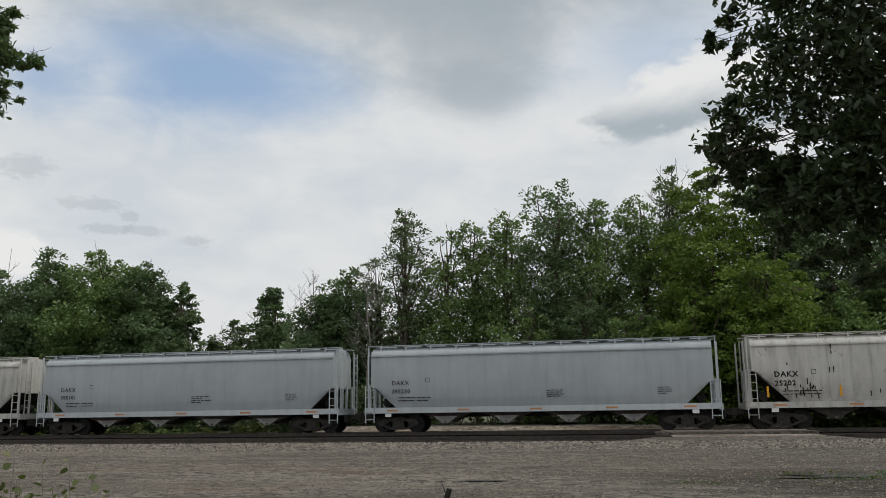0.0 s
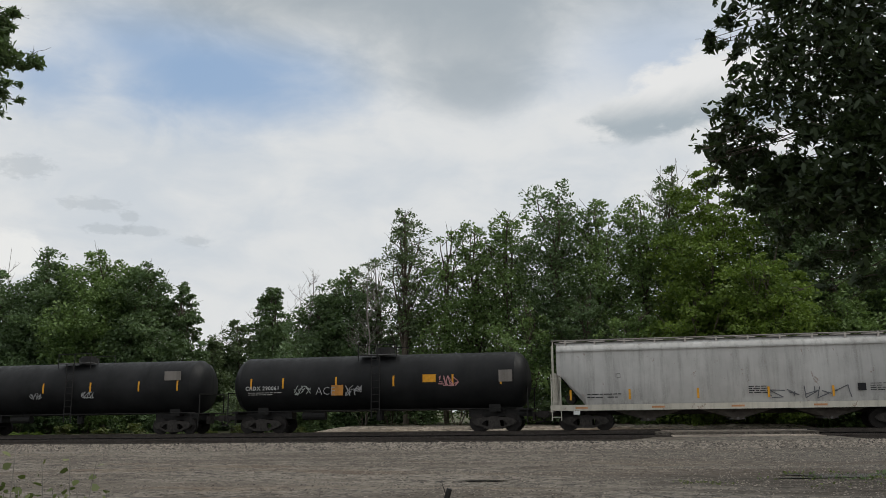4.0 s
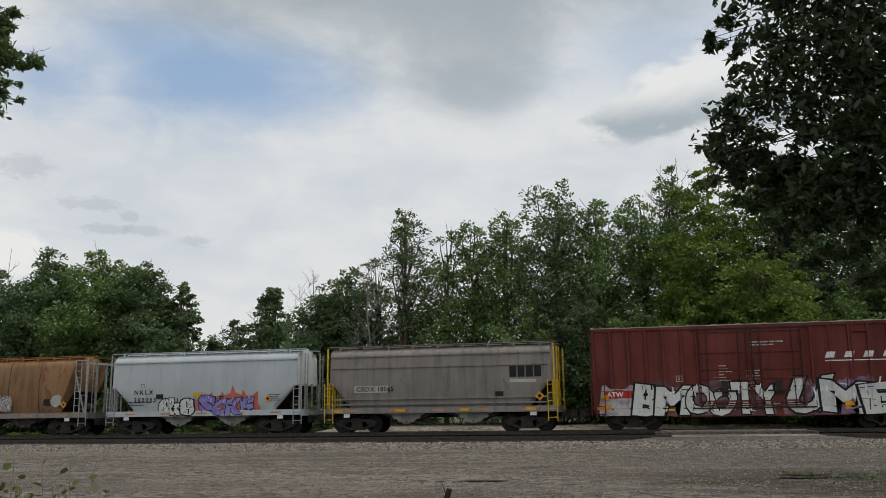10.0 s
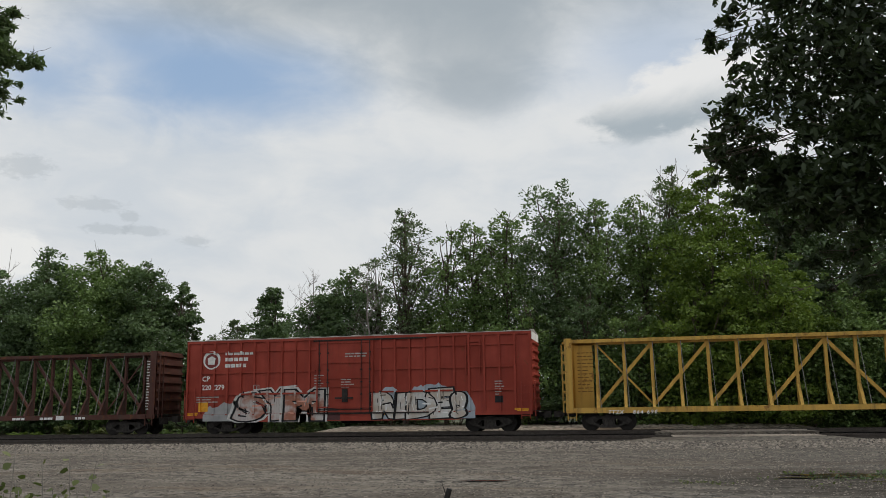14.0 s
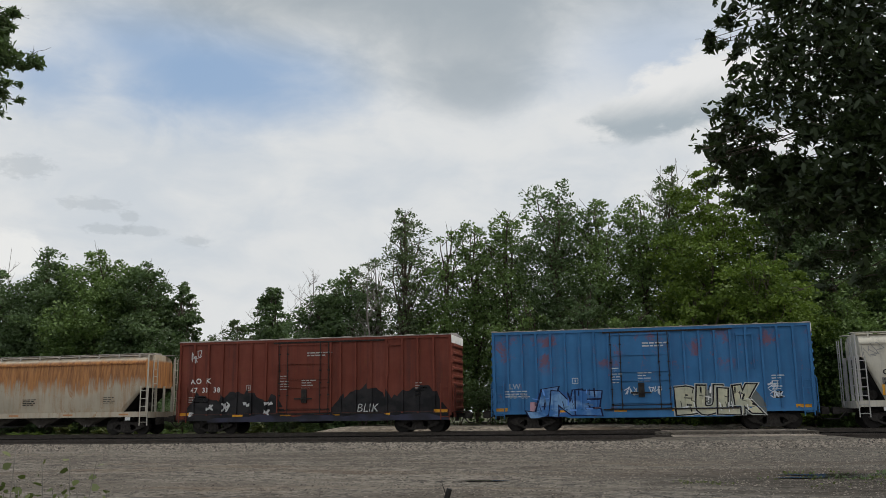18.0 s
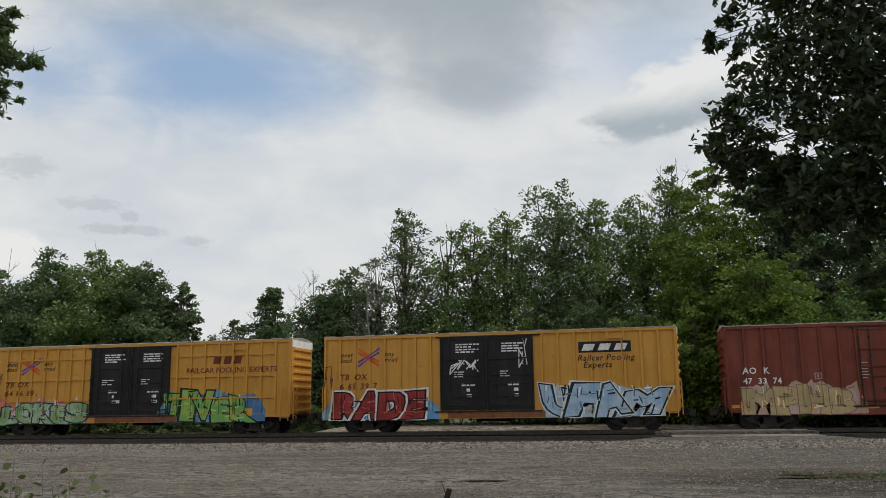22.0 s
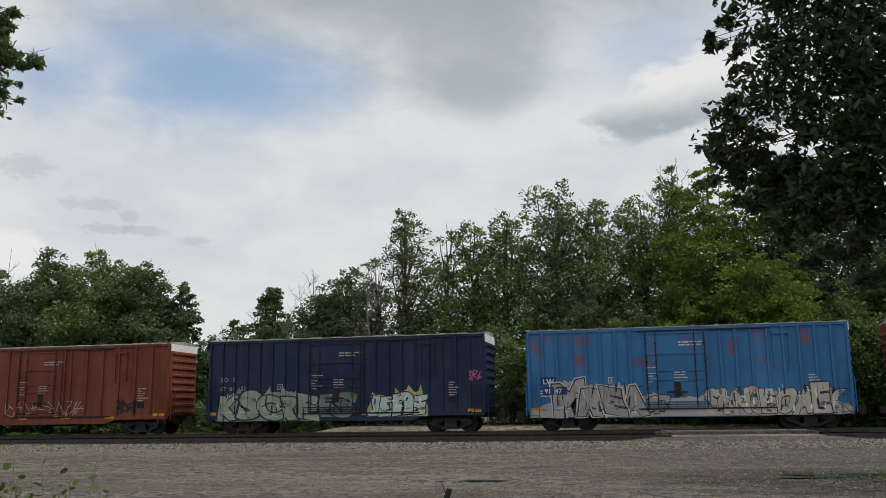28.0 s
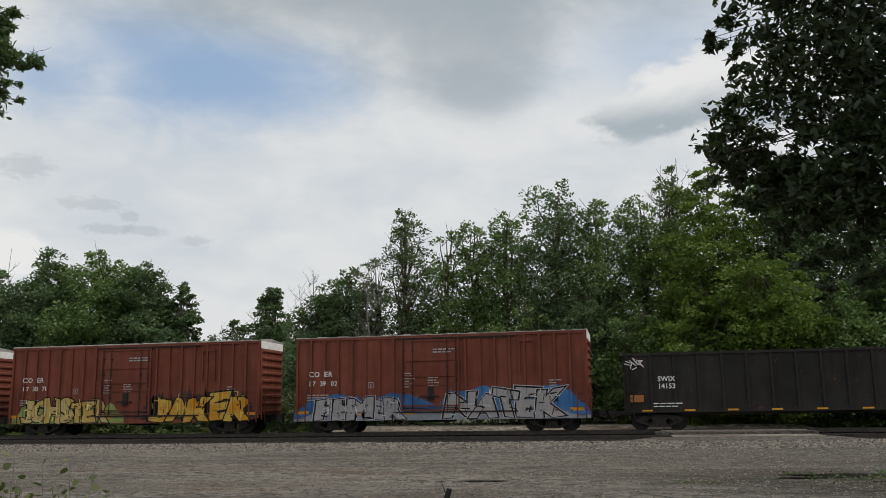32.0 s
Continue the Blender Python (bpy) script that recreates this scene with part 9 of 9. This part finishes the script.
spots = ((-10.2, 7.5, 0.26, 0.26), (-9.95, 7.2, 0.28, 0.17), (-10.0, 6.95, 0.24, 0.14), (-10.2, 6.9, 0.3, 0.28), (-10.14, 6.5, 0.24, 0.13), (-10.22, 6.35, 0.24, 0.2), (-10.1, 7.82, 0.18, 0.1), (-10.2, 6.1, 0.22, 0.14), (-10.08, 6.3, 0.2, 0.12), (-10.3, 6.2, 0.25, 0.2), (-10.3, 7.75, 0.2, 0.2), (-10.3, 7.2, 0.25, 0.3), (-10.55, 7.05, 0.55, 0.38), (-10.55, 6.45, 0.38, 0.28), (-10.45, 7.45, 0.28, 0.2), (-10.2, 7.1, 0.30, 0.2), (-10.35, 6.6, 0.25, 0.3), (-10.3, 7.6, 0.3, 0.18), (-11.2, 6.8, 0.6, 0.7), (-12.2, 7.2, 0.9, 0.8), (-12.6, 5.6, 0.9, 0.7), (-13.6, 8.4, 1.5, 1.0), (-15.2, 7.2, 1.4, 1.1), (-14.6, 5.8, 1.3, 0.9), (-13.0, 9.4, 1.2, 0.8))
near_tree("overhanging_tree", "leafy green tree reaching in from the edge of the yard", (LX, LY, -0.5),
          [(x - LX, 0.4 * math.sin(5 * x), z + 0.5, r, r * 0.8, h) for x, z, r, h in spots], 24000, 501, (0.2, 0.0, 8.6), 0.15, "leaf_edge", 0.25)


# ---------------------------------------------------------------- weeds, stick and puddle in the yard
def weed(x, y, h, seed, leaf=0.055, n=13, mat="weed"):
    rng = random.Random(seed)
    t = thing("weed", "thin yellow-green weed with small rounded leaves on gravel", "weed", "weeds", m=pose(x, y, ground_height(x, y) - 0.02))
    tip = (rng.uniform(-0.12, 0.12), rng.uniform(-0.1, 0.1), h)
    b = Geo()
    limb(b, (0, 0, 0), tip, 0.006, 0.003, rng, 0.05, 3)
    part("stem", b, MAT["dead"], t)
    co = np.array([(tip[0] * f + rng.uniform(-0.09, 0.09), tip[1] * f + rng.uniform(-0.06, 0.06), h * f) for f in [0.3 + 0.72 * (k + 0.5) / n for k in range(n)]])
    ob = new("foliage", leaf_mesh("foliage", co, leaf, 0.8, MAT[mat], seed, 0.1, 0.7, True))
    ob.parent = t


rng = random.Random(9)
for i in range(130):
    x = -5.75 + rng.random() ** 1.6 * 1.55
    near = max(0.0, (x + 5.75) / 1.55)
    weed(x, -40.2 + rng.uniform(-0.5, 0.5), rng.uniform(0.62, 1.04) - 0.14 * near, 520 + i)
for i, (x, h) in enumerate(((-4.62, 1.10), (-4.38, 1.12), (-4.26, 1.08), (-5.0, 1.15), (-5.2, 1.05))):
    weed(x, -40.0, h, 760 + i, 0.065, 9, "weed")
stick = Geo()
limb(stick, (0, 0, 0), (0.10, 0, 0.34), 0.05, 0.045, random.Random(4), 0.02, 3)
limb(stick, (0.06, 0, 0.2), (-0.02, 0.02, 0.42), 0.012, 0.004, random.Random(5), 0.05, 2)
tagged(new("broken_stub", stick.mesh("broken_stub", [MAT["black"]])), "dark broken wooden stub poking from the gravel", "stub").matrix_basis = pose(-2.92, -33.2, -0.46)

m, gr, bsdf = material("muddy_water")
bsdf.inputs["Base Color"].default_value = (0.022, 0.019, 0.016, 1)
bsdf.inputs["Roughness"].default_value = 0.16
bsdf.inputs["IOR"].default_value = 1.33
bump(gr, bsdf, gr.noise(gr.node("ShaderNodeTexCoord").outputs["Object"], 14.0, 2), 0.3, 0.01)
MAT["water"] = m
rng = random.Random(12)


def puddle(x, y, rx, ry):
    n = 90
    edge = lambda i, k: 1 + 0.35 * noise.noise((3 * math.cos(6.283 * i / n) + k, 3 * math.sin(6.283 * i / n), x)) + 0.3 * noise.noise((11 * math.cos(6.283 * i / n), 11 * math.sin(6.283 * i / n), k))
    pts = [(x + rx * math.cos(6.283 * i / n) * edge(i, 2), y + ry * math.sin(6.283 * i / n) * edge(i, 7), 0) for i in range(n)]
    b = Geo()
    b.add(pts, [tuple(range(n))])
    ob = new("puddle", b.mesh("puddle", [MAT["water"]]))
    ob.matrix_basis = pose(0, 0, GROUND_Z + 0.012)
    tagged(ob, "shallow dark puddle on the gravel yard", "puddle")


puddle(4.6, -27.0, 1.7, 0.55)
puddle(3.0, -27.6, 0.5, 0.16)
puddle(5.2, -28.6, 1.1, 0.2)
puddle(-3.1, -28.6, 0.5, 0.10)
for i in range(26):
    weed(1.15 + rng.uniform(-0.5, 0.5), -28.9 + rng.uniform(-0.35, 0.35), rng.uniform(0.02, 0.06), 640 + i, 0.032, 8, "weed")
for i in range(70):
    weed(2.4 + rng.uniform(-0.2, 3.6), -27.75 + rng.uniform(-0.25, 0.25) + (1.4 if i % 3 == 0 else 0.0), rng.uniform(0.03, 0.10), 900 + i, 0.06, 4, rng.choice(("weed", "leaf_edge")))
for i in range(10):
    weed(2.3 + rng.uniform(-0.4, 3.4), -29.9 + rng.uniform(-0.3, 0.2), rng.uniform(0.1, 0.28), 600 + i, 0.05, 4, "weed")


# ---------------------------------------------------------------- what moves: the train, rolling to the left
def motions():
    speeds = ((0.0, 25.40), (4.5, 25.37), (9.0, 25.37), (13.0, 25.35), (17.0, 25.22), (21.0, 25.19), (24.0, 25.16), (28.0, 25.15), (32.0, 25.15))
    way, gone = [(0.0, 0.0)], 0.0
    for (t0, v), (t1, _) in zip(speeds, speeds[1:]):
        gone += v * (t1 - t0)
        way.append((t1, gone))
    for car, place in TRAIN:
        walk(car, [(t, pose(place - s, 0, 0)) for t, s in way])


motions()
